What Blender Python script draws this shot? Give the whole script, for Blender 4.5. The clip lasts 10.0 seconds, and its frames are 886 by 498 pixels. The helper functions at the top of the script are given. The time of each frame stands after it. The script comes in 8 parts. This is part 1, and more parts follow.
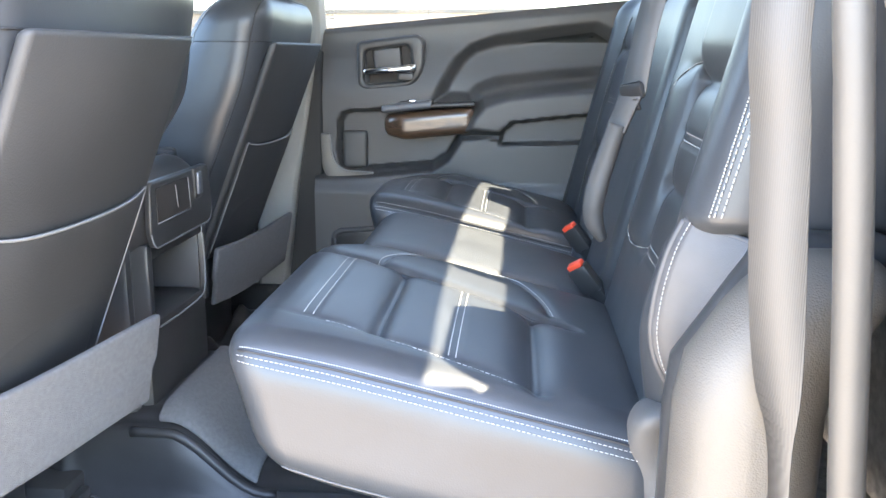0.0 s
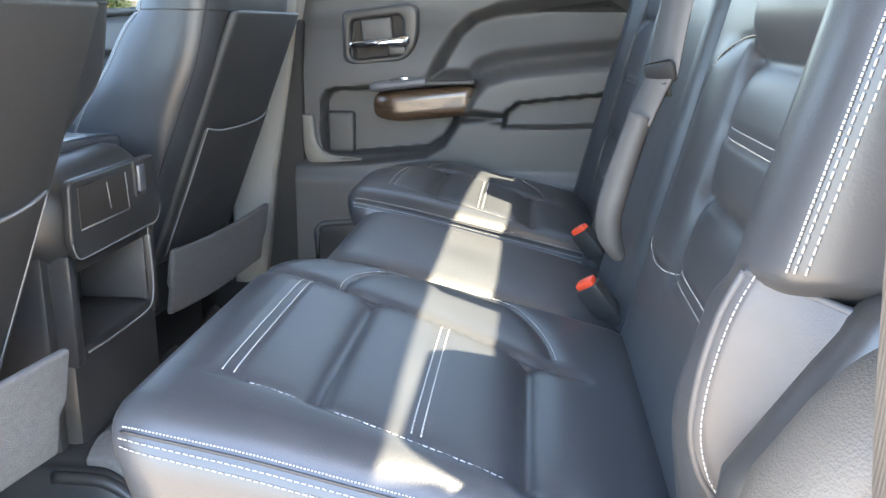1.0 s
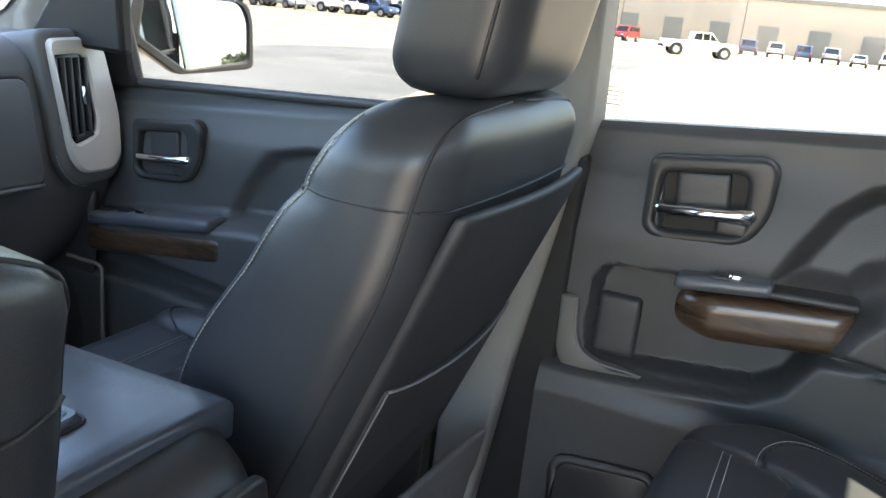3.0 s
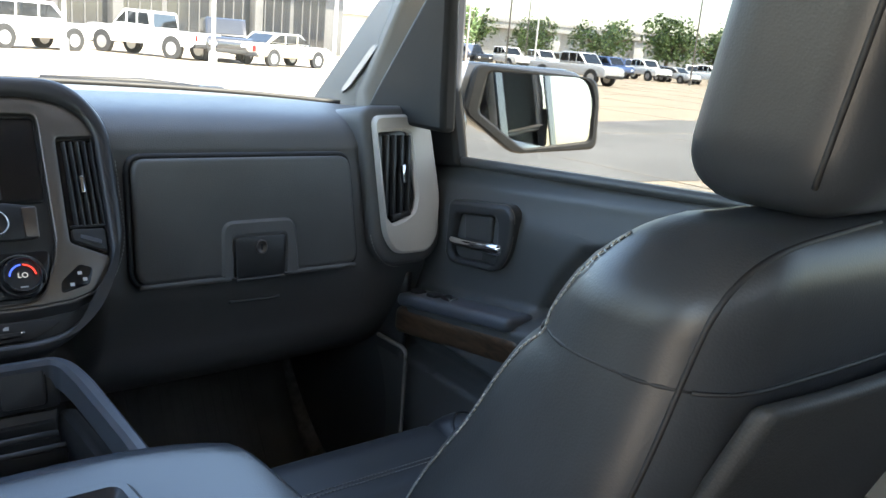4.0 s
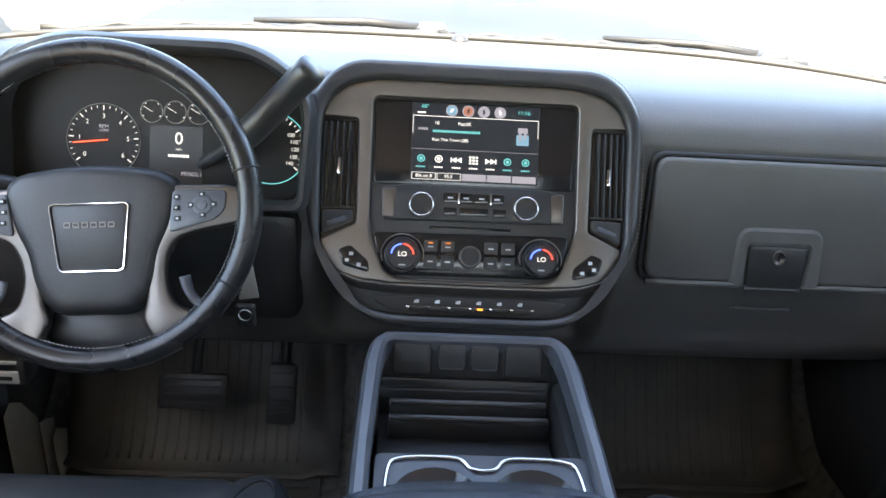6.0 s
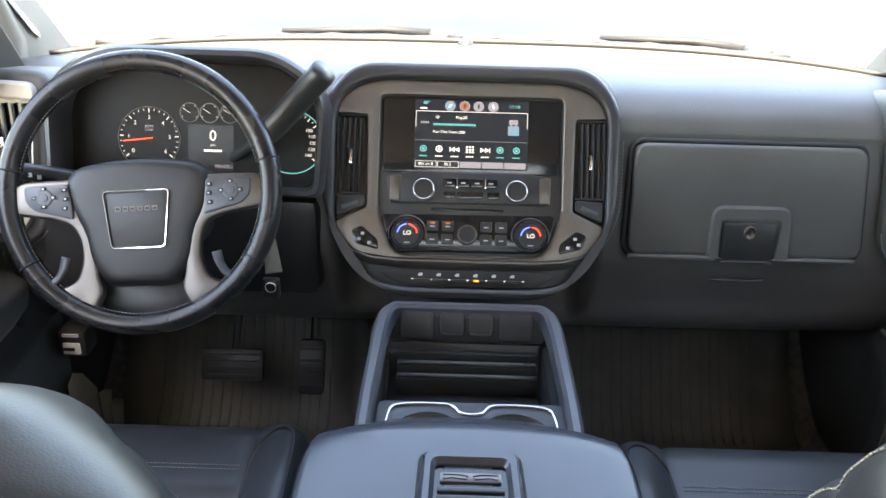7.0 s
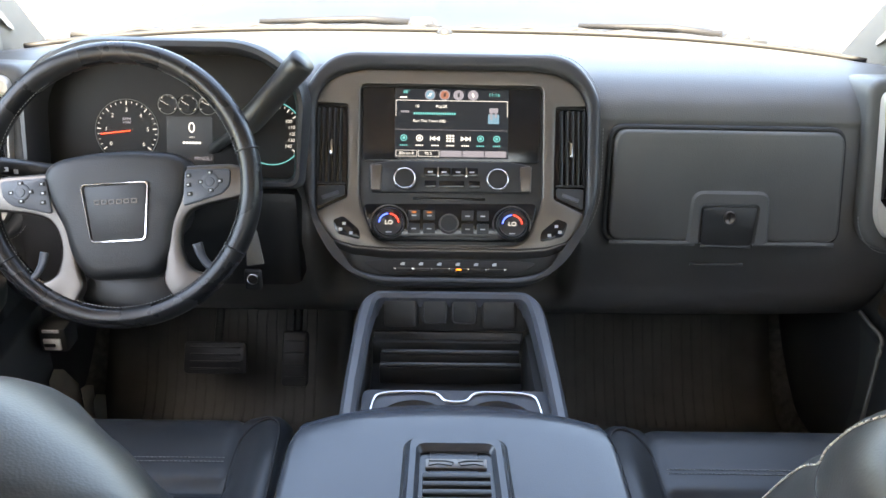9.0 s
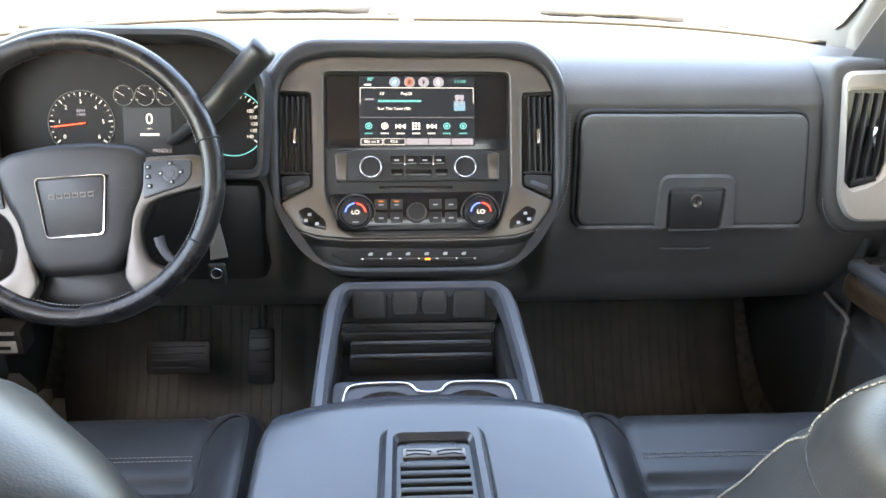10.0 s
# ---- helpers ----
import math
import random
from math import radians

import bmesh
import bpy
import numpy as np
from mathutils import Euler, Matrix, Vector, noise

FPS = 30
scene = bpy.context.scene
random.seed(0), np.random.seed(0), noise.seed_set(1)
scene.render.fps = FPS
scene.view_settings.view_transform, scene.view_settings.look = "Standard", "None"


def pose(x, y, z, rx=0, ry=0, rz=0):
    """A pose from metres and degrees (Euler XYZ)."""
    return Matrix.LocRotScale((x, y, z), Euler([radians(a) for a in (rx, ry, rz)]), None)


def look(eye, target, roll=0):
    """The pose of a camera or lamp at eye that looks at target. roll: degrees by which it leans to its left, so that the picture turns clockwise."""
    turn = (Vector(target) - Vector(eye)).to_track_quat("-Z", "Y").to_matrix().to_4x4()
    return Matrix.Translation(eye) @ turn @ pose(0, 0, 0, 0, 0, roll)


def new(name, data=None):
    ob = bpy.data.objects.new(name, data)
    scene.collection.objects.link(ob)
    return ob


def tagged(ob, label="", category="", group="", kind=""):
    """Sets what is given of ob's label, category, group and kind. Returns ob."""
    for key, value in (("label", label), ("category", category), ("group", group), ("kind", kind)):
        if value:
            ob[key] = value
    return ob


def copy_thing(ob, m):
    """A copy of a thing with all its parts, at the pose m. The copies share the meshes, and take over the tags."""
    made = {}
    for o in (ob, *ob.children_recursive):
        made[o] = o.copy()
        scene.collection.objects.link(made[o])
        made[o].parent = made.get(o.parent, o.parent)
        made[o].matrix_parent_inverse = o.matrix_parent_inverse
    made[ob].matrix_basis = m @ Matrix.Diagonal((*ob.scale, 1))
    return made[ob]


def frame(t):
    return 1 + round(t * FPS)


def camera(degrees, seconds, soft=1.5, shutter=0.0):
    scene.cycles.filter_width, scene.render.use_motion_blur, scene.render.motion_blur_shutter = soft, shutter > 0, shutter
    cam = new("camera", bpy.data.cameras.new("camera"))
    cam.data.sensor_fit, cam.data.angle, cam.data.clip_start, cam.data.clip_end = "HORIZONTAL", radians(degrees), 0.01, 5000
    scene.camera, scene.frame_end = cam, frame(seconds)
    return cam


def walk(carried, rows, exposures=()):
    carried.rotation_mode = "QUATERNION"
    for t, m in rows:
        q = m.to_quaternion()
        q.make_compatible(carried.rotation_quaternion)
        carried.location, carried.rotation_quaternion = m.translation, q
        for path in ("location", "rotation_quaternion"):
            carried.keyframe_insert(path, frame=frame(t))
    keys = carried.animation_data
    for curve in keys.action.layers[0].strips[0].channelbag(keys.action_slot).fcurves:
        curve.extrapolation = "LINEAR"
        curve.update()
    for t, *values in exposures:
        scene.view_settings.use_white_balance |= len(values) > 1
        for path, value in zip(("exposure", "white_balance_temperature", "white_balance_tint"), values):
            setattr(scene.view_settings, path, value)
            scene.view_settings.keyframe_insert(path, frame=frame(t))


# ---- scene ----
cam = camera(55.3, 10.0)
PATH = [
    (0, (-1.325, -0.335, 0.737), (0.617, -0.172, 0.286), 0.3),
    (0.5, (-1.29, -0.33, 0.727), (0.637, -0.154, 0.219), 0.6),
    (1, (-1.091, -0.353, 0.736), (0.832, -0.162, 0.223), 0.4),
    (1.5, (-0.879, -0.353, 0.764), (1.048, -0.132, 0.276), -0.2),
    (2, (-0.642, -0.246, 0.771), (1.284, -0.014, 0.284), -0.3),
    (2.2, (-0.551, -0.186, 0.834), (1.359, 0.08, 0.305), 0.4),
    (2.5, (-0.484, -0.162, 0.909), (1.404, 0.204, 0.359), 1.0),
    (2.8, (-0.442, -0.165, 0.927), (1.394, 0.417, 0.39), 3.6),
    (3, (-0.399, -0.148, 0.925), (1.372, 0.604, 0.379), 6.3),
    (3.2, (-0.33, -0.128, 0.919), (1.329, 0.856, 0.39), 7.4),
    (4.3, (-0.146, -0.088, 0.941), (1.001, 1.479, 0.464), 3.4),
    (4.4, (-0.143, -0.089, 0.946), (0.951, 1.513, 0.459), 2.8),
    (4.5, (-0.132, -0.089, 0.95), (0.888, 1.556, 0.448), 2.2),
    (4.7, (-0.120, -0.054, 0.953), (0.721, 1.678, 0.410), 1.3),
    (5, (-0.07, 0.008, 1.026), (0.402, 1.822, 0.328), -1.4),
    (5.2, (-0.051, 0.011, 1.046), (0.375, 1.829, 0.324), -1.3),
    (5.4, (-0.046, -0.012, 1.030), (0.272, 1.833, 0.320), 2.0),
    (5.5, (-0.061, -0.023, 1.024), (0.185, 1.827, 0.304), 2.9),
    (5.6, (-0.092, -0.012, 1.042), (0.127, 1.811, 0.249), 3.7),
    (5.7, (-0.109, -0.009, 1.061), (0.081, 1.794, 0.217), 4.2),
    (6.8, (-0.030, -0.173, 1.123), (-0.042, 1.642, 0.285), 1.5),
    (7, (-0.026, -0.185, 1.127), (-0.039, 1.63, 0.287), 1.5),
    (7.5, (-0.018, -0.191, 1.127), (-0.064, 1.624, 0.287), 1.0),
    (8, (-0.017, -0.19, 1.121), (-0.075, 1.626, 0.286), 0.8),
    (8.5, (-0.022, -0.185, 1.118), (-0.001, 1.628, 0.274), 1.6),
    (9, (-0.026, -0.188, 1.123), (0.004, 1.62, 0.267), 1.2),
    (9.5, (-0.018, -0.177, 1.117), (0.043, 1.628, 0.258), 1.1),
    (10, (-0.038, -0.176, 1.103), (0.086, 1.626, 0.244), 1.2),
]
EXPOSURES = [(0, 4.95, 6850, 12), (0.5, 4.9, 7300, 12), (1, 4.9, 7200, 12), (1.5, 5.0, 6900, 10), (2.0, 5.05, 7100, 10), (2.3, 5.15, 7150, 10), (2.5, 5.0, 7250, 10), (3.0, 4.2, 7200, 11), (3.2, 4.15, 7250, 10), (4.5, 3.6, 7250, 9), (5.0, 3.85, 7700, 10), (5.5, 4.45, 7600, 11), (7.0, 4.8, 8500, 14), (7.5, 4.55, 8450, 14), (8.5, 4.6, 8500, 14), (9.0, 4.75, 8550, 14), (10, 5.2, 8700, 14)]
walk(cam, [(t, look(eye, target, roll)) for t, eye, target, roll in PATH], EXPOSURES)


# ---- daylight ----
SUN_ELEV, SUN_TURN = 60.7, 3.0     # height, and degrees from straight behind the truck towards its left
world = bpy.data.worlds.new("daylight")
scene.world = world
world.use_nodes = True
wn = world.node_tree.nodes
sky = wn.new("ShaderNodeTexSky")
sky.sky_type, sky.sun_disc = "NISHITA", False
sky.sun_elevation, sky.sun_rotation = radians(SUN_ELEV), radians(180 + SUN_TURN)
sky.air_density, sky.dust_density, sky.ozone_density = 1.0, 1.2, 1.0
world.node_tree.links.new(sky.outputs[0], wn["Background"].inputs[0])
wn["Background"].inputs[1].default_value = 0.15
sun = new("sun", bpy.data.lights.new("sun", "SUN"))
sun.data.energy, sun.data.angle, sun.data.color = 3.1, radians(0.6), (1.0, 0.94, 0.83)
sun.matrix_basis = look((-math.sin(radians(SUN_TURN)) * 5, -math.cos(radians(SUN_TURN)) * 5,
                         5 * math.tan(radians(SUN_ELEV))), (0, 0, 0))


# ---- small tools ----
def link_mesh(name, verts, faces, mat, parent=None, label="", smooth=True, place=None, flat_angle=None):
    me = bpy.data.meshes.new(name)
    me.from_pydata([tuple(v) for v in verts], [], [tuple(f) for f in faces])
    bm = bmesh.new()
    bm.from_mesh(me)
    bmesh.ops.recalc_face_normals(bm, faces=bm.faces)
    bm.to_mesh(me)
    bm.free()
    me.polygons.foreach_set("use_smooth", [smooth] * len(me.polygons))
    if smooth and flat_angle:
        me.set_sharp_from_angle(angle=radians(flat_angle))
    me.materials.append(mat)
    ob = new(name, me)
    if place is not None:
        ob.matrix_basis = place
    if parent is not None:
        ob.parent = parent
    if label:
        ob["label"] = label
    return ob


def part(name, bm, mat, parent=None, label="", smooth=True, place=None, flat_angle=35):
    """Links a bmesh as one mesh object under a thing or part."""
    me = bpy.data.meshes.new(name)
    bmesh.ops.recalc_face_normals(bm, faces=bm.faces)
    bm.to_mesh(me)
    bm.free()
    me.polygons.foreach_set("use_smooth", [smooth] * len(me.polygons))
    if smooth:
        me.set_sharp_from_angle(angle=radians(flat_angle))
    me.materials.append(mat)
    ob = new(name, me)
    if place is not None:
        ob.matrix_basis = place
    if parent is not None:
        ob.parent = parent
    if label:
        ob["label"] = label
    return ob


def thing(name, label, category, at=(0, 0, 0), group="", kind="", turn=None):
    ob = new(name)
    ob.empty_display_size = 0.05
    ob.matrix_basis = Matrix.Translation(at) if turn is None else turn
    return tagged(ob, label, category, group, kind)


def axis_marks(h, r, n):
    e = [-h, -h + 0.12 * r, -h + 0.35 * r, -h + 0.65 * r, -h + r]
    mid = list(np.linspace(-h + r, h - r, n + 1))[1:-1]
    return np.array(e + mid + [-v for v in e[::-1]])


def soft_box(hx, hy, hz, r, nx=6, ny=6, nz=6, fn=None):
    """A box with rounded edges on a grid, bent by fn(points); returns verts, faces."""
    r = min(r, hx * 0.999, hy * 0.999, hz * 0.999)
    A = [axis_marks(h, r, n) for h, n in ((hx, nx), (hy, ny), (hz, nz))]
    L = [len(a) - 1 for a in A]
    ids, pts, faces = {}, [], []

    def vid(i, j, k):
        key = (i, j, k)
        if key not in ids:
            ids[key] = len(pts)
            pts.append((A[0][i], A[1][j], A[2][k]))
        return ids[key]
    for ax in range(3):
        b, c = (ax + 1) % 3, (ax + 2) % 3
        for side in (0, L[ax]):
            for i in range(L[b]):
                for j in range(L[c]):
                    quad = []
                    for di, dj in ((0, 0), (1, 0), (1, 1), (0, 1)):
                        idx = [0, 0, 0]
                        idx[ax], idx[b], idx[c] = side, i + di, j + dj
                        quad.append(vid(*idx))
                    faces.append(quad if side else quad[::-1])
    p = np.array(pts)
    inner = np.array([hx - r, hy - r, hz - r])
    q = np.clip(p, -inner, inner)
    d = p - q
    n = np.linalg.norm(d, axis=1, keepdims=True)
    p = q + d / np.maximum(n, 1e-9) * r
    if fn is not None:
        p = fn(p)
    return p, faces


def box_bm(bm, lo, hi, bevel=0.0, seg=2, m=None):
    """Adds a bevelled box from corner lo to corner hi to bm."""
    lo, hi = Vector(lo), Vector(hi)
    c, s = (lo + hi) / 2, hi - lo
    got = bmesh.ops.create_cube(bm, size=1.0, matrix=(m or Matrix()) @ Matrix.Translation(c) @ Matrix.Diagonal((*s, 1)))
    if bevel:
        edges = {e for v in got["verts"] for e in v.link_edges}
        bmesh.ops.bevel(bm, geom=list(edges), offset=bevel, segments=seg, profile=0.5, affect="EDGES")
    return bm


def box(name, lo, hi, mat, parent=None, label="", bevel=0.004, seg=2, place=None, m=None):
    return part(name, box_bm(bmesh.new(), lo, hi, bevel, seg, m), mat, parent, label, place=place)


def rounded_poly(pts, r=0.01, seg=4):
    """Outline with its corners rounded; r may be a list."""
    out = []
    n = len(pts)
    rs = r if isinstance(r, (list, tuple)) else [r] * n
    for i in range(n):
        p0, p1, p2 = (np.array(pts[(i + k) % n], float) for k in (-1, 0, 1))
        a, b = p0 - p1, p2 - p1
        la, lb = np.linalg.norm(a), np.linalg.norm(b)
        k = min(rs[i], la * 0.49, lb * 0.49)
        if k < 1e-5:
            out.append(p1)
            continue
        s, e = p1 + a / la * k, p1 + b / lb * k
        for j in range(seg + 1):
            u = j / seg
            out.append((1 - u) ** 2 * s + 2 * u * (1 - u) * p1 + u * u * e)
    return [tuple(p) for p in out]


def plate(name, outline, thick, mat, parent=None, label="", place=None, bevel=0.002, hole=None, seg=2):
    """A plate with the outline in local x, y, from 0 up to thick in z; hole: outlines cut out."""
    bm = bmesh.new()
    if not hole:
        vs = [bm.verts.new((x, y, 0)) for x, y in outline]
        f = bm.faces.new(vs)
        top = bmesh.ops.extrude_face_region(bm, geom=[f])
        up = [g for g in top["geom"] if isinstance(g, bmesh.types.BMVert)]
        bmesh.ops.translate(bm, vec=(0, 0, thick), verts=up)
        if bevel:
            es = [e for e in bm.edges if all(v in set(up) for v in e.verts) and len(e.link_faces) == 2]
            bmesh.ops.bevel(bm, geom=es, offset=bevel, segments=seg, profile=0.5, affect="EDGES")
    else:
        a, b = outline, hole
        n = len(a)
        rings = []
        for loop, z in ((a, 0), (a, thick - bevel), ([tuple(np.array(p) + (np.array(q) - np.array(p)) * min(0.3, bevel / max(1e-6, math.dist(p, q)))) for p, q in zip(a, b)], thick),
                        ([tuple(np.array(q) + (np.array(p) - np.array(q)) * min(0.3, bevel / max(1e-6, math.dist(p, q)))) for p, q in zip(a, b)], thick), (b, thick - bevel), (b, 0)):
            rings.append([bm.verts.new((x, y, z)) for x, y in loop])
        for r0, r1 in zip(rings, rings[1:] + rings[:1]):
            for i in range(n):
                bm.faces.new((r0[i], r0[(i + 1) % n], r1[(i + 1) % n], r1[i]))
    return part(name, bm, mat, parent, label, place=place)


def sheet(name, outer, holes, thick, mat, parent=None, label="", place=None, bevel=0.002, seg=2):
    """A plate of any outline with any holes through it, from 0 up to thick in z, its upper edges rounded."""
    bm = bmesh.new()
    edges = []
    for loop in [outer] + list(holes):
        vs = [bm.verts.new((x, y, 0)) for x, y in loop]
        edges += [bm.edges.new((vs[i], vs[(i + 1) % len(vs)])) for i in range(len(vs))]
    bmesh.ops.triangle_fill(bm, use_beauty=True, edges=edges, normal=(0, 0, 1))
    got = bmesh.ops.extrude_face_region(bm, geom=list(bm.faces))
    up = {g for g in got["geom"] if isinstance(g, bmesh.types.BMVert)}
    bmesh.ops.translate(bm, vec=(0, 0, thick), verts=list(up))
    if bevel:
        bm.normal_update()
        es = [e for e in bm.edges if e.verts[0] in up and e.verts[1] in up and any(abs(f.normal.z) < 0.5 for f in e.link_faces)]
        bmesh.ops.bevel(bm, geom=es, offset=bevel, segments=seg, profile=0.5, affect="EDGES")
    return part(name, bm, mat, parent, label, place=place)


def dome(name, outline, rings, mat, parent=None, label="", place=None):
    """A cushioned cap: the outline shrunk ring by ring, each with its own height."""
    c = np.mean(np.array(outline), axis=0)
    v, n = [], len(outline)
    for k, z in rings:
        v += [(c[0] + (x - c[0]) * k, c[1] + (y - c[1]) * k, z) for x, y in outline]
    f = [(i * n + j, i * n + (j + 1) % n, (i + 1) * n + (j + 1) % n, (i + 1) * n + j) for i in range(len(rings) - 1) for j in range(n)]
    f += [tuple(range(n))[::-1], tuple((len(rings) - 1) * n + j for j in range(n))]
    return link_mesh(name, v, f, mat, parent, label, place=place)


def mirrored(half):
    """A closed outline from its right half, listed from the top down."""
    return list(half) + [(-x, y) for x, y in reversed(half)]


def tube_data(path, rad, sides=6, closed=False, squash=1.0, up=(0, 0, 1)):
    P_ = [Vector(p) for p in path]
    n = len(P_)
    verts, faces = [], []
    rr = rad if isinstance(rad, (list, tuple)) else [rad] * n
    for i, p in enumerate(P_):
        a = P_[(i - 1) % n] if (closed or i) else p
        b = P_[(i + 1) % n] if (closed or i < n - 1) else p
        t = (b - a).normalized()
        s = t.cross(Vector(up))
        if s.length < 1e-4:
            s = t.cross(Vector((1, 0, 0)))
        s.normalize()
        w = s.cross(t)
        for k in range(sides):
            g = 2 * math.pi * k / sides
            verts.append(p + s * math.cos(g) * rr[i] + w * math.sin(g) * rr[i] * squash)
    for i in range(n if closed else n - 1):
        for k in range(sides):
            i2, k2 = (i + 1) % n, (k + 1) % sides
            faces.append((i * sides + k, i * sides + k2, i2 * sides + k2, i2 * sides + k))
    if not closed:
        faces.append(tuple(range(sides))[::-1])
        faces.append(tuple((n - 1) * sides + k for k in range(sides)))
    return verts, faces


def tube(name, path, rad, mat, parent=None, label="", sides=6, closed=False, squash=1.0, up=(0, 0, 1), place=None):
    v, f = tube_data(path, rad, sides, closed, squash, up)
    return link_mesh(name, v, f, mat, parent, label, place=place)


def smooth_path(pts, n=8, closed=False):
    """Catmull-Rom through the points."""
    P_ = [np.array(p, float) for p in pts]
    m = len(P_)
    out = []
    for i in range(m if closed else m - 1):
        p1, p2 = P_[i], P_[(i + 1) % m]
        p0 = P_[(i - 1) % m] if (closed or i) else p1
        p3 = P_[(i + 2) % m] if (closed or i + 2 < m) else p2
        for k in range(n):
            u = k / n
            out.append(0.5 * (2 * p1 + (p2 - p0) * u + (2 * p0 - 5 * p1 + 4 * p2 - p3) * u * u + (3 * p1 - p0 - 3 * p2 + p3) * u ** 3))
    if not closed:
        out.append(P_[-1])
    return out


def resample(path, step):
    P_ = np.array([tuple(p) for p in path])
    d = np.r_[0, np.cumsum(np.linalg.norm(np.diff(P_, axis=0), axis=1))]
    s = np.arange(step / 2, d[-1], step)
    return np.stack([np.interp(s, d, P_[:, k]) for k in range(P_.shape[1])], 1), d[-1]


def stitches(name, path, mat, parent, pitch=0.006, long=0.0042, rad=0.0007, label=""):
    """A line of thread dashes along the path."""
    pts, total = resample(path, pitch)
    verts, faces = [], []
    for i in range(len(pts)):
        a, b = pts[max(i - 1, 0)], pts[min(i + 1, len(pts) - 1)]
        t = b - a
        t = t / max(np.linalg.norm(t), 1e-9)
        v, f = tube_data([pts[i] - t * long / 2, pts[i] + t * long / 2], rad, 4)
        faces += [tuple(k + len(verts) for k in q) for q in f]
        verts += v
    return link_mesh(name, verts, faces, mat, parent, label)


def text_part(name, words, size, mat, parent, place, label="", depth=0.0002):
    cu = bpy.data.curves.new(name, "FONT")
    cu.body, cu.size, cu.align_x, cu.align_y, cu.extrude = words, size, "CENTER", "CENTER", depth
    tmp = bpy.data.objects.new(name, cu)
    me = bpy.data.meshes.new_from_object(tmp)
    bpy.data.objects.remove(tmp)
    me.materials.clear()
    me.materials.append(mat)
    ob = new(name, me)
    ob.matrix_basis = place
    ob.parent = parent
    if label:
        ob["label"] = label
    return ob


def lathe(profile, sides=32):
    """Verts and faces of a profile of (r, z) turned about z."""
    verts, faces = [], []
    for r, z in profile:
        for k in range(sides):
            g = 2 * math.pi * k / sides
            verts.append((r * math.cos(g), r * math.sin(g), z))
    for i in range(len(profile) - 1):
        for k in range(sides):
            k2 = (k + 1) % sides
            faces.append((i * sides + k, i * sides + k2, (i + 1) * sides + k2, (i + 1) * sides + k))
    faces.append(tuple(range(sides))[::-1])
    faces.append(tuple((len(profile) - 1) * sides + k for k in range(sides)))
    return verts, faces


def sstep(a, b, x):
    u = np.clip((x - a) / (b - a), 0, 1)
    return u * u * (3 - 2 * u)


def poly_sd(pts, X, Y):
    """Signed distance (inside negative) of the points X, Y to a polygon."""
    P_ = np.array(pts, float)
    d = np.full(X.shape, 1e9)
    s = np.ones(X.shape)
    n = len(P_)
    for i in range(n):
        a, b = P_[i], P_[i - 1]
        e = b - a
        wx, wy = X - a[0], Y - a[1]
        t = np.clip((wx * e[0] + wy * e[1]) / max(e @ e, 1e-12), 0, 1)
        dx, dy = wx - e[0] * t, wy - e[1] * t
        d = np.minimum(d, dx * dx + dy * dy)
        c1, c2, c3 = Y >= a[1], Y < b[1], e[0] * wy > e[1] * wx
        flip = (c1 & c2 & c3) | (~c1 & ~c2 & ~c3)
        s = np.where(flip, -s, s)
    return s * np.sqrt(d)


# ---- materials ----
def node_mat(name):
    m = bpy.data.materials.new(name)
    m.use_nodes = True
    nt = m.node_tree
    return m, nt, nt.nodes["Principled BSDF"]


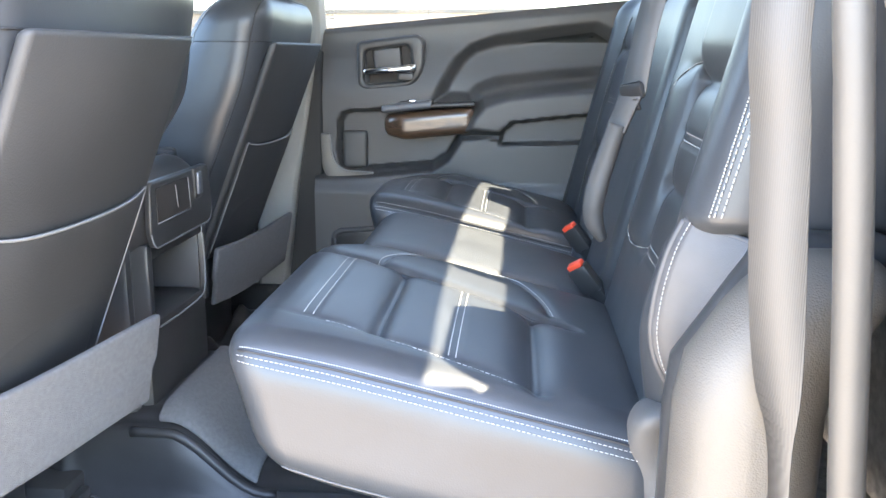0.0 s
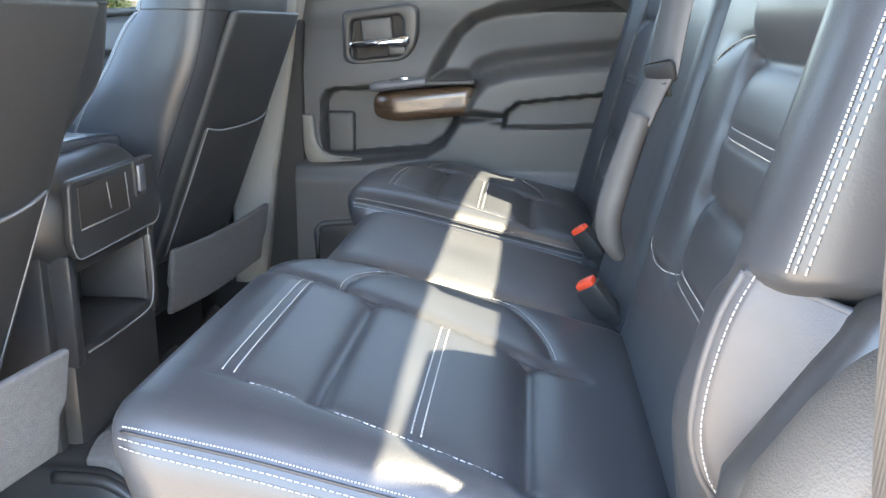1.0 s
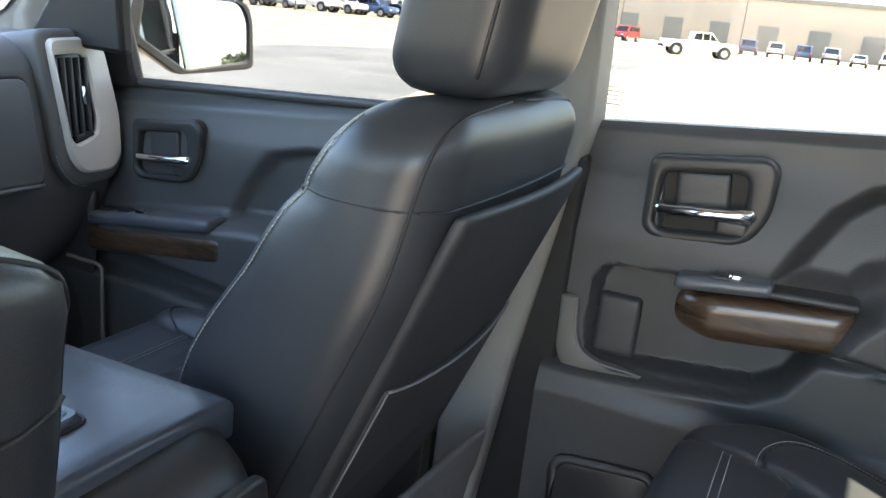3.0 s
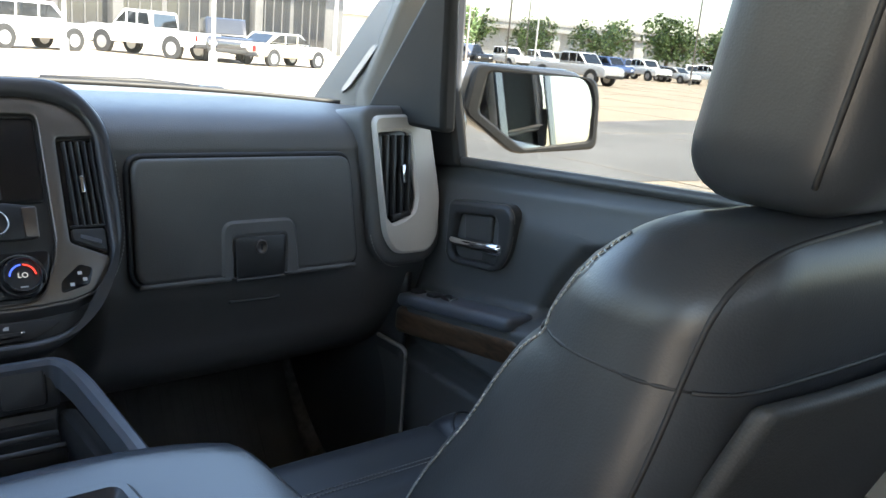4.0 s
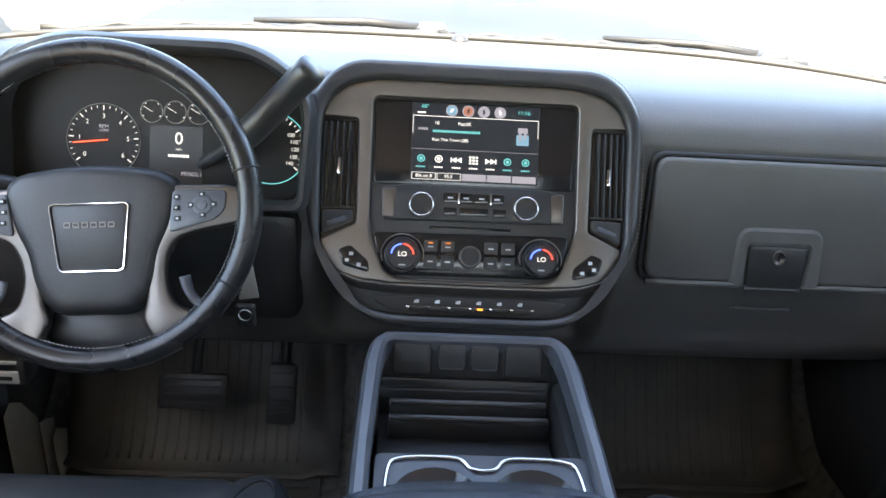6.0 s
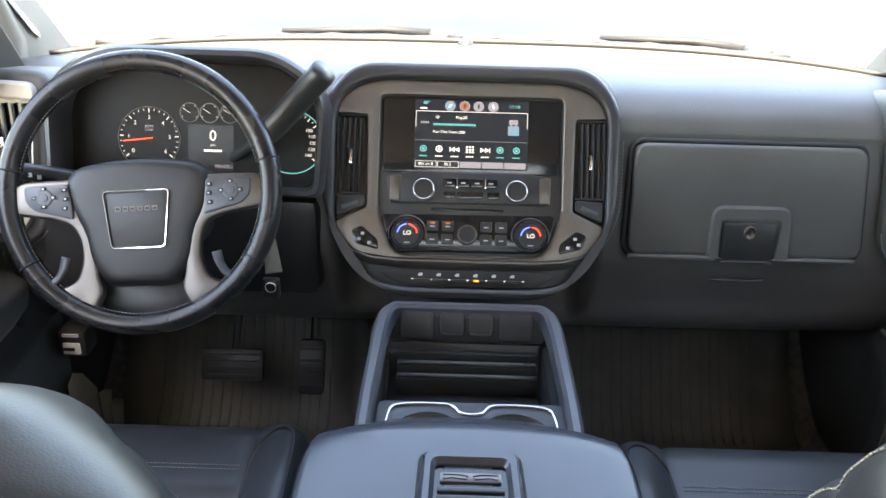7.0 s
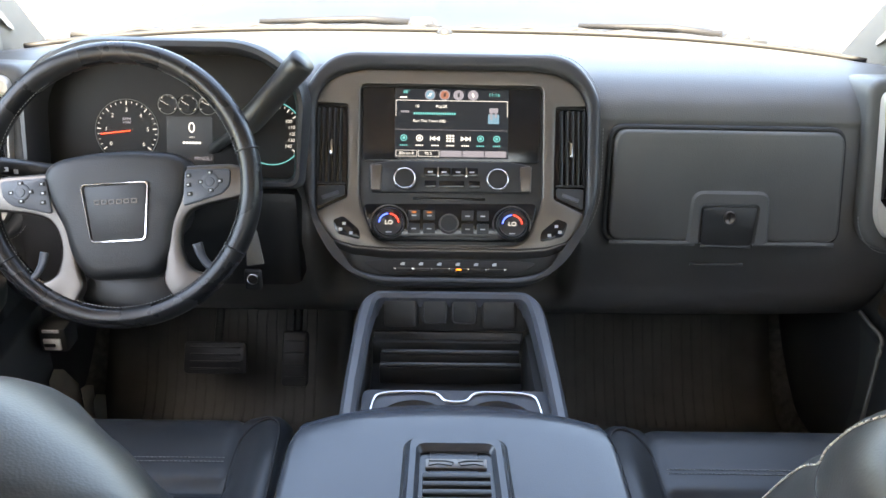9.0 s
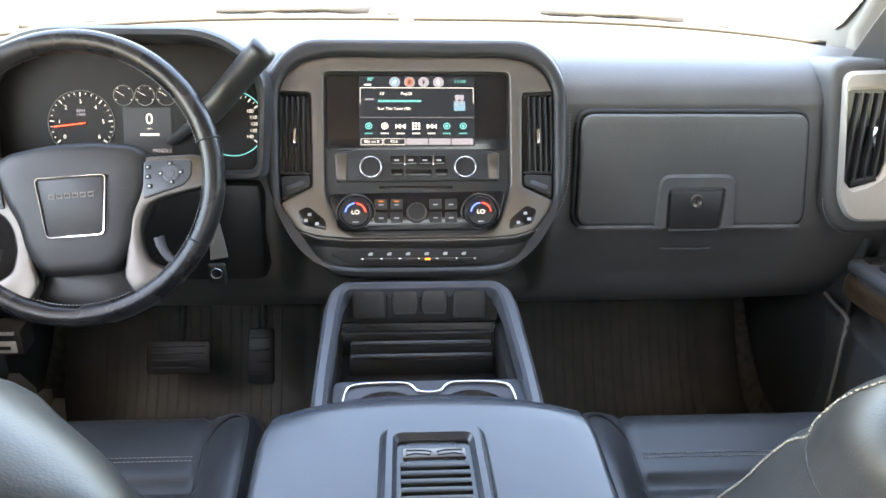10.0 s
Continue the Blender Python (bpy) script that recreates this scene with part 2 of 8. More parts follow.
def surface(name, base, rough=0.5, metal=0.0, var=0.25, scale=8.0, grain=600.0, bump=0.15, fine="noise",
            coat=0.0, rough_var=0.12, stain=None, spec=0.5, sheen=0.0, depth=0.0006):
    """Colour with two scales of variation, uneven gloss and fine relief."""
    m, nt, b = node_mat(name)
    N, L = nt.nodes, nt.links
    tc = N.new("ShaderNodeTexCoord")
    big = N.new("ShaderNodeTexNoise")
    big.inputs["Scale"].default_value, big.inputs["Detail"].default_value = scale, 5
    L.new(tc.outputs["Object"], big.inputs["Vector"])
    ramp = N.new("ShaderNodeMapRange")
    ramp.inputs["From Min"].default_value, ramp.inputs["From Max"].default_value = 0.3, 0.7
    ramp.inputs["To Min"].default_value, ramp.inputs["To Max"].default_value = 1 - var, 1 + var
    L.new(big.outputs[0], ramp.inputs["Value"])
    mul = N.new("ShaderNodeVectorMath")
    mul.operation = "SCALE"
    mul.inputs[0].default_value = base
    L.new(ramp.outputs[0], mul.inputs["Scale"])
    last = mul.outputs[0]
    if stain:
        sn = N.new("ShaderNodeTexNoise")
        sn.inputs["Scale"].default_value, sn.inputs["Detail"].default_value = stain[0], 8
        L.new(tc.outputs["Object"], sn.inputs["Vector"])
        sr = N.new("ShaderNodeMapRange")
        sr.inputs["From Min"].default_value, sr.inputs["From Max"].default_value = stain[1], stain[2]
        L.new(sn.outputs[0], sr.inputs["Value"])
        mx = N.new("ShaderNodeMix")
        mx.data_type = "RGBA"
        L.new(sr.outputs[0], mx.inputs["Factor"])
        L.new(last, mx.inputs["A"])
        mx.inputs["B"].default_value = (*stain[3], 1)
        last = mx.outputs["Result"]
    L.new(last, b.inputs["Base Color"])
    b.inputs["Metallic"].default_value, b.inputs["Coat Weight"].default_value = metal, coat
    b.inputs["Specular IOR Level"].default_value = spec
    b.inputs["Sheen Weight"].default_value = sheen
    rr = N.new("ShaderNodeMapRange")
    rr.inputs["To Min"].default_value, rr.inputs["To Max"].default_value = max(0.02, rough - rough_var), min(1, rough + rough_var)
    L.new(big.outputs[0], rr.inputs["Value"])
    L.new(rr.outputs[0], b.inputs["Roughness"])
    if bump:
        if fine == "cell":
            fn = N.new("ShaderNodeTexVoronoi")
            fn.feature = "F1"
        else:
            fn = N.new("ShaderNodeTexNoise")
            fn.inputs["Detail"].default_value = 3
        fn.inputs["Scale"].default_value = grain
        L.new(tc.outputs["Object"], fn.inputs["Vector"])
        bp = N.new("ShaderNodeBump")
        bp.inputs["Strength"].default_value, bp.inputs["Distance"].default_value = bump, depth
        L.new(fn.outputs[0], bp.inputs["Height"])
        L.new(bp.outputs[0], b.inputs["Normal"])
    return m


def glow(name, color, power):
    m, nt, b = node_mat(name)
    b.inputs["Base Color"].default_value = (0.01, 0.01, 0.01, 1)
    b.inputs["Emission Color"].default_value = (*color, 1)
    b.inputs["Emission Strength"].default_value = power * 0.13
    b.inputs["Roughness"].default_value = 0.4
    return m


def tinted(name, tint, share=0.06):
    """Thin tinted safety glass: it lets a share of the light through and mirrors a little."""
    m, nt, b = node_mat(name)
    N, L = nt.nodes, nt.links
    N.remove(b)
    tr, gl, mx = N.new("ShaderNodeBsdfTransparent"), N.new("ShaderNodeBsdfGlossy"), N.new("ShaderNodeMixShader")
    tr.inputs["Color"].default_value = (*tint, 1)
    gl.inputs["Roughness"].default_value = 0.03
    mx.inputs[0].default_value = share
    L.new(tr.outputs[0], mx.inputs[1])
    L.new(gl.outputs[0], mx.inputs[2])
    L.new(mx.outputs[0], N["Material Output"].inputs["Surface"])
    return m


def wood_mat():
    m, nt, b = node_mat("burl_wood")
    N, L = nt.nodes, nt.links
    tc = N.new("ShaderNodeTexCoord")
    mp = N.new("ShaderNodeMapping")
    mp.inputs["Scale"].default_value = (30, 6, 40)
    L.new(tc.outputs["Object"], mp.inputs["Vector"])
    a = N.new("ShaderNodeTexNoise")
    a.inputs["Scale"].default_value, a.inputs["Detail"].default_value, a.inputs["Distortion"].default_value = 2.0, 8, 2.0
    L.new(mp.outputs[0], a.inputs["Vector"])
    r = N.new("ShaderNodeValToRGB")
    r.color_ramp.elements[0].position, r.color_ramp.elements[0].color = 0.3, (0.030, 0.018, 0.011, 1)
    r.color_ramp.elements[1].position, r.color_ramp.elements[1].color = 0.75, (0.115, 0.068, 0.040, 1)
    L.new(a.outputs[0], r.inputs["Fac"])
    L.new(r.outputs[0], b.inputs["Base Color"])
    b.inputs["Roughness"].default_value, b.inputs["Coat Weight"].default_value = 0.35, 0.4
    return m


def perforated_mat():
    m = surface("perforated_leather", (0.038, 0.041, 0.044), 0.42, var=0.15, grain=420, bump=0.3, fine="cell", depth=0.0008)
    return m


def webbing_mat():
    m, nt, b = node_mat("seat_belt_webbing")
    N, L = nt.nodes, nt.links
    tc = N.new("ShaderNodeTexCoord")
    w = N.new("ShaderNodeTexWave")
    w.wave_type, w.bands_direction = "BANDS", "Y"
    w.inputs["Scale"].default_value, w.inputs["Distortion"].default_value = 260, 0.2
    L.new(tc.outputs["Object"], w.inputs["Vector"])
    r = N.new("ShaderNodeValToRGB")
    r.color_ramp.elements[0].color, r.color_ramp.elements[1].color = (0.046, 0.042, 0.037, 1), (0.062, 0.057, 0.050, 1)
    L.new(w.outputs[0], r.inputs["Fac"])
    L.new(r.outputs[0], b.inputs["Base Color"])
    bp = N.new("ShaderNodeBump")
    bp.inputs["Strength"].default_value, bp.inputs["Distance"].default_value = 0.25, 0.0004
    L.new(w.outputs[0], bp.inputs["Height"])
    L.new(bp.outputs[0], b.inputs["Normal"])
    b.inputs["Roughness"].default_value = 0.6
    return m


LEATHER = surface("black_leather", (0.033, 0.036, 0.040), 0.36, var=0.18, scale=6, grain=560, bump=0.12, fine="cell", depth=0.0006, spec=0.42)
PERF = perforated_mat()
SEAT_BACK = surface("black_vinyl", (0.034, 0.035, 0.036), 0.55, var=0.15, scale=5, grain=500, bump=0.3, fine="cell", spec=0.35)
DOOR_PLASTIC = surface("charcoal_moulded_plastic", (0.047, 0.047, 0.047), 0.43, var=0.12, scale=5, grain=700, bump=0.35, fine="cell")
SOFT_DASH = surface("charcoal_soft_dashboard", (0.105, 0.104, 0.101), 0.42, var=0.12, scale=5, grain=650, bump=0.4, fine="cell", spec=0.34)
HOOD_VINYL = surface("black_hood_vinyl", (0.036, 0.036, 0.037), 0.34, var=0.12, scale=6, grain=650, bump=0.3, fine="cell")
BLACK_PLASTIC = surface("black_satin_plastic", (0.029, 0.029, 0.029), 0.38, var=0.15, scale=12, grain=800, bump=0.15)
GLOSS_BLACK = surface("gloss_black_plastic", (0.010, 0.010, 0.011), 0.14, var=0.1, scale=10, bump=0.0, rough_var=0.06)
GREY_TRIM = surface("grey_pillar_trim", (0.22, 0.207, 0.185), 0.65, var=0.08, scale=4, grain=600, bump=0.2)
LINER = surface("grey_headliner_cloth", (0.30, 0.29, 0.27), 0.95, var=0.06, scale=4, grain=900, bump=0.3)
SILVER = surface("satin_aluminium_trim", (0.22, 0.205, 0.188), 0.40, metal=1.0, var=0.03, scale=4, grain=900, bump=0.0, rough_var=0.03)
CHROME = surface("chrome", (0.75, 0.76, 0.78), 0.08, metal=1.0, var=0.04, scale=20, bump=0.0, rough_var=0.04)
CARPET = surface("dark_grey_carpet", (0.165, 0.158, 0.147), 0.95, var=0.35, scale=60, grain=900, bump=0.9, depth=0.003)
CARPET_FLAP = surface("grey_carpet_flap", (0.095, 0.096, 0.098), 0.95, var=0.14, scale=160, grain=900, bump=0.8, depth=0.002)
# black mat rubber, its colour lifted to stand in for haze over the footwells
MAT_RUBBER = surface("haze_lifted_black_rubber", (0.085, 0.082, 0.075), 0.6, var=0.3, scale=9, grain=500, bump=0.25)
RUBBER = surface("black_rubber_mat", (0.022, 0.022, 0.023), 0.42, spec=0.3, var=0.3, scale=9, grain=500, bump=0.25, stain=(14, 0.62, 0.8, (0.05, 0.045, 0.04)))
QUARTER = surface("taupe_grained_plastic", (0.082, 0.073, 0.061), 0.55, var=0.10, scale=5, grain=650, bump=0.4, fine="cell", depth=0.0008)
SEAL = surface("grey_rubber_seal", (0.055, 0.051, 0.045), 0.5, var=0.15, scale=8, grain=500, bump=0.2)
WEB_DARK = surface("dark_belt_webbing", (0.050, 0.050, 0.052), 0.55, var=0.15, scale=30, grain=900, bump=0.3)
LID = surface("slate_armrest_leather", (0.050, 0.059, 0.074), 0.24, var=0.07, scale=6, grain=620, bump=0.14, fine="cell", depth=0.0005, rough_var=0.04)
WHEEL_LEATHER = surface("black_wheel_leather", (0.019, 0.019, 0.020), 0.27, var=0.15, scale=14, grain=700, bump=0.16, fine="cell", depth=0.0005)
# door plastic again, its colour lightened for light the front doors lack
FRONT_DOOR = surface("lightened_door_plastic", (0.070, 0.072, 0.072), 0.40, var=0.12, scale=5, grain=700, bump=0.3, fine="cell")
SLEEVE = surface("grey_belt_sleeve", (0.062, 0.060, 0.058), 0.7, var=0.15, scale=30, grain=800, bump=0.3)
VENT_SILVER = surface("satin_champagne_trim", (0.52, 0.485, 0.43), 0.38, metal=0.05, var=0.06, scale=9, grain=900, bump=0.05)
WELT = surface("grey_welt_vinyl", (0.15, 0.15, 0.15), 0.6, var=0.1, scale=30, bump=0.0)
SATIN_BLACK = surface("satin_black_bezel", (0.038, 0.039, 0.040), 0.36, var=0.1, scale=10, bump=0.0, rough_var=0.06, spec=0.35)
RAIL = surface("slate_console_rail", (0.085, 0.092, 0.105), 0.34, var=0.1, scale=6, grain=600, bump=0.2)
WOOD = wood_mat()
WEB = webbing_mat()
BUCKLE_RED = surface("red_release_button", (0.62, 0.06, 0.025), 0.4, var=0.06, scale=40, bump=0.0)
THREAD = surface("pale_grey_thread", (0.33, 0.33, 0.315), 0.8, var=0.1, scale=80, bump=0.0)
# near-black for shade painted into seams and gaps, and for small black parts
SHADE_BLACK = surface("seam_shade_and_black_trim", (0.012, 0.012, 0.013), 0.6, var=0.1, scale=30, bump=0.0)
LABEL_INK = surface("pale_marking_paint", (0.55, 0.55, 0.55), 0.6, var=0.05, scale=50, bump=0.0)
WHITE_TAG = surface("white_sticker", (0.75, 0.75, 0.73), 0.6, var=0.05, scale=50, bump=0.0)
HOOD_PAINT = surface("dusty_grey_hood_paint", (0.026, 0.030, 0.038), 0.55, var=0.15, scale=3, bump=0.0, rough_var=0.08, spec=0.08, stain=(5, 0.6, 0.8, (0.035, 0.034, 0.032)))
BODY_PAINT = surface("grey_truck_paint", (0.13, 0.135, 0.14), 0.20, metal=0.3, var=0.06, scale=3, bump=0.0, coat=1.0, rough_var=0.05)
SCREEN_GLASS = tinted("clear_windscreen_glass", (0.80, 0.82, 0.82), 0.03)
DRIVER_GLASS = tinted("clear_driver_window_glass", (0.80, 0.81, 0.80), 0.04)
SIDE_GLASS = tinted("lightly_tinted_side_glass", (0.44, 0.45, 0.445), 0.02)
BACK_GLASS = tinted("tinted_back_window_glass", (0.77, 0.765, 0.73))
REAR_GLASS = tinted("tinted_rear_glass", (0.50, 0.51, 0.495), 0.02)
SPOKE = surface("satin_nickel_spoke", (0.155, 0.139, 0.126), 0.34, metal=0.9, var=0.08, scale=12, bump=0.0)
HUB_BLACK = surface("black_airbag_vinyl", (0.022, 0.022, 0.023), 0.40, var=0.12, scale=8, grain=700, bump=0.25, fine="cell")
FRAME_BLACK = surface("black_window_frame_trim", (0.014, 0.014, 0.014), 0.55, var=0.12, scale=8, grain=700, bump=0.2, spec=0.3)
TAUPE = surface("taupe_pocket_trim", (0.135, 0.125, 0.108), 0.42, var=0.08, scale=6, grain=700, bump=0.15)
CLUSTER_BLACK = surface("matt_black_gauge_face", (0.030, 0.027, 0.025), 0.6, var=0.1, scale=10, bump=0.0, spec=0.25)
TINTED = surface("dark_tinted_window_glass", (0.010, 0.012, 0.013), 0.05, var=0.1, scale=3, bump=0.0, rough_var=0.03, spec=0.9)
MIRROR = surface("mirror_silver", (0.56, 0.57, 0.57), 0.01, metal=1.0, var=0.01, scale=3, bump=0.0, rough_var=0.005)


class Pad:
    """An upholstered block: a rounded box bent by fn, on which seams can be laid."""

    def __init__(self, hx, hy, hz, r, fn, n=(24, 8, 24)):
        self.h, self.r, self.fn, self.n = np.array([hx, hy, hz]), min(r, hx * .99, hy * .99, hz * .99), fn, n

    def build(self, name, mat, parent, label="", place=None):
        v, f = soft_box(*self.h, self.r, *self.n, self.fn)
        return link_mesh(name, v, f, mat, parent, label, place=place)

    def on(self, pts, off=0.0006):
        """The points of the box's outside, rounded and bent as the pad is."""
        p = np.array([tuple(q) for q in pts], float)
        inner = self.h - self.r
        q = np.clip(p, -inner, inner)
        d = p - q
        d = d / np.maximum(np.linalg.norm(d, axis=1, keepdims=True), 1e-9)
        return self.fn(q + d * (self.r + off))


def line3(a, b, n=24):
    a, b = np.array(a, float), np.array(b, float)
    return [a + (b - a) * k / n for k in range(n + 1)]


def groove(v, at, width, depth):
    return -depth * np.exp(-((v - at) / width) ** 2)


# ---- cab shell ----
def relief_kick(s):
    """A softly bulged kick panel on one side of the front footwell."""
    Y, Z = np.meshgrid(np.linspace(0.98, 1.52, 28), np.linspace(0.06, 0.56, 26), indexing="ij")
    X = s * (0.735 - 0.02 * np.exp(-((Y - 1.2) / 0.1) ** 2 - ((Z - 0.25) / 0.12) ** 2) - 0.05 * sstep(1.2, 1.5, Y))
    n, m = X.shape
    f = [(i * m + j, (i + 1) * m + j, (i + 1) * m + j + 1, i * m + j + 1) for i in range(n - 1) for j in range(m - 1)]
    return np.stack([X, Y, Z], -1).reshape(-1, 3), f



def cab_floor():
    xs, ys = np.linspace(-0.80, 0.80, 81), np.linspace(-0.78, 1.62, 120)
    X, Y = np.meshgrid(xs, ys, indexing="ij")
    Z = 0.03 - 0.03 * sstep(0.25, 0.6, Y)
    tunnel = 0.045 * (1 - sstep(0.12, 0.22, np.abs(X)))
    Z = Z + tunnel * sstep(-0.4, -0.1, Y) + 0.02 * sstep(0.2, 0.3, Y) * (1 - sstep(0.45, 0.6, Y))
    Z += 0.42 * sstep(1.25, 1.60, Y)
    Z += 0.06 * sstep(0.70, 0.74, np.abs(X))
    Z += 0.18 * (1 - sstep(-0.52, -0.40, Y)) * (1 - sstep(0.60, 0.64, np.abs(X)))
    n, m = X.shape
    verts = np.stack([X, Y, Z], -1).reshape(-1, 3)
    faces = [(i * m + j, (i + 1) * m + j, (i + 1) * m + j + 1, i * m + j + 1) for i in range(n - 1) for j in range(m - 1)]
    ob = link_mesh("floor", verts, faces, CARPET)
    mod = ob.modifiers.new("thick", "SOLIDIFY")
    mod.thickness, mod.offset = 0.02, -1
    return tagged(ob, "dark grey carpeted cab floor with a low centre tunnel", "floor", kind="structure")


cab_floor()
before_shell = set(scene.objects)


def shell_piece(name, pts, faces, mat, label, category, thick=0.03):
    ob = link_mesh(name, pts, faces, mat, smooth=False)
    mod = ob.modifiers.new("thick", "SOLIDIFY")
    mod.thickness, mod.offset = thick, 0
    bv = ob.modifiers.new("edge", "BEVEL")
    bv.width, bv.segments = min(0.012, thick * 0.35), 2
    return tagged(ob, label, category, kind="structure")


def roof():
    xs, ys = np.linspace(-0.70, 0.70, 25), np.linspace(-0.785, 0.90, 25)
    X, Y = np.meshgrid(xs, ys, indexing="ij")
    Z = 1.385 - 0.06 * (X / 0.7) ** 4 - 0.05 * sstep(0.3, 0.9, Y) - 0.085 * (1 - sstep(-0.785, -0.50, Y))
    n, m = X.shape
    f = [(i * m + j, (i + 1) * m + j, (i + 1) * m + j + 1, i * m + j + 1) for i in range(n - 1) for j in range(m - 1)]
    v = np.stack([X, Y, Z], -1).reshape(-1, 3)
    ob = link_mesh("ceiling", v, f, LINER)
    tagged(ob, "pale grey cloth headliner of the cab roof", "ceiling", kind="structure")
    mod = ob.modifiers.new("thick", "SOLIDIFY")
    mod.thickness, mod.offset = 0.015, -1
    v2 = v + np.array([0, 0, 0.035])
    v2[:, 0] *= 1.05
    ob = link_mesh("roof_skin", v2, f, BODY_PAINT)
    tagged(ob, "dark grey painted steel roof skin of the truck", "roof", kind="structure")
    mod = ob.modifiers.new("thick", "SOLIDIFY")
    mod.thickness, mod.offset = 0.015, 1


roof()


def pillar(name, rows, mat, label):
    """A pillar lofted from rows of four corners."""
    v = [p for row in rows for p in row]
    k = len(rows[0])
    f = [(i * k + j, i * k + (j + 1) % k, (i + 1) * k + (j + 1) % k, (i + 1) * k + j) for i in range(len(rows) - 1) for j in range(k)]
    f += [tuple(range(k))[::-1], tuple((len(rows) - 1) * k + j for j in range(k))]
    ob = link_mesh(name, v, f, mat, smooth=True, flat_angle=50)
    bv = ob.modifiers.new("edge", "BEVEL")
    bv.width, bv.segments = 0.008, 2
    return tagged(ob, label, "pillar trim", kind="structure")


for s, side in ((1, "right"), (-1, "left")):
    pillar("pillar_front_" + side, [
        [(s * 0.755, 1.46, 0.77), (s * 0.80, 1.40, 0.77), (s * 0.80, 1.06, 0.77), (s * 0.735, 1.14, 0.78)],
        [(s * 0.752, 1.38, 0.84), (s * 0.80, 1.33, 0.85), (s * 0.79, 1.05, 0.86), (s * 0.715, 1.14, 0.87)],
        [(s * 0.742, 1.15, 1.04), (s * 0.785, 1.10, 1.06), (s * 0.775, 0.98, 1.05), (s * 0.70, 1.03, 1.02)],
        [(s * 0.705, 0.86, 1.31), (s * 0.735, 0.82, 1.33), (s * 0.72, 0.72, 1.31), (s * 0.655, 0.78, 1.28)]],
        GREY_TRIM, "pale grey textured trim on the windscreen pillar")
    # black lower trim beside the side window
    pillar("pillar_sail_" + side, [
        [(s * 0.690, 1.105, 0.825), (s * 0.72, 1.105, 0.825), (s * 0.72, 0.875, 0.825), (s * 0.692, 0.875, 0.825)],
        [(s * 0.687, 1.060, 0.885), (s * 0.72, 1.060, 0.885), (s * 0.72, 0.880, 0.885), (s * 0.690, 0.880, 0.885)],
        [(s * 0.680, 0.935, 1.035), (s * 0.71, 0.935, 1.035), (s * 0.71, 0.880, 1.035), (s * 0.684, 0.880, 1.035)],
        [(s * 0.645, 0.77, 1.25), (s * 0.67, 0.77, 1.25), (s * 0.67, 0.71, 1.25), (s * 0.648, 0.71, 1.25)]],
        FRAME_BLACK, "black trim panel beside the front side window")
    cover = [Vector((s * (0.744 - 0.010 * k - 0.030 * w), 1.300 - 0.230 * k - 0.10 * w, 0.835 + 0.20 * k + 0.01 * w)) for k, w in ((0.12, 0.25), (0.95, 0.22), (1.0, 0.35), (0.98, 0.62), (0.15, 0.70), (0.08, 0.5))]
    inward = Vector((-s * 0.006, -0.006, 0.0))
    n_ = len(cover)
    ob = link_mesh("trim_pillar_cover_" + side, [p + inward for p in cover] + [p - inward for p in cover],
                   [tuple(range(n_)), tuple(range(2 * n_ - 1, n_ - 1, -1))] + [(k, (k + 1) % n_, n_ + (k + 1) % n_, n_ + k) for k in range(n_)], LINER, smooth=False)
    bv = ob.modifiers.new("edge", "BEVEL")
    bv.width, bv.segments = 0.003, 2
    tagged(ob, "pale oblong cover plate on the windscreen pillar", "trim", kind="structure")
    # dark inner frame of the front door along the pillar
    pillar("door_frame_front_" + side, [
        [(s * 0.775, 1.06, 0.74), (s * 0.80, 1.06, 0.74), (s * 0.80, 0.925, 0.76), (s * 0.77, 0.925, 0.76)],
        [(s * 0.772, 1.05, 0.90), (s * 0.80, 1.05, 0.90), (s * 0.80, 0.965, 0.90), (s * 0.768, 0.965, 0.90)],
        [(s * 0.765, 1.03, 1.05), (s * 0.795, 1.03, 1.05), (s * 0.79, 0.96, 1.05), (s * 0.76, 0.96, 1.05)],
        [(s * 0.71, 0.76, 1.29), (s * 0.74, 0.76, 1.29), (s * 0.73, 0.66, 1.27), (s * 0.70, 0.66, 1.27)]],
        FRAME_BLACK, "black inner frame of the front door window")
    for nm, y0, y1 in (("centre", 0.075, 0.185), ("rear", -0.96, -0.80)):
        pillar("trim_pillar_outer_%s_%s" % (nm, side), [[(s * (0.846 - 0.17 * (z - 0.72)), y1, z), (s * (0.854 - 0.17 * (z - 0.72)), y1, z), (s * (0.854 - 0.17 * (z - 0.72)), y0, z), (s * (0.846 - 0.17 * (z - 0.72)), y0, z)] for z in (0.72, 1.0, 1.30)], GLOSS_BLACK, "gloss black outer cover of the door pillar")
    # centre pillar
    pillar("pillar_centre_" + side, [
        [(s * 0.70, 0.23, 0.08), (s * 0.80, 0.23, 0.08), (s * 0.80, 0.165, 0.08), (s * 0.70, 0.172, 0.08)],
        [(s * 0.705, 0.225, 0.45), (s * 0.80, 0.23, 0.45), (s * 0.80, 0.118, 0.45), (s * 0.705, 0.122, 0.45)],
        [(s * 0.715, 0.20, 0.82), (s * 0.80, 0.20, 0.82), (s * 0.80, 0.055, 0.82), (s * 0.735, 0.06, 0.82)],
        [(s * 0.655, 0.18, 1.31), (s * 0.73, 0.18, 1.31), (s * 0.73, 0.055, 1.31), (s * 0.665, 0.06, 1.31)]],
        GREY_TRIM, "pale grey plastic trim on the pillar between the doors")
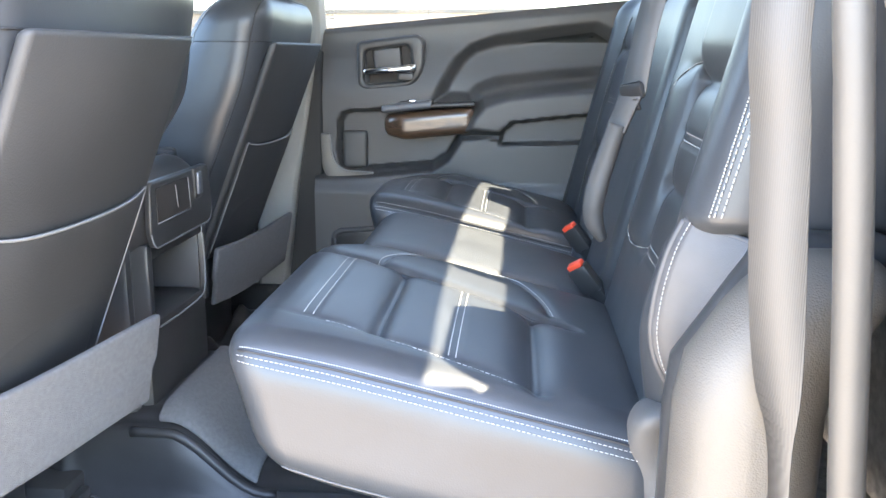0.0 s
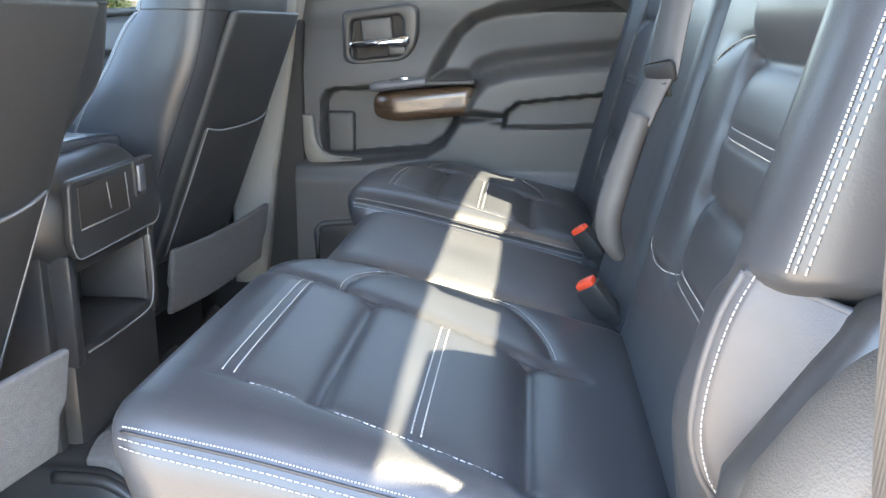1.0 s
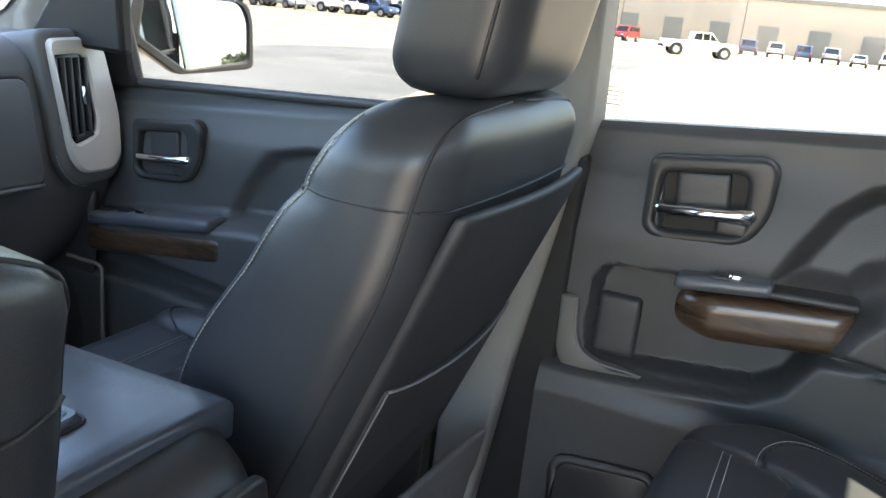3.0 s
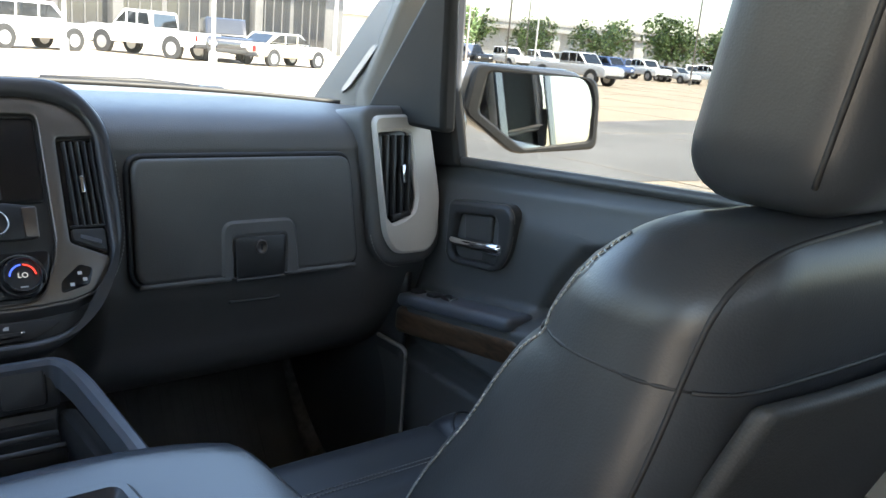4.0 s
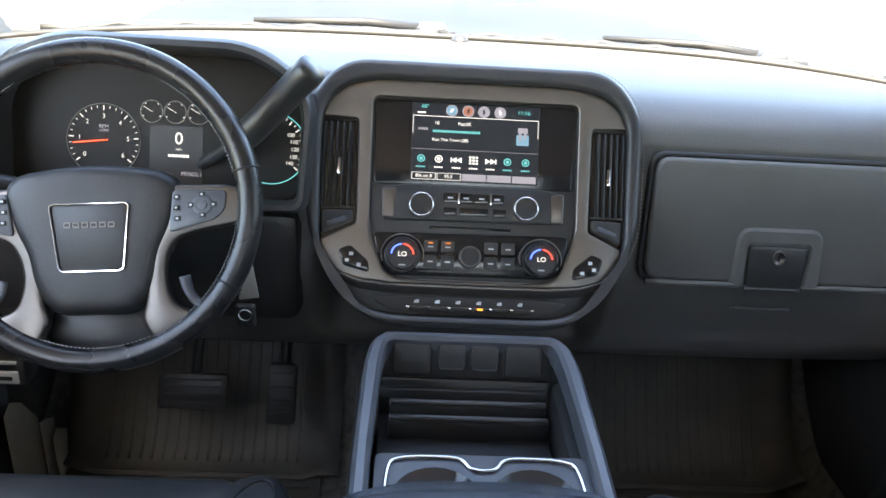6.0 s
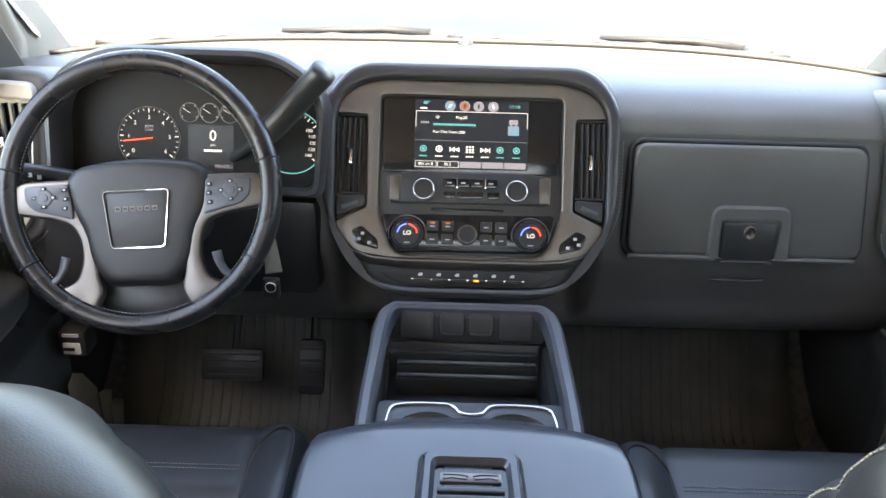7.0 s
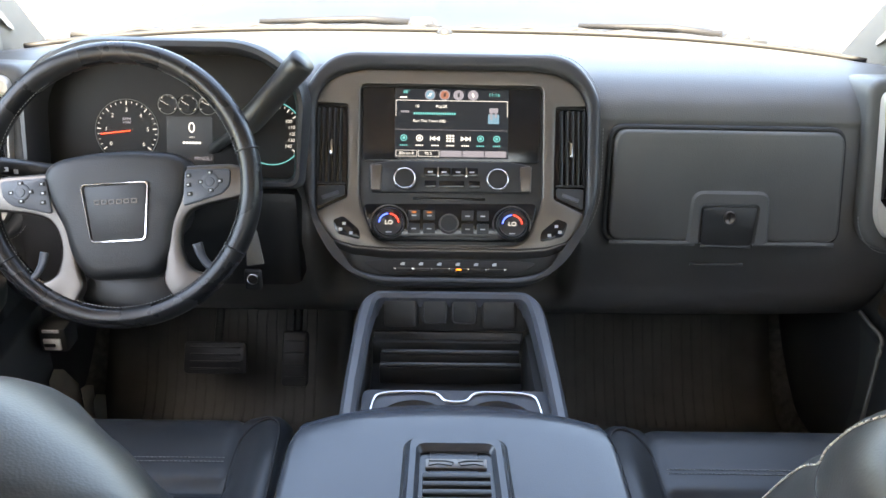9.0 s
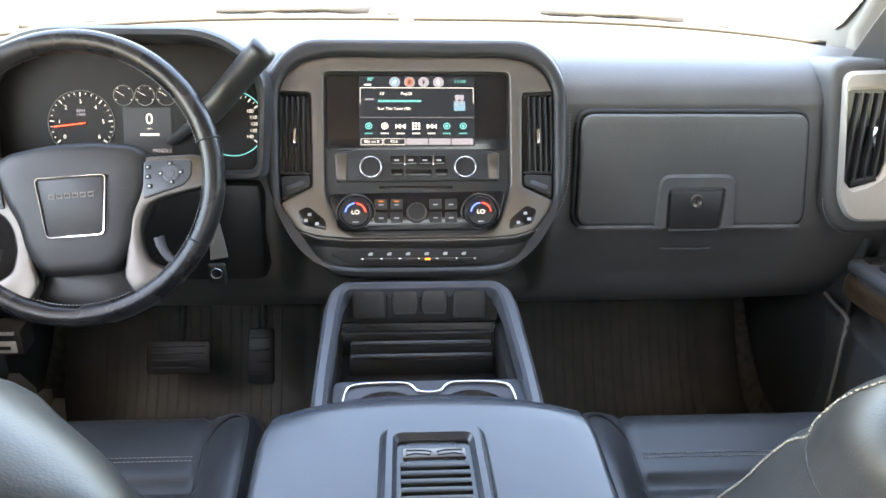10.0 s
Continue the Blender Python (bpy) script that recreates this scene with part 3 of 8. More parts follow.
    if s > 0:
        pillar("trim_door_seal_" + side, [[(0.725, 0.20, z), (0.80, 0.20, z), (0.80, 0.058, z), (0.735, 0.058, z)] for z in (0.05, 0.45, 0.78)], FRAME_BLACK, "black rubber seal between pillar and rear door")
    # rear corner
    pillar("pillar_rear_" + side, [
        [(s * 0.68, -0.66, 0.80), (s * 0.80, -0.72, 0.80), (s * 0.80, -0.90, 0.80), (s * 0.62, -0.90, 0.80)],
        [(s * 0.655, -0.70, 1.05), (s * 0.77, -0.74, 1.05), (s * 0.77, -0.89, 1.05), (s * 0.60, -0.89, 1.05)],
        [(s * 0.60, -0.70, 1.31), (s * 0.71, -0.70, 1.31), (s * 0.71, -0.86, 1.31), (s * 0.56, -0.86, 1.31)]],
        GREY_TRIM, "pale grey trim on the rear corner of the cab")
    # roof rail above the doors
    pillar("roof_rail_" + side, [
        [(s * 0.64, y, 1.30), (s * 0.776, y, 1.270), (s * 0.776, y, 1.38), (s * 0.64, y, 1.36)] for y in (-0.84, 0.0, 0.80)],
        LINER, "pale grey roof rail above the side windows")

for s, side in ((1, "right"), (-1, "left")):
    kick = relief_kick(s)
    ob = link_mesh("trim_kick_panel_" + side, *kick, DOOR_PLASTIC)
    mod = ob.modifiers.new("thick", "SOLIDIFY")
    mod.thickness = 0.012
    tagged(ob, "black moulded kick panel at the side of the footwell", "trim", kind="structure")

for s, side in ((1, "right"), (-1, "left")):
    ob = Pad(0.055, 0.60, 0.065, 0.03, lambda p, s=s: np.stack([p[:, 0] + s * 0.700, p[:, 1] + 0.02, p[:, 2] + 0.125 - 0.02 * s * p[:, 0] / 0.055], 1), (3, 16, 3)).build("sill_trim_" + side, FRAME_BLACK, None)
    tagged(ob, "black moulded scuff trim along the door sill", "sill", kind="structure")

# firewall, rear wall and sills close the cab
shell_piece("wall_front", [(-0.82, 1.56, -0.05), (0.82, 1.56, -0.05), (0.82, 1.56, 0.79), (-0.82, 1.56, 0.79)], [(0, 1, 2, 3)],
            BLACK_PLASTIC, "black sound-insulated firewall behind the dashboard", "wall", 0.04)
shell_piece("wall_rear", [(-0.80, -0.90, 0.0), (0.80, -0.90, 0.0), (0.80, -0.88, 0.98), (-0.80, -0.88, 0.98)], [(0, 1, 2, 3)],
            CARPET, "dark carpet-covered rear wall of the cab", "wall", 0.03)
# unseen board, added to give the sun patch on the bench a straight edge
ob = box("trim_rear_window", (-0.70, -0.885, 0.99), (0.70, -0.805, 1.175), LINER, None, "", 0.01)
tagged(ob, "unseen grey board added to cut the sun below the rear window", "trim", kind="structure")
shell_piece("windscreen_header", [(-0.69, 0.87, 1.325), (0.69, 0.87, 1.325), (0.69, 0.78, 1.35), (-0.69, 0.78, 1.35)], [(0, 1, 2, 3)],
            LINER, "pale grey header above the windscreen", "trim", 0.03)


def curved_pane(name, rows, mat, label):
    v = [p for r in rows for p in r]
    m = len(rows[0])
    f = [(i * m + j, i * m + j + 1, (i + 1) * m + j + 1, (i + 1) * m + j) for i in range(len(rows) - 1) for j in range(m - 1)]
    ob = link_mesh(name, v, f, mat, smooth=False)
    mod = ob.modifiers.new("thick", "SOLIDIFY")
    mod.thickness = 0.005
    ob.visible_shadow = False
    return tagged(ob, label, "window", kind="structure")


xs = np.linspace(-1, 1, 17)
curved_pane("window_windscreen", [[(0.735 * x, 1.402 - 0.21 * abs(x) ** 3, 0.822) for x in xs],
                                  [(0.72 * x, 1.15 - 0.12 * abs(x) ** 3, 1.085 - 0.02 * x ** 4) for x in xs],
                                  [(0.70 * x, 0.86 - 0.04 * x ** 4, 1.335 - 0.02 * x ** 4) for x in xs]], SCREEN_GLASS,
            "clear curved windscreen glass").visible_shadow = True
curved_pane("window_rear", [[(x * 0.62, -0.885, 0.99) for x in xs], [(x * 0.58, -0.83, 1.295) for x in xs], [(x * 0.575, -0.775, 1.312) for x in xs]], BACK_GLASS, "lightly tinted rear window glass").visible_shadow = True
curved_pane("window_door_front", [[(0.826, y, 0.70) for y in np.linspace(0.20, 1.06, 9)], [(0.722, y, 1.30) for y in np.linspace(0.16, 0.74, 9)]],
            SIDE_GLASS, "lightly tinted side window glass of the front passenger door")
curved_pane("window_door_rear", [[(0.802, y, 0.80) for y in np.linspace(-0.72, 0.08, 9)], [(0.715, y, 1.30) for y in np.linspace(-0.70, 0.10, 9)]],
            REAR_GLASS, "tinted side window glass of the rear passenger door")
curved_pane("window_driver", [[(-0.795, y, 0.70) for y in np.linspace(0.20, 1.06, 9)], [(-0.70, y, 1.30) for y in np.linspace(0.16, 0.74, 9)]],
            DRIVER_GLASS, "clear side window glass of the driver's door").visible_shadow = True


# the shell was drawn a little small: widen it and set it to the seats
for o in [o for o in scene.objects if o not in before_shell]:
    o.matrix_basis = Matrix.Translation((0, 0.085, -0.035)) @ Matrix.Diagonal((1.045, 1, 1, 1)) @ o.matrix_basis
before_bench = set(scene.objects)

# ---- rear bench ----
bench = thing("rear_bench_seat", "black leather split rear bench seat with pale double stitching", "bench seat", (0, -0.4, 0.06))


ARC = [(0.338, -0.165), (0.392, -0.170), (0.430, -0.186), (0.448, -0.225), (0.445, -0.285), (0.424, -0.335), (0.380, -0.361), (0.333, -0.376), (0.288, -0.384)]   # insert seam: from the near end, world y


def near_end(yw):
    return 0.088 + 0.20 * (yw + 0.13)


def far_end(yw):
    return 0.353 + 0.35 * (yw + 0.13)


def crease(v, width, depth):
    """A sewn-down line between two plump panels."""
    return -depth * np.exp(-np.abs(v) / width)


def path_distance(path, U, Y):
    d = np.full(U.shape, 1e9)
    for a, b in zip(path, path[1:]):
        a, b = np.array(a), np.array(b)
        e = b - a
        t = np.clip(((U - a[0]) * e[0] + (Y - a[1]) * e[1]) / (e @ e), 0, 1)
        d = np.minimum(d, np.hypot(U - a[0] - e[0] * t, Y - a[1] - e[1] * t))
    return d


ARC_FINE = [tuple(p) for p in smooth_path(ARC, 5)]


def bench_cushion(name, x0, x1, flip, insert):
    """One cushion of the bench, its pleated insert towards the near end."""
    hx, hy, hz = (x1 - x0) / 2, 0.215 if insert else 0.198, 0.075
    cx, cy = (x0 + x1) / 2, -0.408 if insert else -0.428

    def fn(p):
        p = p.copy()
        top = sstep(0.02, 0.07, p[:, 2])
        u = p[:, 0] + hx
        x = p[:, 0] + cx
        y = p[:, 1] + cy
        yw = y + 0.125
        # plump crown and fore-and-aft slope
        p[:, 2] += 0.012 * top * np.clip(1 - (p[:, 0] / hx) ** 4, 0, 1) * np.clip(1 - (p[:, 1] / hy) ** 4, 0, 1)
        if insert:
            ua, ub = near_end(yw), far_end(yw)
            inside = sstep(ua - 0.003, ua + 0.005, u) * (1 - sstep(ub - 0.005, ub + 0.003, u))
            p[:, 2] += top * inside * (crease(yw + 0.197, 0.013, 0.013) + crease(yw + 0.360, 0.013, 0.015))
            for at_ in (-0.131, -0.1385, -0.2735, -0.281):
                p[:, 2] += top * inside * groove(yw, at_, 0.003, 0.0015)
            run = sstep(-0.43, -0.40, yw)
            p[:, 2] += top * run * (crease(u - ua, 0.005, 0.003) * sstep(-0.10, -0.14, yw) + crease(u - ub, 0.008, 0.0065))
            p[:, 2] += top * crease(path_distance(ARC_FINE, u, yw), 0.007, 0.006)
            # the front corner at the far end is well rounded
            p[:, 1] *= np.where(p[:, 1] > 0, 1 - 0.45 * np.clip((u - 0.33) / 0.146, 0, 1) ** 3.5, 1)
            y = p[:, 1] + cy
        else:
            p[:, 2] -= 0.022 * top
        if x0 > 0.2:
            p[:, 2] -= 0.022 * sstep(0.06, 0.215, p[:, 1]) * sstep(-0.08, 0.16, p[:, 0])
        zz = p[:, 2] + 0.413 + 0.10 * (p[:, 1] / (2 * hy))
        return np.stack([x, y + 0.02 * (p[:, 2] / hz) * sstep(0.1, 0.2, p[:, 1]), zz - 0.012], 1)
    pad = Pad(hx, hy, hz, 0.042, fn, (84, 110, 6) if insert else (30, 30, 6))
    return pad, hx, hy, hz


def inverse(ob, parent):
    """Keep ob in place when it is put under a moved parent."""
    ob.parent = parent
    ob.matrix_parent_inverse = parent.matrix_basis.inverted()
    return ob


def under(parent, *obs):
    for o in obs:
        inverse(o, parent)
    return obs[0]


for nm, x0, x1, flip, ins in (("cushion", -0.588, -0.112, 1, True), ("cushion", -0.108, 0.222, 1, False), ("cushion", 0.228, 0.722, 1, True)):
    pad, hx, hy, hz = bench_cushion(nm, x0, x1, flip, ins)
    ob = under(bench, pad.build(nm, LEATHER if ins else PERF, None))
    if ins:
        e = -flip * hx
        for k, (dx, dz) in enumerate(((0.0, 0.051), (0.0, 0.067), (0.0, 0.059))):
            path = pad.on([(e, y, dz) for y in np.linspace(-hy, hy * 0.93, 50)], 0.0012)
            if k == 0 or k == 2:
                under(bench, stitches("edge_stitching", path, THREAD, None, 0.0050, 0.0033, 0.00042))
            else:
                under(bench, tube("edge_piping", path, 0.0012, SHADE_BLACK, None))
                under(bench, stitches("edge_cord", pad.on([(e, y, 0.0735) for y in np.linspace(-hy, hy * 0.93, 50)], 0.0012), THREAD, None, 0.0026, 0.0013, 0.0006))
        def seat_line(pts, off):
            return pad.on([(u - hx, yw - 0.125 + 0.408, hz) for u, yw in pts], off)

        def across(yw, a=0.004, b=0.004, n=44):
            return [(near_end(yw) + a + (far_end(yw) - b - near_end(yw) - a) * k / n, yw) for k in range(n + 1)]
        for yw in (-0.197, -0.360):
            # dark tube paints the shade down in the tuck
            under(bench, tube("tuck_seam", seat_line(across(yw), 0.0002), 0.0011, SHADE_BLACK, None))
        for yw in (-0.131, -0.1385, -0.2735, -0.281):
            under(bench, stitches("insert_stitching", seat_line(across(yw, 0.008, 0.006), 0.0006), THREAD, None, 0.0052, 0.0042, 0.00065))
        under(bench, stitches("insert_stitching", seat_line([(near_end(y), y) for y in np.linspace(-0.150, -0.345, 40)], 0.0006), THREAD, None, 0.006, 0.0042, 0.0006))
        # dark tubes paint crease shade along the insert's seams
        under(bench, tube("insert_seam", seat_line([(far_end(y), y) for y in np.linspace(-0.078, -0.415, 40)], 0.0), 0.0012, SHADE_BLACK, None))
        under(bench, tube("insert_seam", seat_line(ARC_FINE, 0.0), 0.0012, SHADE_BLACK, None))
        side = [tuple(p) for p in smooth_path([(u + 0.0045 * (u > 0.40), yw + 0.0045 * (yw > -0.2) - 0.0045 * (yw < -0.33)) for u, yw in ARC], 8)]
        under(bench, stitches("insert_stitching", seat_line(side, 0.0006), THREAD, None, 0.0052, 0.004, 0.0006))
        if x0 < 0:
            under(bench, tube("lower_welt", pad.on([(-hx, y, -0.063) for y in np.linspace(-hy * 0.9, hy * 0.86, 30)], 0.0006), 0.0012, SLEEVE, None, "grey welt along the cushion's lower edge"))


BACK_SEAM = [(-0.285, 0.773), (-0.235, 0.767), (-0.192, 0.745), (-0.162, 0.705), (-0.143, 0.635), (-0.124, 0.578), (-0.131, 0.553), (-0.180, 0.540), (-0.240, 0.541), (-0.287, 0.548)]   # the near insert's padded band, x and height


def poly_line(path, U, V):
    """How far the points lie from a line of short straight pieces."""
    best = np.full(U.shape, 9.0)
    for (a, b), (c, d) in zip(path, path[1:]):
        k = np.clip(((U - a) * (c - a) + (V - b) * (d - b)) / ((c - a) ** 2 + (d - b) ** 2), 0, 1)
        best = np.minimum(best, np.hypot(U - a - k * (c - a), V - b - k * (d - b)))
    return best


def bench_back(name, x0, x1, z1, bolster, mat):
    out = -1 if x0 < -0.5 else 1
    hx, hy, hz = (x1 - x0) / 2, 0.065, (z1 - 0.36) / 2
    cx = (x0 + x1) / 2

    def fn(p):
        p = p.copy()
        front = sstep(0.0, 0.05, p[:, 1])
        z = p[:, 2] + hz + 0.36
        e = np.abs(p[:, 0]) / hx
        if out < 0 and bolster:
            # the near seat: a proud outer bolster, an insert between two valleys, a padded band at the inner side
            u = p[:, 0] + cx
            inner = sstep(0.52, 0.56, z) * sstep(0.775, 0.74, z)
            p[:, 1] += front * (0.046 * sstep(-0.520, -0.605, u) * sstep(0.40, 0.56, z) + 0.010 * np.exp(-((u + 0.215) / 0.055) ** 2) * inner)
            p[:, 1] += front * inner * (crease(u + 0.287, 0.013, 0.009) + crease(u + 0.525, 0.016, 0.007))
            inx = sstep(-0.275, -0.29, u) * sstep(-0.565, -0.535, u)
            p[:, 1] += front * inx * (crease(z - 0.626, 0.012, 0.011) + crease(z - 0.752, 0.012, 0.016) + 0.008 * sstep(0.752, 0.80, z))
            for at in (0.684, 0.693, 0.546, 0.556):
                p[:, 1] += front * inx * groove(z, at, 0.003, 0.003)
            p[:, 1] += front * crease(poly_line(BACK_SEAM, u, z), 0.005, 0.0035)
            low = sstep(0.655, 0.610, z)
            p[:, 0] += 0.050 * low * sstep(0.35, 1.0, -p[:, 0] / hx)
            p[:, 1] -= 0.03 * low * front * sstep(0.55, 1.0, -p[:, 0] / hx)
        else:
            p[:, 1] += front * bolster * (sstep(0.62, 0.92, e) * 0.028 - 0.012 * (1 - e ** 2))
            inx = 1 - sstep(0.60, 0.70, e)
            if bolster:
                for at, d in ((0.58, 0.011), (0.79, 0.014)):
                    p[:, 1] += front * inx * crease(z - at, 0.014, d)
                for at in (0.681, 0.689):
                    p[:, 1] += front * inx * groove(z, at, 0.003, 0.003)
        lean = -0.665 - 0.245 * (z - 0.46)
        return np.stack([p[:, 0] + cx, p[:, 1] + lean, z], 1)
    return Pad(hx, hy, hz, 0.05, fn, (72, 4, 110)), hx, hy, hz, cx


for nm, x0, x1, z1, bol, mat in (("backrest", -0.660, -0.098, 0.922, 1, LEATHER), ("backrest", -0.093, 0.200, 0.898, 0, LEATHER), ("backrest", 0.205, 0.70, 0.912, 1, LEATHER)):
    pad, hx, hy, hz, cx = bench_back(nm, x0, x1, z1, bol, mat)
    under(bench, pad.build(nm, mat, None))
    if bol:
        zc = hz + 0.36
        out = -1 if cx < 0 else 1
        ins = (-0.289 - cx, -0.535 - cx) if out < 0 else (-hx * 0.6, hx * 0.6)
        for at in ((0.6840, 0.6930, 0.5460, 0.5560) if out < 0 else (0.6805, 0.6895, 0.5035, 0.5125)):
            path = pad.on(line3((ins[0], hy, at - zc), (ins[1], hy, at - zc), 30), 0.0008)
            under(bench, stitches("insert_stitching", path, THREAD, None, 0.0052, 0.0042, 0.00065))
        if out < 0:
            lines = [[(u - cx, hy, z - zc) for u, z in smooth_path(BACK_SEAM, 8)]]
        else:
            lines = [smooth_path([(sx * hx * 0.55, hy, 0.86 - zc), (sx * hx * 0.66, hy, 0.80 - zc), (sx * hx * 0.68, hy, 0.65 - zc), (sx * hx * 0.62, hy, 0.52 - zc), (sx * hx * 0.50, hy, 0.455 - zc)], 10) for sx in (-1, 1)]
        for sx, line in zip((-1, 1), lines):
            path = pad.on(line, 0.0002)
            # dark tube paints the shade in the backrest's seam
            under(bench, tube("insert_seam", path - np.array([0, 0.0005, 0]), 0.0013, SHADE_BLACK, None))
            n_ = len(path)
            ends = [path[:n_ // 4], path[n_ * 6 // 10:]] if out < 0 else [path]
            for run in ends:
                under(bench, stitches("insert_stitching", run + np.array([sx * 0.0035, 0.0012, 0.001 if out < 0 else 0]), THREAD, None, 0.006, 0.004, 0.0006))
        for k, dy in enumerate((0.064, 0.057, 0.050)):
            path = pad.on([(out * hx, dy, z) for z in np.linspace((0.655 - zc) if out < 0 else -hz * 0.45, hz * 0.9, 50)], 0.001)
            if k:
                under(bench, stitches("edge_stitching", path, THREAD, None, 0.0058, 0.0042, 0.0007))
            else:
                under(bench, stitches("edge_piping", path, THREAD, None, 0.003, 0.0022, 0.0008))
        # headrest
        def hfn(p, cx=cx):
            return np.stack([p[:, 0] * (1 - 0.15 * p[:, 2] / 0.08) + (-0.468 if cx < 0 else 0.472), p[:, 1] - 0.785 + 0.01 * (p[:, 2] / 0.08), p[:, 2] + (0.990 if cx < 0 else 0.968)], 1)
        under(bench, Pad(0.120, 0.05, 0.112, 0.030, hfn, (8, 4, 8)).build("headrest", LEATHER, None))

# board behind the cushions that closes the gaps between the backrests
under(bench, box("back_board", (-0.60, -0.012, 0.0), (0.66, 0.012, 0.49), SEAT_BACK, None, "", 0.004, m=pose(0, -0.660, 0.385, 13.8)))
# vinyl skirt on the outer side of the left backrest
skirt_edge = smooth_path([(-0.620, -0.602, 0.648), (-0.620, -0.591, 0.622), (-0.619, -0.583, 0.585), (-0.617, -0.581, 0.550), (-0.613, -0.588, 0.520), (-0.608, -0.602, 0.495)], 6)
skirt_back = smooth_path([(-0.664, -0.660, 0.634), (-0.664, -0.650, 0.616), (-0.655, -0.630, 0.585), (-0.645, -0.615, 0.550), (-0.632, -0.610, 0.520), (-0.618, -0.615, 0.495)], 6)
tuck = Pad(0.030, 0.045, 0.085, 0.02, lambda p: np.stack([p[:, 0] - 0.572 + 0.012 * np.sin(p[:, 2] * 40 + p[:, 1] * 25), p[:, 1] - 0.628 + 0.01 * np.sin(p[:, 2] * 33), p[:, 2] + 0.385], 1), (4, 10, 14))
under(bench, tuck.build("fabric_tuck", SLEEVE, None, "loose grey vinyl tuck at the cushion's corner"))
# folded steel base under the cushions
for x0, x1 in ((-0.50, -0.16), (-0.12, 0.20), (0.24, 0.58)):
    under(bench, box("seat_pan", (x0, -0.60, 0.285), (x1, -0.36, 0.345), BLACK_PLASTIC, None, "black seat pan", 0.012))
for x in (-0.44, -0.14, 0.22, 0.54):
    under(bench, box("leg", (x - 0.02, -0.58, 0.06), (x + 0.02, -0.40, 0.30), BLACK_PLASTIC, None, "", 0.006))


def buckle(x, y, z, turn, label):
    t = thing("seat_belt_buckle", label, "seat belt buckle", group="rear seat buckles", turn=pose(x, y, z, -18, 0, turn))
    box("stalk", (-0.012, -0.006, -0.06), (0.012, 0.006, 0.002), BLACK_PLASTIC, t, "", 0.004)
    box("housing", (-0.016, -0.010, -0.030), (0.016, 0.010, 0.016), BLACK_PLASTIC, t, "", 0.006)
    box("release_button", (-0.012, -0.0075, 0.012), (0.012, 0.0075, 0.022), BUCKLE_RED, t, "red release button", 0.003)
    return t


b1 = buckle(-0.125, -0.568, 0.455, 70, "black seat belt buckle with a red button between the cushions")
b2 = buckle(0.150, -0.575, 0.458, 60, "black seat belt buckle with a red button between the cushions")
for b_, tilt in ((b1, 0), (b2, 0)):
    b_.matrix_basis = b_.matrix_basis @ pose(0, 0, 0, 0, 34, 0) @ Matrix.Scale(1.08, 4)


def ribbon(name, path, width, across, mat, parent=None, label="", thick=0.0012):
    """A strap: centre line, width and its direction across, one per point or one for all."""
    n = len(path)
    A = [Vector(across)] * n if not isinstance(across, list) else [Vector(a) for a in across]
    v, f = [], []
    for p, a in zip(path, A):
        p, a = Vector(p), a.normalized() * (width / 2)
        v += [p - a, p + a]
    f = [(2 * i, 2 * i + 1, 2 * i + 3, 2 * i + 2) for i in range(n - 1)]
    ob = link_mesh(name, v, f, mat, None, label)
    mod = ob.modifiers.new("thick", "SOLIDIFY")
    mod.thickness, mod.offset = thick, 0
    if parent is not None:
        under(parent, ob)
    return ob


rows = [[np.array(a) + (np.array(b) - np.array(a)) * w + np.array([0.006 * math.sin(w * math.pi), 0, 0]) for a, b in zip(skirt_edge, skirt_back)] for w in np.linspace(0, 1, 6)]
m_ = len(skirt_edge)
ob = link_mesh("side_skirt", [p for r in rows for p in r], [(i * m_ + j, i * m_ + j + 1, (i + 1) * m_ + j + 1, (i + 1) * m_ + j) for i in range(5) for j in range(m_ - 1)], WEB_DARK, None, "grey vinyl skirt with a stitched edge")
mod = ob.modifiers.new("thick", "SOLIDIFY")
mod.thickness, mod.offset = 0.005, 0
under(bench, ob)
for edge in (skirt_edge, [r[0] for r in rows]):
    under(bench, tube("skirt_welt", edge, 0.0030, WEB_DARK, None, "rolled edge of the skirt", sides=8))
under(bench, stitches("skirt_stitching", [np.array(p) + np.array([-0.007, -0.004, 0]) for p in skirt_edge], THREAD, None, 0.0045, 0.0033, 0.0005))

# centre belt hanging down the front of the backrest
belt = thing("rear_centre_seat_belt", "dark grey seat belt hanging down the rear backrest", "seat belt", (-0.2, -0.62, 0.7))


def hung(x, y, z):
    """From the cab's axes to those the bench is drawn in."""
    return (x, y - 0.125, z + 0.045)


ribbon("strap", smooth_path([hung(-0.185, -0.560, 1.00), hung(-0.192, -0.525, 0.88), hung(-0.198, -0.502, 0.79), hung(-0.20, -0.493, 0.74), hung(-0.20, -0.487, 0.690)], 8), 0.046, (0.85, 0.50, 0.1), WEB_DARK, belt)
ribbon("strap_end", smooth_path([hung(-0.20, -0.486, 0.690), hung(-0.202, -0.475, 0.665), hung(-0.204, -0.465, 0.640)], 6), 0.038, (0.85, 0.50, 0.1), SLEEVE, belt, "folded stitched end of the strap", 0.004)
LM = pose(*hung(-0.20, -0.4845, 0.690), -16, 10, 30)
under(belt, box("latch", (-0.023, -0.005, -0.011), (0.023, 0.005, 0.012), SHADE_BLACK, None, "black latch plate", 0.006, m=LM))
under(belt, box("tongue", (-0.014, -0.002, -0.024), (0.014, 0.002, -0.009), SPOKE, None, "bare metal tongue", 0.001, m=LM @ Matrix.Translation((0, 0.006, 0))))
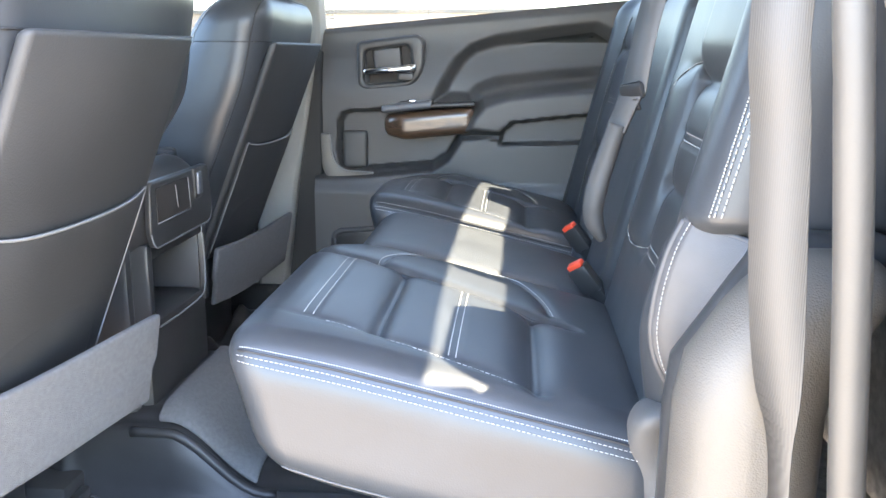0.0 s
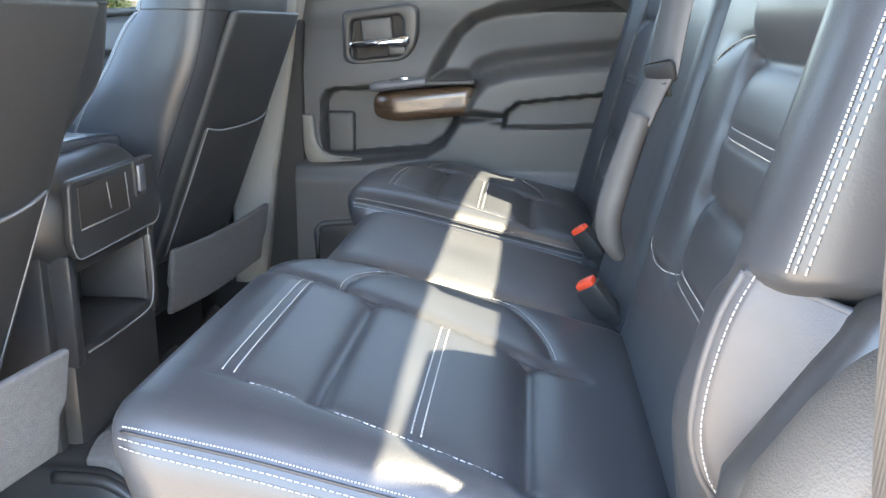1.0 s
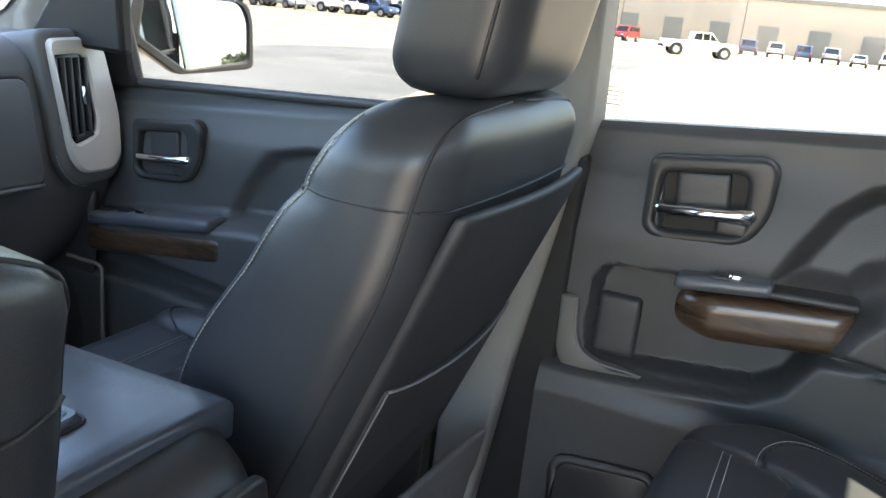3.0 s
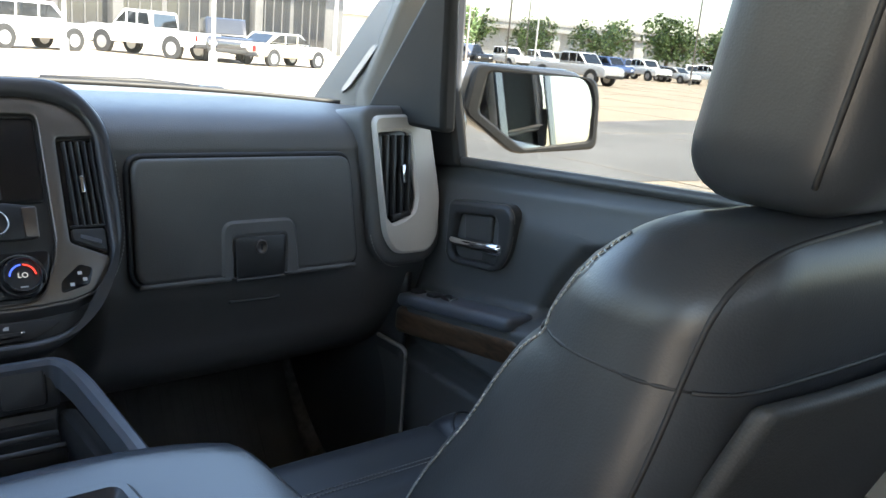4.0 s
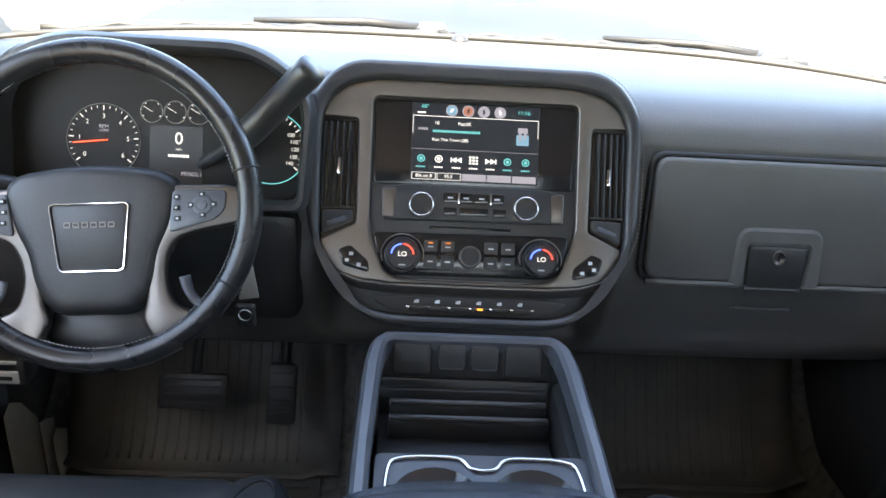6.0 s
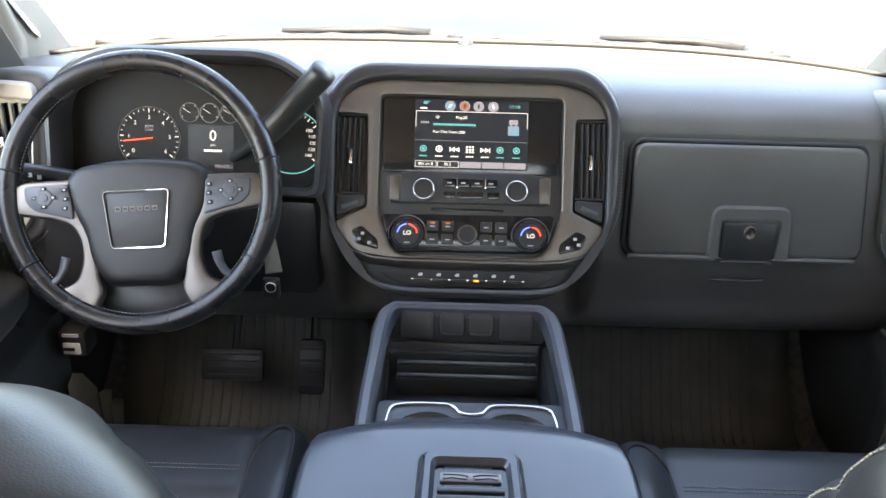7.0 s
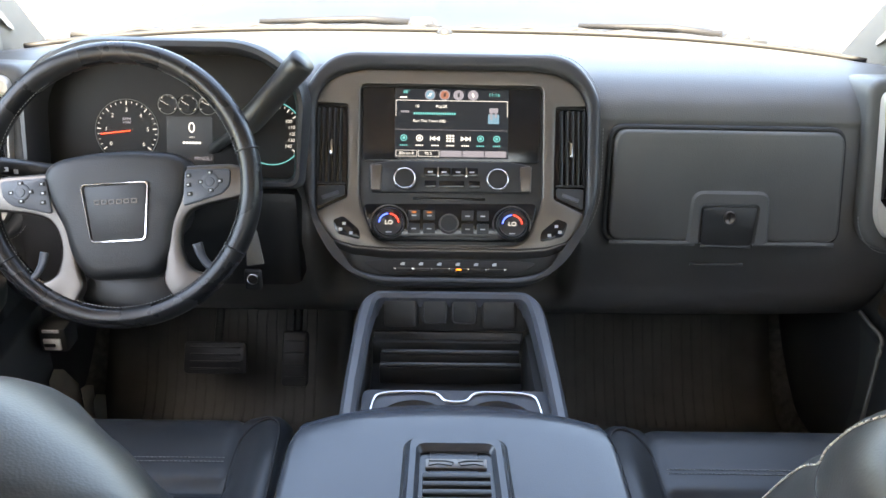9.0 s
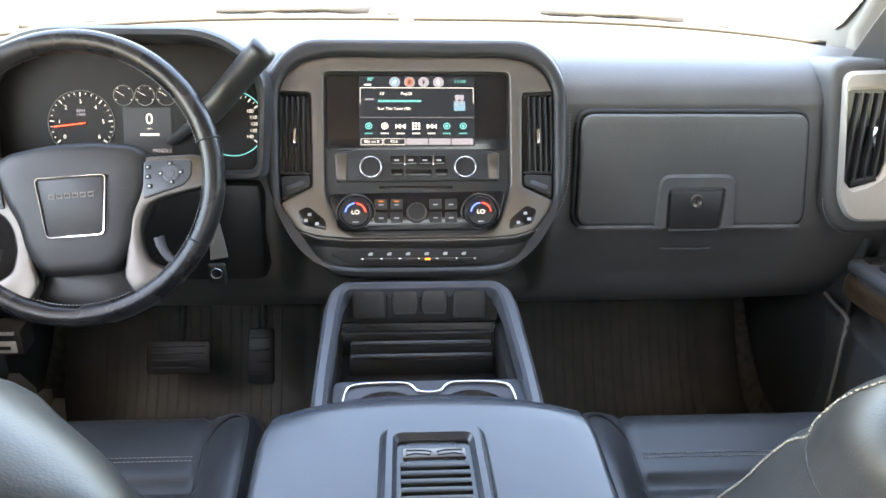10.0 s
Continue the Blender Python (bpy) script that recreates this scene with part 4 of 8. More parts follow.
slp = smooth_path([hung(-0.204, -0.468, 0.648), hung(-0.205, -0.458, 0.615), hung(-0.206, -0.447, 0.575), hung(-0.206, -0.441, 0.545), hung(-0.204, -0.443, 0.520), hung(-0.198, -0.455, 0.496)], 5)
under(belt, tube("sleeve", slp, list(np.interp(np.linspace(0, 1, 26), [0, 0.15, 0.5, 0.8, 1.0], [0.0115, 0.0130, 0.0145, 0.0130, 0.007])), SLEEVE, None, "soft grey sleeve over the belt", sides=14, squash=1.6, up=(1, 0, 0)))

# outboard belt beside the left backrest
belt2 = thing("rear_side_seat_belt", "grey seat belt running down beside the rear backrest", "seat belt", (-0.7, -0.68, 0.3))
ribbon("strap", smooth_path([hung(-0.745, -0.555, 1.12), hung(-0.775, -0.508, 0.90), hung(-0.7875, -0.4915, 0.769), hung(-0.7875, -0.4975, 0.689), hung(-0.7875, -0.5035, 0.603), hung(-0.7875, -0.5105, 0.526), hung(-0.7875, -0.5185, 0.446), hung(-0.7875, -0.535, 0.20)], 6), 0.036,
       [Vector((-0.015, -0.0252, 0)).lerp(Vector((-0.015, -0.001, 0)), float(sstep(23, 36, np.array(k)))) for k in range(43)], WEB, belt2)
under(belt2, box("anchor", (-0.010, -0.022, -0.035), (0.010, 0.022, 0.0), BLACK_PLASTIC, None, "black floor anchor", 0.005, m=Matrix.Translation(hung(-0.7875, -0.535, 0.215))))

# moulded lower quarter trim by the left opening, with a black inner liner
ob = Pad(0.024, 0.056, 0.315, 0.022, lambda p: np.stack([p[:, 0] - 0.662 + 0.016 * sstep(0.1, -0.3, p[:, 2]), p[:, 1] - 0.642 - 0.06 * sstep(0.19, 0.31, p[:, 2]), p[:, 2] + 0.335], 1), (3, 6, 14)).build("trim_quarter_liner", BLACK_PLASTIC, None)
tagged(ob, "black plastic liner behind the taupe quarter trim", "trim", kind="structure")
q = Pad(0.048, 0.055, 0.31, 0.046, lambda p: np.stack([p[:, 0] - 0.708 + 0.016 * sstep(0.1, -0.3, p[:, 2]), p[:, 1] - 0.640 - 0.05 * sstep(0.20, 0.31, p[:, 2]), p[:, 2] + 0.335], 1), (6, 6, 14))
ob = q.build("trim_quarter_left", QUARTER, None)
tagged(ob, "grained taupe plastic trim beside the rear seat", "trim", kind="structure")
ob = Pad(0.075, 0.075, 0.26, 0.07, lambda p: np.stack([p[:, 0] + 0.715, p[:, 1] - 0.69, p[:, 2] + 0.34], 1), (6, 6, 14)).build("trim_quarter_right", DOOR_PLASTIC, None)
tagged(ob, "grained charcoal plastic trim beside the rear seat", "trim", kind="structure")
# jamb of the left rear opening with its rubber seal
jamb = [(-0.822, -0.700), (-0.85, -0.700), (-0.865, -0.682), (-0.93, -0.682), (-0.93, -0.98), (-0.822, -0.98)]
zs = [-0.02, 0.5, 0.85, 1.36]
v = [(x + 0.10 * max(0, z - 0.7), y, z) for z in zs for x, y in jamb]
k = len(jamb)
f = [(i * k + j, i * k + (j + 1) % k, (i + 1) * k + (j + 1) % k, (i + 1) * k + j) for i in range(3) for j in range(k)]
ob = link_mesh("wall_left_jamb", v, f, BODY_PAINT, smooth=False)
bv = ob.modifiers.new("edge", "BEVEL")
bv.width, bv.segments = 0.012, 3
tagged(ob, "dark grey painted jamb of the open rear doorway", "door jamb", kind="structure")
ob = tube("trim_door_seal", smooth_path([(-0.80, -0.735, 0.02), (-0.808, -0.700, 0.30), (-0.812, -0.678, 0.499), (-0.812, -0.664, 0.665), (-0.812, -0.648, 0.813), (-0.795, -0.630, 1.00), (-0.74, -0.600, 1.28)], 8), 0.0115, SEAL, sides=12)
tagged(ob, "grey rubber seal round the open rear doorway", "seal", kind="structure")

# settle the bench and what belongs to it
for o in [o for o in scene.objects if o not in before_bench and o.parent is None]:
    dx = 0.058 if o.name.startswith("seat_belt_buckle") else 0.0
    o.matrix_basis = Matrix.Translation((dx, 0.125, -0.045)) @ o.matrix_basis


def tunnel_rise(X, Y):
    """Height of the rear tunnel over the flat floor: it climbs towards the console."""
    A = np.abs(X)
    return 0.045 * (1 - sstep(0.12, 0.22, A)) * sstep(-0.4, -0.1, Y) + 0.100 * (1 - sstep(0.165, 0.205, A)) * sstep(0.035, 0.185, Y)


def floor_liner():
    """One-piece rubber liner of the rear footwells, over the tunnel, with ribs, ducts under the seats and a raised lip."""
    xs, ys = np.linspace(-0.72, 0.735, 182), np.linspace(-0.34, 0.42, 153)
    X, Y = np.meshgrid(xs, ys, indexing="ij")
    A = np.abs(X)
    Z = 0.048 + tunnel_rise(X, Y)
    e = np.minimum(np.minimum(X + 0.72, 0.735 - X), np.minimum(Y + 0.34, 0.42 - Y))
    Z += 0.040 * (1 - sstep(0.0, 0.03, e))
    Z += 0.020 * (np.exp(-((A - 0.215) / 0.012) ** 2) + np.exp(-((A - 0.172) / 0.008) ** 2) * 0.7) * (1 - sstep(0.33, 0.37, Y))
    Z += 0.030 * np.exp(-((Y - 0.345) / 0.016) ** 2) * sstep(0.10, 0.2, A) + 0.022 * np.exp(-((Y - 0.225) / 0.012) ** 2) * sstep(0.22, 0.26, A)
    # humps over the heater ducts and the seat anchors at the pillars
    Z += 0.060 * np.exp(-((A - 0.66) / 0.07) ** 2 - ((Y - 0.30) / 0.07) ** 2) + 0.035 * np.exp(-((A - 0.42) / 0.05) ** 4 - ((Y - 0.37) / 0.06) ** 4)
    n, m = X.shape
    f = [(i * m + j, (i + 1) * m + j, (i + 1) * m + j + 1, i * m + j + 1) for i in range(n - 1) for j in range(m - 1)]
    liner = thing("rear_floor_liner", "black ribbed one-piece rubber liner on the rear floor", "floor liner", (0, 0.04, 0.03))
    ob = under(liner, link_mesh("tray", np.stack([X, Y, Z], -1).reshape(-1, 3), f, RUBBER))
    mod = ob.modifiers.new("thick", "SOLIDIFY")
    mod.thickness, mod.offset = 0.004, -1
    rib = box_bm(bmesh.new(), (-0.195, -0.005, -0.003), (0.195, 0.005, 0.009), 0.0025)
    first = under(liner, part("rib", rib, RUBBER, None))
    first.matrix_basis = Matrix.Translation((-0.445, -0.28, 0.048))
    for sx in (-1, 1):
        for k in range(20):
            if (sx, k) != (-1, 0):
                one = new("rib", first.data)
                one.matrix_basis = Matrix.Translation((sx * 0.445, -0.28 + k * 0.0235, 0.048))
                under(liner, one)
    mid = under(liner, part("rib", box_bm(bmesh.new(), (-0.125, -0.005, -0.003), (0.125, 0.005, 0.009), 0.0025), RUBBER, None))
    mid.matrix_basis = Matrix.Translation((0, -0.28, 0.091))
    for k in range(1, 13):
        one = new("rib", mid.data)
        one.matrix_basis = Matrix.Translation((0, -0.28 + k * 0.0235, 0.091))
        under(liner, one)
    # rolled beads up both sides of the tunnel's step
    for x in (-0.205, -0.170, 0.170, 0.205):
        ys_ = np.linspace(0.015, 0.24, 14)
        under(liner, tube("bead", [(x, y, 0.052 + float(tunnel_rise(np.array(x), np.array(y)))) for y in ys_], 0.0085, RUBBER, None, sides=10))
    return liner


floor_liner()
cp = Pad(0.142, 0.076, 0.006, 0.005, lambda p: np.stack([p[:, 0] - 0.018, p[:, 1] + 0.125, p[:, 2] + 0.057 + tunnel_rise(p[:, 0] - 0.018, p[:, 1] + 0.125)], 1), (22, 16, 1))
tagged(cp.build("carpet_patch", CARPET_FLAP, None), "worn grey carpet strip on the tunnel behind the console", "carpet")


# ---- front seats ----
def front_seat(name, cx, dy, s, label, deep=0.0):
    """s: +1 passenger, -1 driver; the inner side of the seat lies towards the console."""
    seat = thing(name, label, "car seat", (cx, 0.3 + dy, 0.05), group="front seats")
    hx, hy, hz = 0.215, 0.075, 0.265

    def fn(p):
        p = p.copy()
        u = (p[:, 2] + hz) / (2 * hz)
        front = sstep(0.0, 0.06, p[:, 1])
        e = np.abs(p[:, 0]) / hx
        wide = 1.00 - 0.07 * sstep(0.55, 1.0, u) - 0.12 * sstep(0.9, 1.05, u)
        p[:, 1] += front * (sstep(0.55, 0.92, e) * 0.030 - 0.012) * (1 - 0.5 * sstep(0.75, 1.0, u))
        p[:, 1] += front * sstep(0.55, 0.92, e) * (0.042 * np.exp(-((u - 0.44) / 0.24) ** 2) - 0.012 * sstep(0.7, 0.85, u))
        p[:, 1] += -0.012 * (1 - front) * (1 - e ** 2) * (1 - sstep(0.8, 1, u))
        p[:, 1] *= 1.0 - 0.15 * sstep(0.75, 1.05, u)
        p[:, 1] += front * groove(u, 0.82, 0.018, 0.006)
        z = 0.38 + u * 0.51
        y = p[:, 1] + 0.235 - 0.40 * (z - 0.38) + 0.09 * sstep(0.62, 0.9, u) * 0.2
        wide = wide + 0.05 * (1 - front)
        y = y - deep * (1 - sstep(-0.06, 0.05, p[:, 1]))
        inner = sstep(0.5, 0.95, -s * p[:, 0] / hx) * (1 - sstep(-0.03, 0.05, p[:, 1]))
        return np.stack([p[:, 0] * wide + cx - s * 1.4 * deep * inner * sstep(0.5, 0.7, u) * (1 - 0.5 * sstep(0.93, 1.0, u)), y + dy, z], 1)
    pad = Pad(hx, hy, hz, 0.052, fn, (30, 6, 40))
    under(seat, pad.build("backrest", LEATHER, None))
    inn, outw = -s * hx, s * hx
    zt = lambda u: -hz + 2 * hz * u
    # yoke seam round the shoulders
    for sx in (inn, outw):
        p = pad.on(line3((sx, -hy, zt(0.825)), (sx, hy, zt(0.825)), 16), -0.0010)
        under(seat, tube("shoulder_seam", p, 0.0015, SHADE_BLACK, None))
        p = pad.on(smooth_path([(sx * 0.10, -hy * 0.55, hz), (sx * 0.70, -hy * 0.72, zt(0.995)), (sx * 0.96, -hy * 0.80, zt(0.96)), (sx, -hy * 0.84, zt(0.825)), (sx, -hy * 0.80, zt(0.5)), (sx, -hy * 0.70, zt(0.05))], 10), -0.0008)
        under(seat, tube("side_piping", p, 0.0020, SHADE_BLACK, None))
        p = pad.on(smooth_path([(sx * 0.95, hy * 0.80, zt(0.99)), (sx, hy * 0.80, zt(0.92)), (sx, hy * 0.82, zt(0.825)), (sx, hy * 0.84, zt(0.6)), (sx, hy * 0.84, zt(0.1))], 14), 0.0012)
        if s < 0 and sx == inn:
            continue
        under(seat, stitches("front_stitching", p, THREAD, None, 0.0052, 0.0040, 0.0009))
        under(seat, stitches("front_stitching", p + np.array([-0.15 * sx * 0.02, -0.007, 0]), THREAD, None, 0.0052, 0.0040, 0.0009))
    p = pad.on(line3((-hx, hy, zt(0.82)), (hx, hy, zt(0.82)), 24), 0.0)
    under(seat, tube("shoulder_seam", p, 0.002, SHADE_BLACK, None))
    p = pad.on(line3((-hx, -hy, zt(0.825)), (hx, -hy, zt(0.825)), 24), 0.0008)
    under(seat, tube("shoulder_seam", p, 0.0015, SHADE_BLACK, None))
    # stiff back panel with its map pocket
    pan = Pad(0.185, 0.008, 0.213, 0.0075, lambda p: np.stack([p[:, 0] * (1 + 0.06 * (0.1 - p[:, 2])) + cx, p[:, 1] + dy - deep + 0.235 - 0.079 - 0.40 * (p[:, 2] + 0.208) - 0.012 * (1 - (p[:, 0] / 0.178) ** 2), p[:, 2] + 0.588], 1), (16, 2, 16))
    under(seat, pan.build("back_panel", SEAT_BACK, None))

    def pfn(p):
        x = p[:, 0]
        z = p[:, 2] + 0.492 + 0.012 * (p[:, 2] > 0) * (np.abs(x) / 0.17) ** 4 * (p[:, 2] / 0.11)
        y = p[:, 1] + dy - deep + 0.235 - 0.086 - 0.40 * (z - 0.38) - 0.016 * (1 - (x / 0.17) ** 2) * sstep(-0.1, 0.1, p[:, 2])
        return np.stack([x + cx, y, z], 1)
    pk = Pad(0.168, 0.006, 0.11, 0.0055, pfn, (16, 2, 12))
    under(seat, pk.build("map_pocket", SEAT_BACK, None, "black vinyl map pocket with a pale welt"))
    welt = pk.on(line3((-0.165, -0.006, 0.11), (0.165, -0.006, 0.11), 24), 0.001)
    under(seat, tube("pocket_welt", welt, 0.0018, WELT, None))
    side = pk.on(line3((-s * 0.166, -0.006, 0.108), (-s * 0.166, -0.006, -0.10), 16), 0.0008)
    under(seat, tube("pocket_welt", side, 0.0012, WELT, None))
    # grey carpet flap below
    fw, fy, fz, fs = (0.200, 0.100, 0.352, -0.13) if s > 0 else (0.225, 0.050, 0.384, -0.25)
    fl = Pad(fw, 0.006, 0.060, 0.0055, lambda p: np.stack([p[:, 0] * (1 - 0.06 * (p[:, 2] < 0)) + cx - (0.006 if s > 0 else 0.075), p[:, 1] + dy + fy + fs * p[:, 0] - 0.16 * (p[:, 2]) + 0.006 * np.sin(p[:, 0] * 9), p[:, 2] + fz - 0.008 * np.cos(p[:, 0] * 8)], 1), (18, 2, 8))
    under(seat, fl.build("carpet_flap", CARPET_FLAP, None, "grey carpet flap hanging from the seat back"))
    # cushion
    def cfn(p):
        p = p.copy()
        top = sstep(0.02, 0.07, p[:, 2])
        e = np.abs(p[:, 0]) / 0.235
        p[:, 2] += top * (0.03 * sstep(0.62, 0.9, e) - 0.008) * (1 - 0.6 * sstep(0.12, 0.24, p[:, 1]))
        p[:, 2] += top * (1 - sstep(0.62, 0.7, e)) * (groove(p[:, 1], 0.10, 0.010, 0.012) + groove(p[:, 1], -0.06, 0.01, 0.012))
        p[:, 2] += top * groove(e, 0.66, 0.02, 0.006)
        return np.stack([p[:, 0] + cx, p[:, 1] + 0.415 + dy, p[:, 2] + 0.352 + 0.06 * p[:, 1]], 1)
    cu = Pad(0.235, 0.255, 0.080, 0.05, cfn, (36, 40, 5))
    under(seat, cu.build("cushion", LEATHER, None))
    for y in (0.145, 0.152):
        under(seat, stitches("cushion_stitching", cu.on(line3((-0.145, y, 0.08), (0.145, y, 0.08), 30), 0.0008), THREAD, None, 0.0055, 0.004, 0.0006))
    for sx in (-1, 1):
        p = cu.on(smooth_path([(sx * 0.155, -0.2, 0.08), (sx * 0.155, 0.12, 0.08), (sx * 0.165, 0.19, 0.08), (sx * 0.20, 0.215, 0.08), (sx * 0.222, 0.16, 0.08), (sx * 0.228, -0.1, 0.08)], 10), 0.0008)
        under(seat, tube("bolster_seam", p, 0.0018, SHADE_BLACK, None))
        under(seat, stitches("bolster_stitching", p + np.array([0, 0, 0.001]), THREAD, None, 0.006, 0.004, 0.0005))
    under(seat, box("seat_base", (cx - 0.19, 0.22 + dy, 0.10), (cx + 0.19, 0.60 + dy, 0.285), BLACK_PLASTIC, None, "", 0.02))
    for x in (-0.17, 0.17):
        under(seat, box("seat_rail", (cx + x - 0.022, 0.12 + dy, 0.055), (cx + x + 0.022, 0.66 + dy, 0.115), BLACK_PLASTIC, None, "black steel seat rail", 0.006))
    # headrest on two posts
    def hfn(p):
        p = p.copy()
        u = p[:, 2] / 0.105
        p[:, 0] *= 1.0 + 0.04 * u
        p[:, 1] += 0.018 * (p[:, 0] / 0.14) ** 2 * (p[:, 1] > 0)
        return np.stack([p[:, 0] + cx + s * 0.012, p[:, 1] + dy + 0.035 - 0.02 * u, p[:, 2] + 0.994], 1)
    hr = Pad(0.135, 0.060, 0.105, 0.042, hfn, (14, 6, 12))
    under(seat, hr.build("headrest", LEATHER, None))
    for sx in (-1, 1):
        under(seat, tube("headrest_seam", hr.on(smooth_path([(sx * 0.142, -0.038, -0.09), (sx * 0.142, -0.038, 0.0), (sx * 0.142, -0.038, 0.09)], 8), 0.0002), 0.002, SHADE_BLACK, None))
        under(seat, tube("headrest_post", [(cx + s * 0.012 + sx * 0.06, dy + 0.045, 0.86), (cx + s * 0.012 + sx * 0.06, dy + 0.035, 0.925)], 0.007, CHROME, None, "chrome headrest post", sides=10))
        under(seat, tube("post_collar", [(cx + s * 0.012 + sx * 0.06, dy + 0.044, 0.868), (cx + s * 0.012 + sx * 0.06, dy + 0.043, 0.886)], 0.016, BLACK_PLASTIC, None, sides=12))
    return seat


seat_1 = front_seat("passenger_seat", 0.434, 0.125, 1, "black leather passenger seat with a map pocket and carpet flap")
seat_2 = front_seat("driver_seat", -0.440, 0.140, -1, "black leather driver's seat with a map pocket and grey carpet flap", 0.05)
for o in (seat_1, seat_2):
    o.matrix_basis = Matrix.Translation((0, 0, -0.045)) @ o.matrix_basis


# ---- dashboard ----
dash = thing("dashboard", "charcoal soft-touch dashboard with a central control stack", "dashboard", (0, 1.3, 0.4))
PROF = [(1.475, 0.770), (1.470, 0.800), (1.455, 0.806), (1.40, 0.811), (1.28, 0.812), (1.19, 0.809), (1.125, 0.799), (1.090, 0.779), (1.074, 0.755), (1.072, 0.738),
        (1.060, 0.680), (1.050, 0.600), (1.045, 0.550), (1.055, 0.515), (1.09, 0.44), (1.16, 0.36), (1.30, 0.30), (1.45, 0.28), (1.58, 0.28)]


def dash_body():
    prof = smooth_path([(0, *p) for p in PROF], 4)
    xs = np.linspace(-0.80, 0.80, 129)
    v = []
    for x in xs:
        e = (abs(x) / 0.80)
        for _, y, z in prof:
            fall = 0.24 * e ** 3 * sstep(1.15, 1.47, np.array(y)) * sstep(0.60, 0.74, np.array(z))
            y = y + 0.085 * (1 - sstep(0.185, 0.215, np.array(abs(x)))) * sstep(0.808, 0.795, np.array(z)) * sstep(0.40, 0.46, np.array(z)) * (y < 1.3)
            v.append((x, y - fall + 0.02 * e ** 6, z - 0.012 * e ** 5 * sstep(0.7, 0.80, np.array(z))))
    m = len(prof)
    f = [(i * m + j, (i + 1) * m + j, (i + 1) * m + j + 1, i * m + j + 1) for i in range(len(xs) - 1) for j in range(m - 1)]
    f += [tuple(range(m)), tuple((len(xs) - 1) * m + j for j in range(m))[::-1]]
    return under(dash, link_mesh("dash_pad", v, f, SOFT_DASH))


dash_body()
GM = Matrix(((0.91, 0, 0, 0.444), (0, 0.147, -0.989, 1.056), (0, 1.045, 0.139, 0.648), (0, 0, 0, 1)))   # glove box face: x, up, out
gb = rounded_poly([(-0.208, 0.087), (0.182, 0.087), (0.197, -0.080), (-0.207, -0.080)], 0.022, 5)
under(dash, plate("glove_box_lid", gb, 0.020, SOFT_DASH, None, "charcoal glove box lid", place=GM @ Matrix.Translation((0, 0, -0.004)), bevel=0.006, seg=3))
# black tube stands in for the shaded gap round the lid
under(dash, tube("glove_box_gap", [GM @ Vector((x * 1.015 - 0.003, y * 1.03, 0.006)) for x, y in gb], 0.0045, SHADE_BLACK, None, closed=True))
LATCH = rounded_poly([(-0.048, -0.026), (0.046, -0.026), (0.042, -0.084), (-0.046, -0.084)], 0.006, 4)
BROW = rounded_poly([(-0.070, 0.000), (0.068, 0.000), (0.074, -0.081), (-0.072, -0.081)], [0.022, 0.022, 0.004, 0.004], 4)
under(dash, plate("latch_surround", BROW, 0.006, SOFT_DASH, None, "raised brow round the latch", place=GM @ Matrix.Translation((0, 0, 0.0142)), bevel=0.0058, hole=LATCH))
under(dash, plate("glove_box_latch", LATCH, 0.006, BLACK_PLASTIC, None, "black latch with a key cylinder", place=GM @ Matrix.Translation((0, 0, 0.0158)), bevel=0.002))
v, f = lathe([(0.0, 0.0), (0.0105, 0.0), (0.0105, 0.003), (0.0085, 0.004), (0.0078, 0.002), (0, 0.002)], 24)
under(dash, link_mesh("key_cylinder", v, f, SPOKE, None, "steel key cylinder", place=GM @ Matrix.Translation((-0.002, -0.041, 0.0218))))
under(dash, box("key_slot", (-0.0012, -0.0045, 0), (0.0012, 0.0045, 0.0006), SHADE_BLACK, None, "", 0, place=GM @ Matrix.Translation((-0.002, -0.041, 0.0240))))
under(dash, tube("latch_lip", [GM @ Vector((x, -0.0865, 0.0205)) for x in np.linspace(-0.046, 0.041, 8)], 0.0028, DOOR_PLASTIC, None))
for x0, x1 in ((-0.205, -0.056), (0.047, 0.188)):
    under(dash, tube("lid_edge", [GM @ Vector((x, -0.083, 0.0165)) for x in np.linspace(x0, x1, 8)], 0.0042, SOFT_DASH, None, sides=8))
under(dash, tube("lower_lip", smooth_path([GM @ Vector((x, -0.119 + 12 * (x + 0.01) ** 4 * 20, 0.010)) for x in np.linspace(-0.057, 0.036, 7)], 3), 0.0026, DOOR_PLASTIC, None))

under(dash, tube("windscreen_gasket", [(x, 1.432 - 0.235 * (abs(x) / 0.80) ** 3, 0.813 - 0.012 * (abs(x) / 0.8) ** 5) for x in np.linspace(-0.72, 0.72, 41)], 0.006, SHADE_BLACK, None, "black rubber gasket along the windscreen"))

# light sensor on the dash top
v, f = lathe([(0.016, 0), (0.015, 0.005), (0.010, 0.011), (0.004, 0.014), (0, 0.0145)], 18)
under(dash, link_mesh("light_sensor", v, f, BLACK_PLASTIC, None, place=Matrix.Translation((-0.005, 1.415, 0.808))))

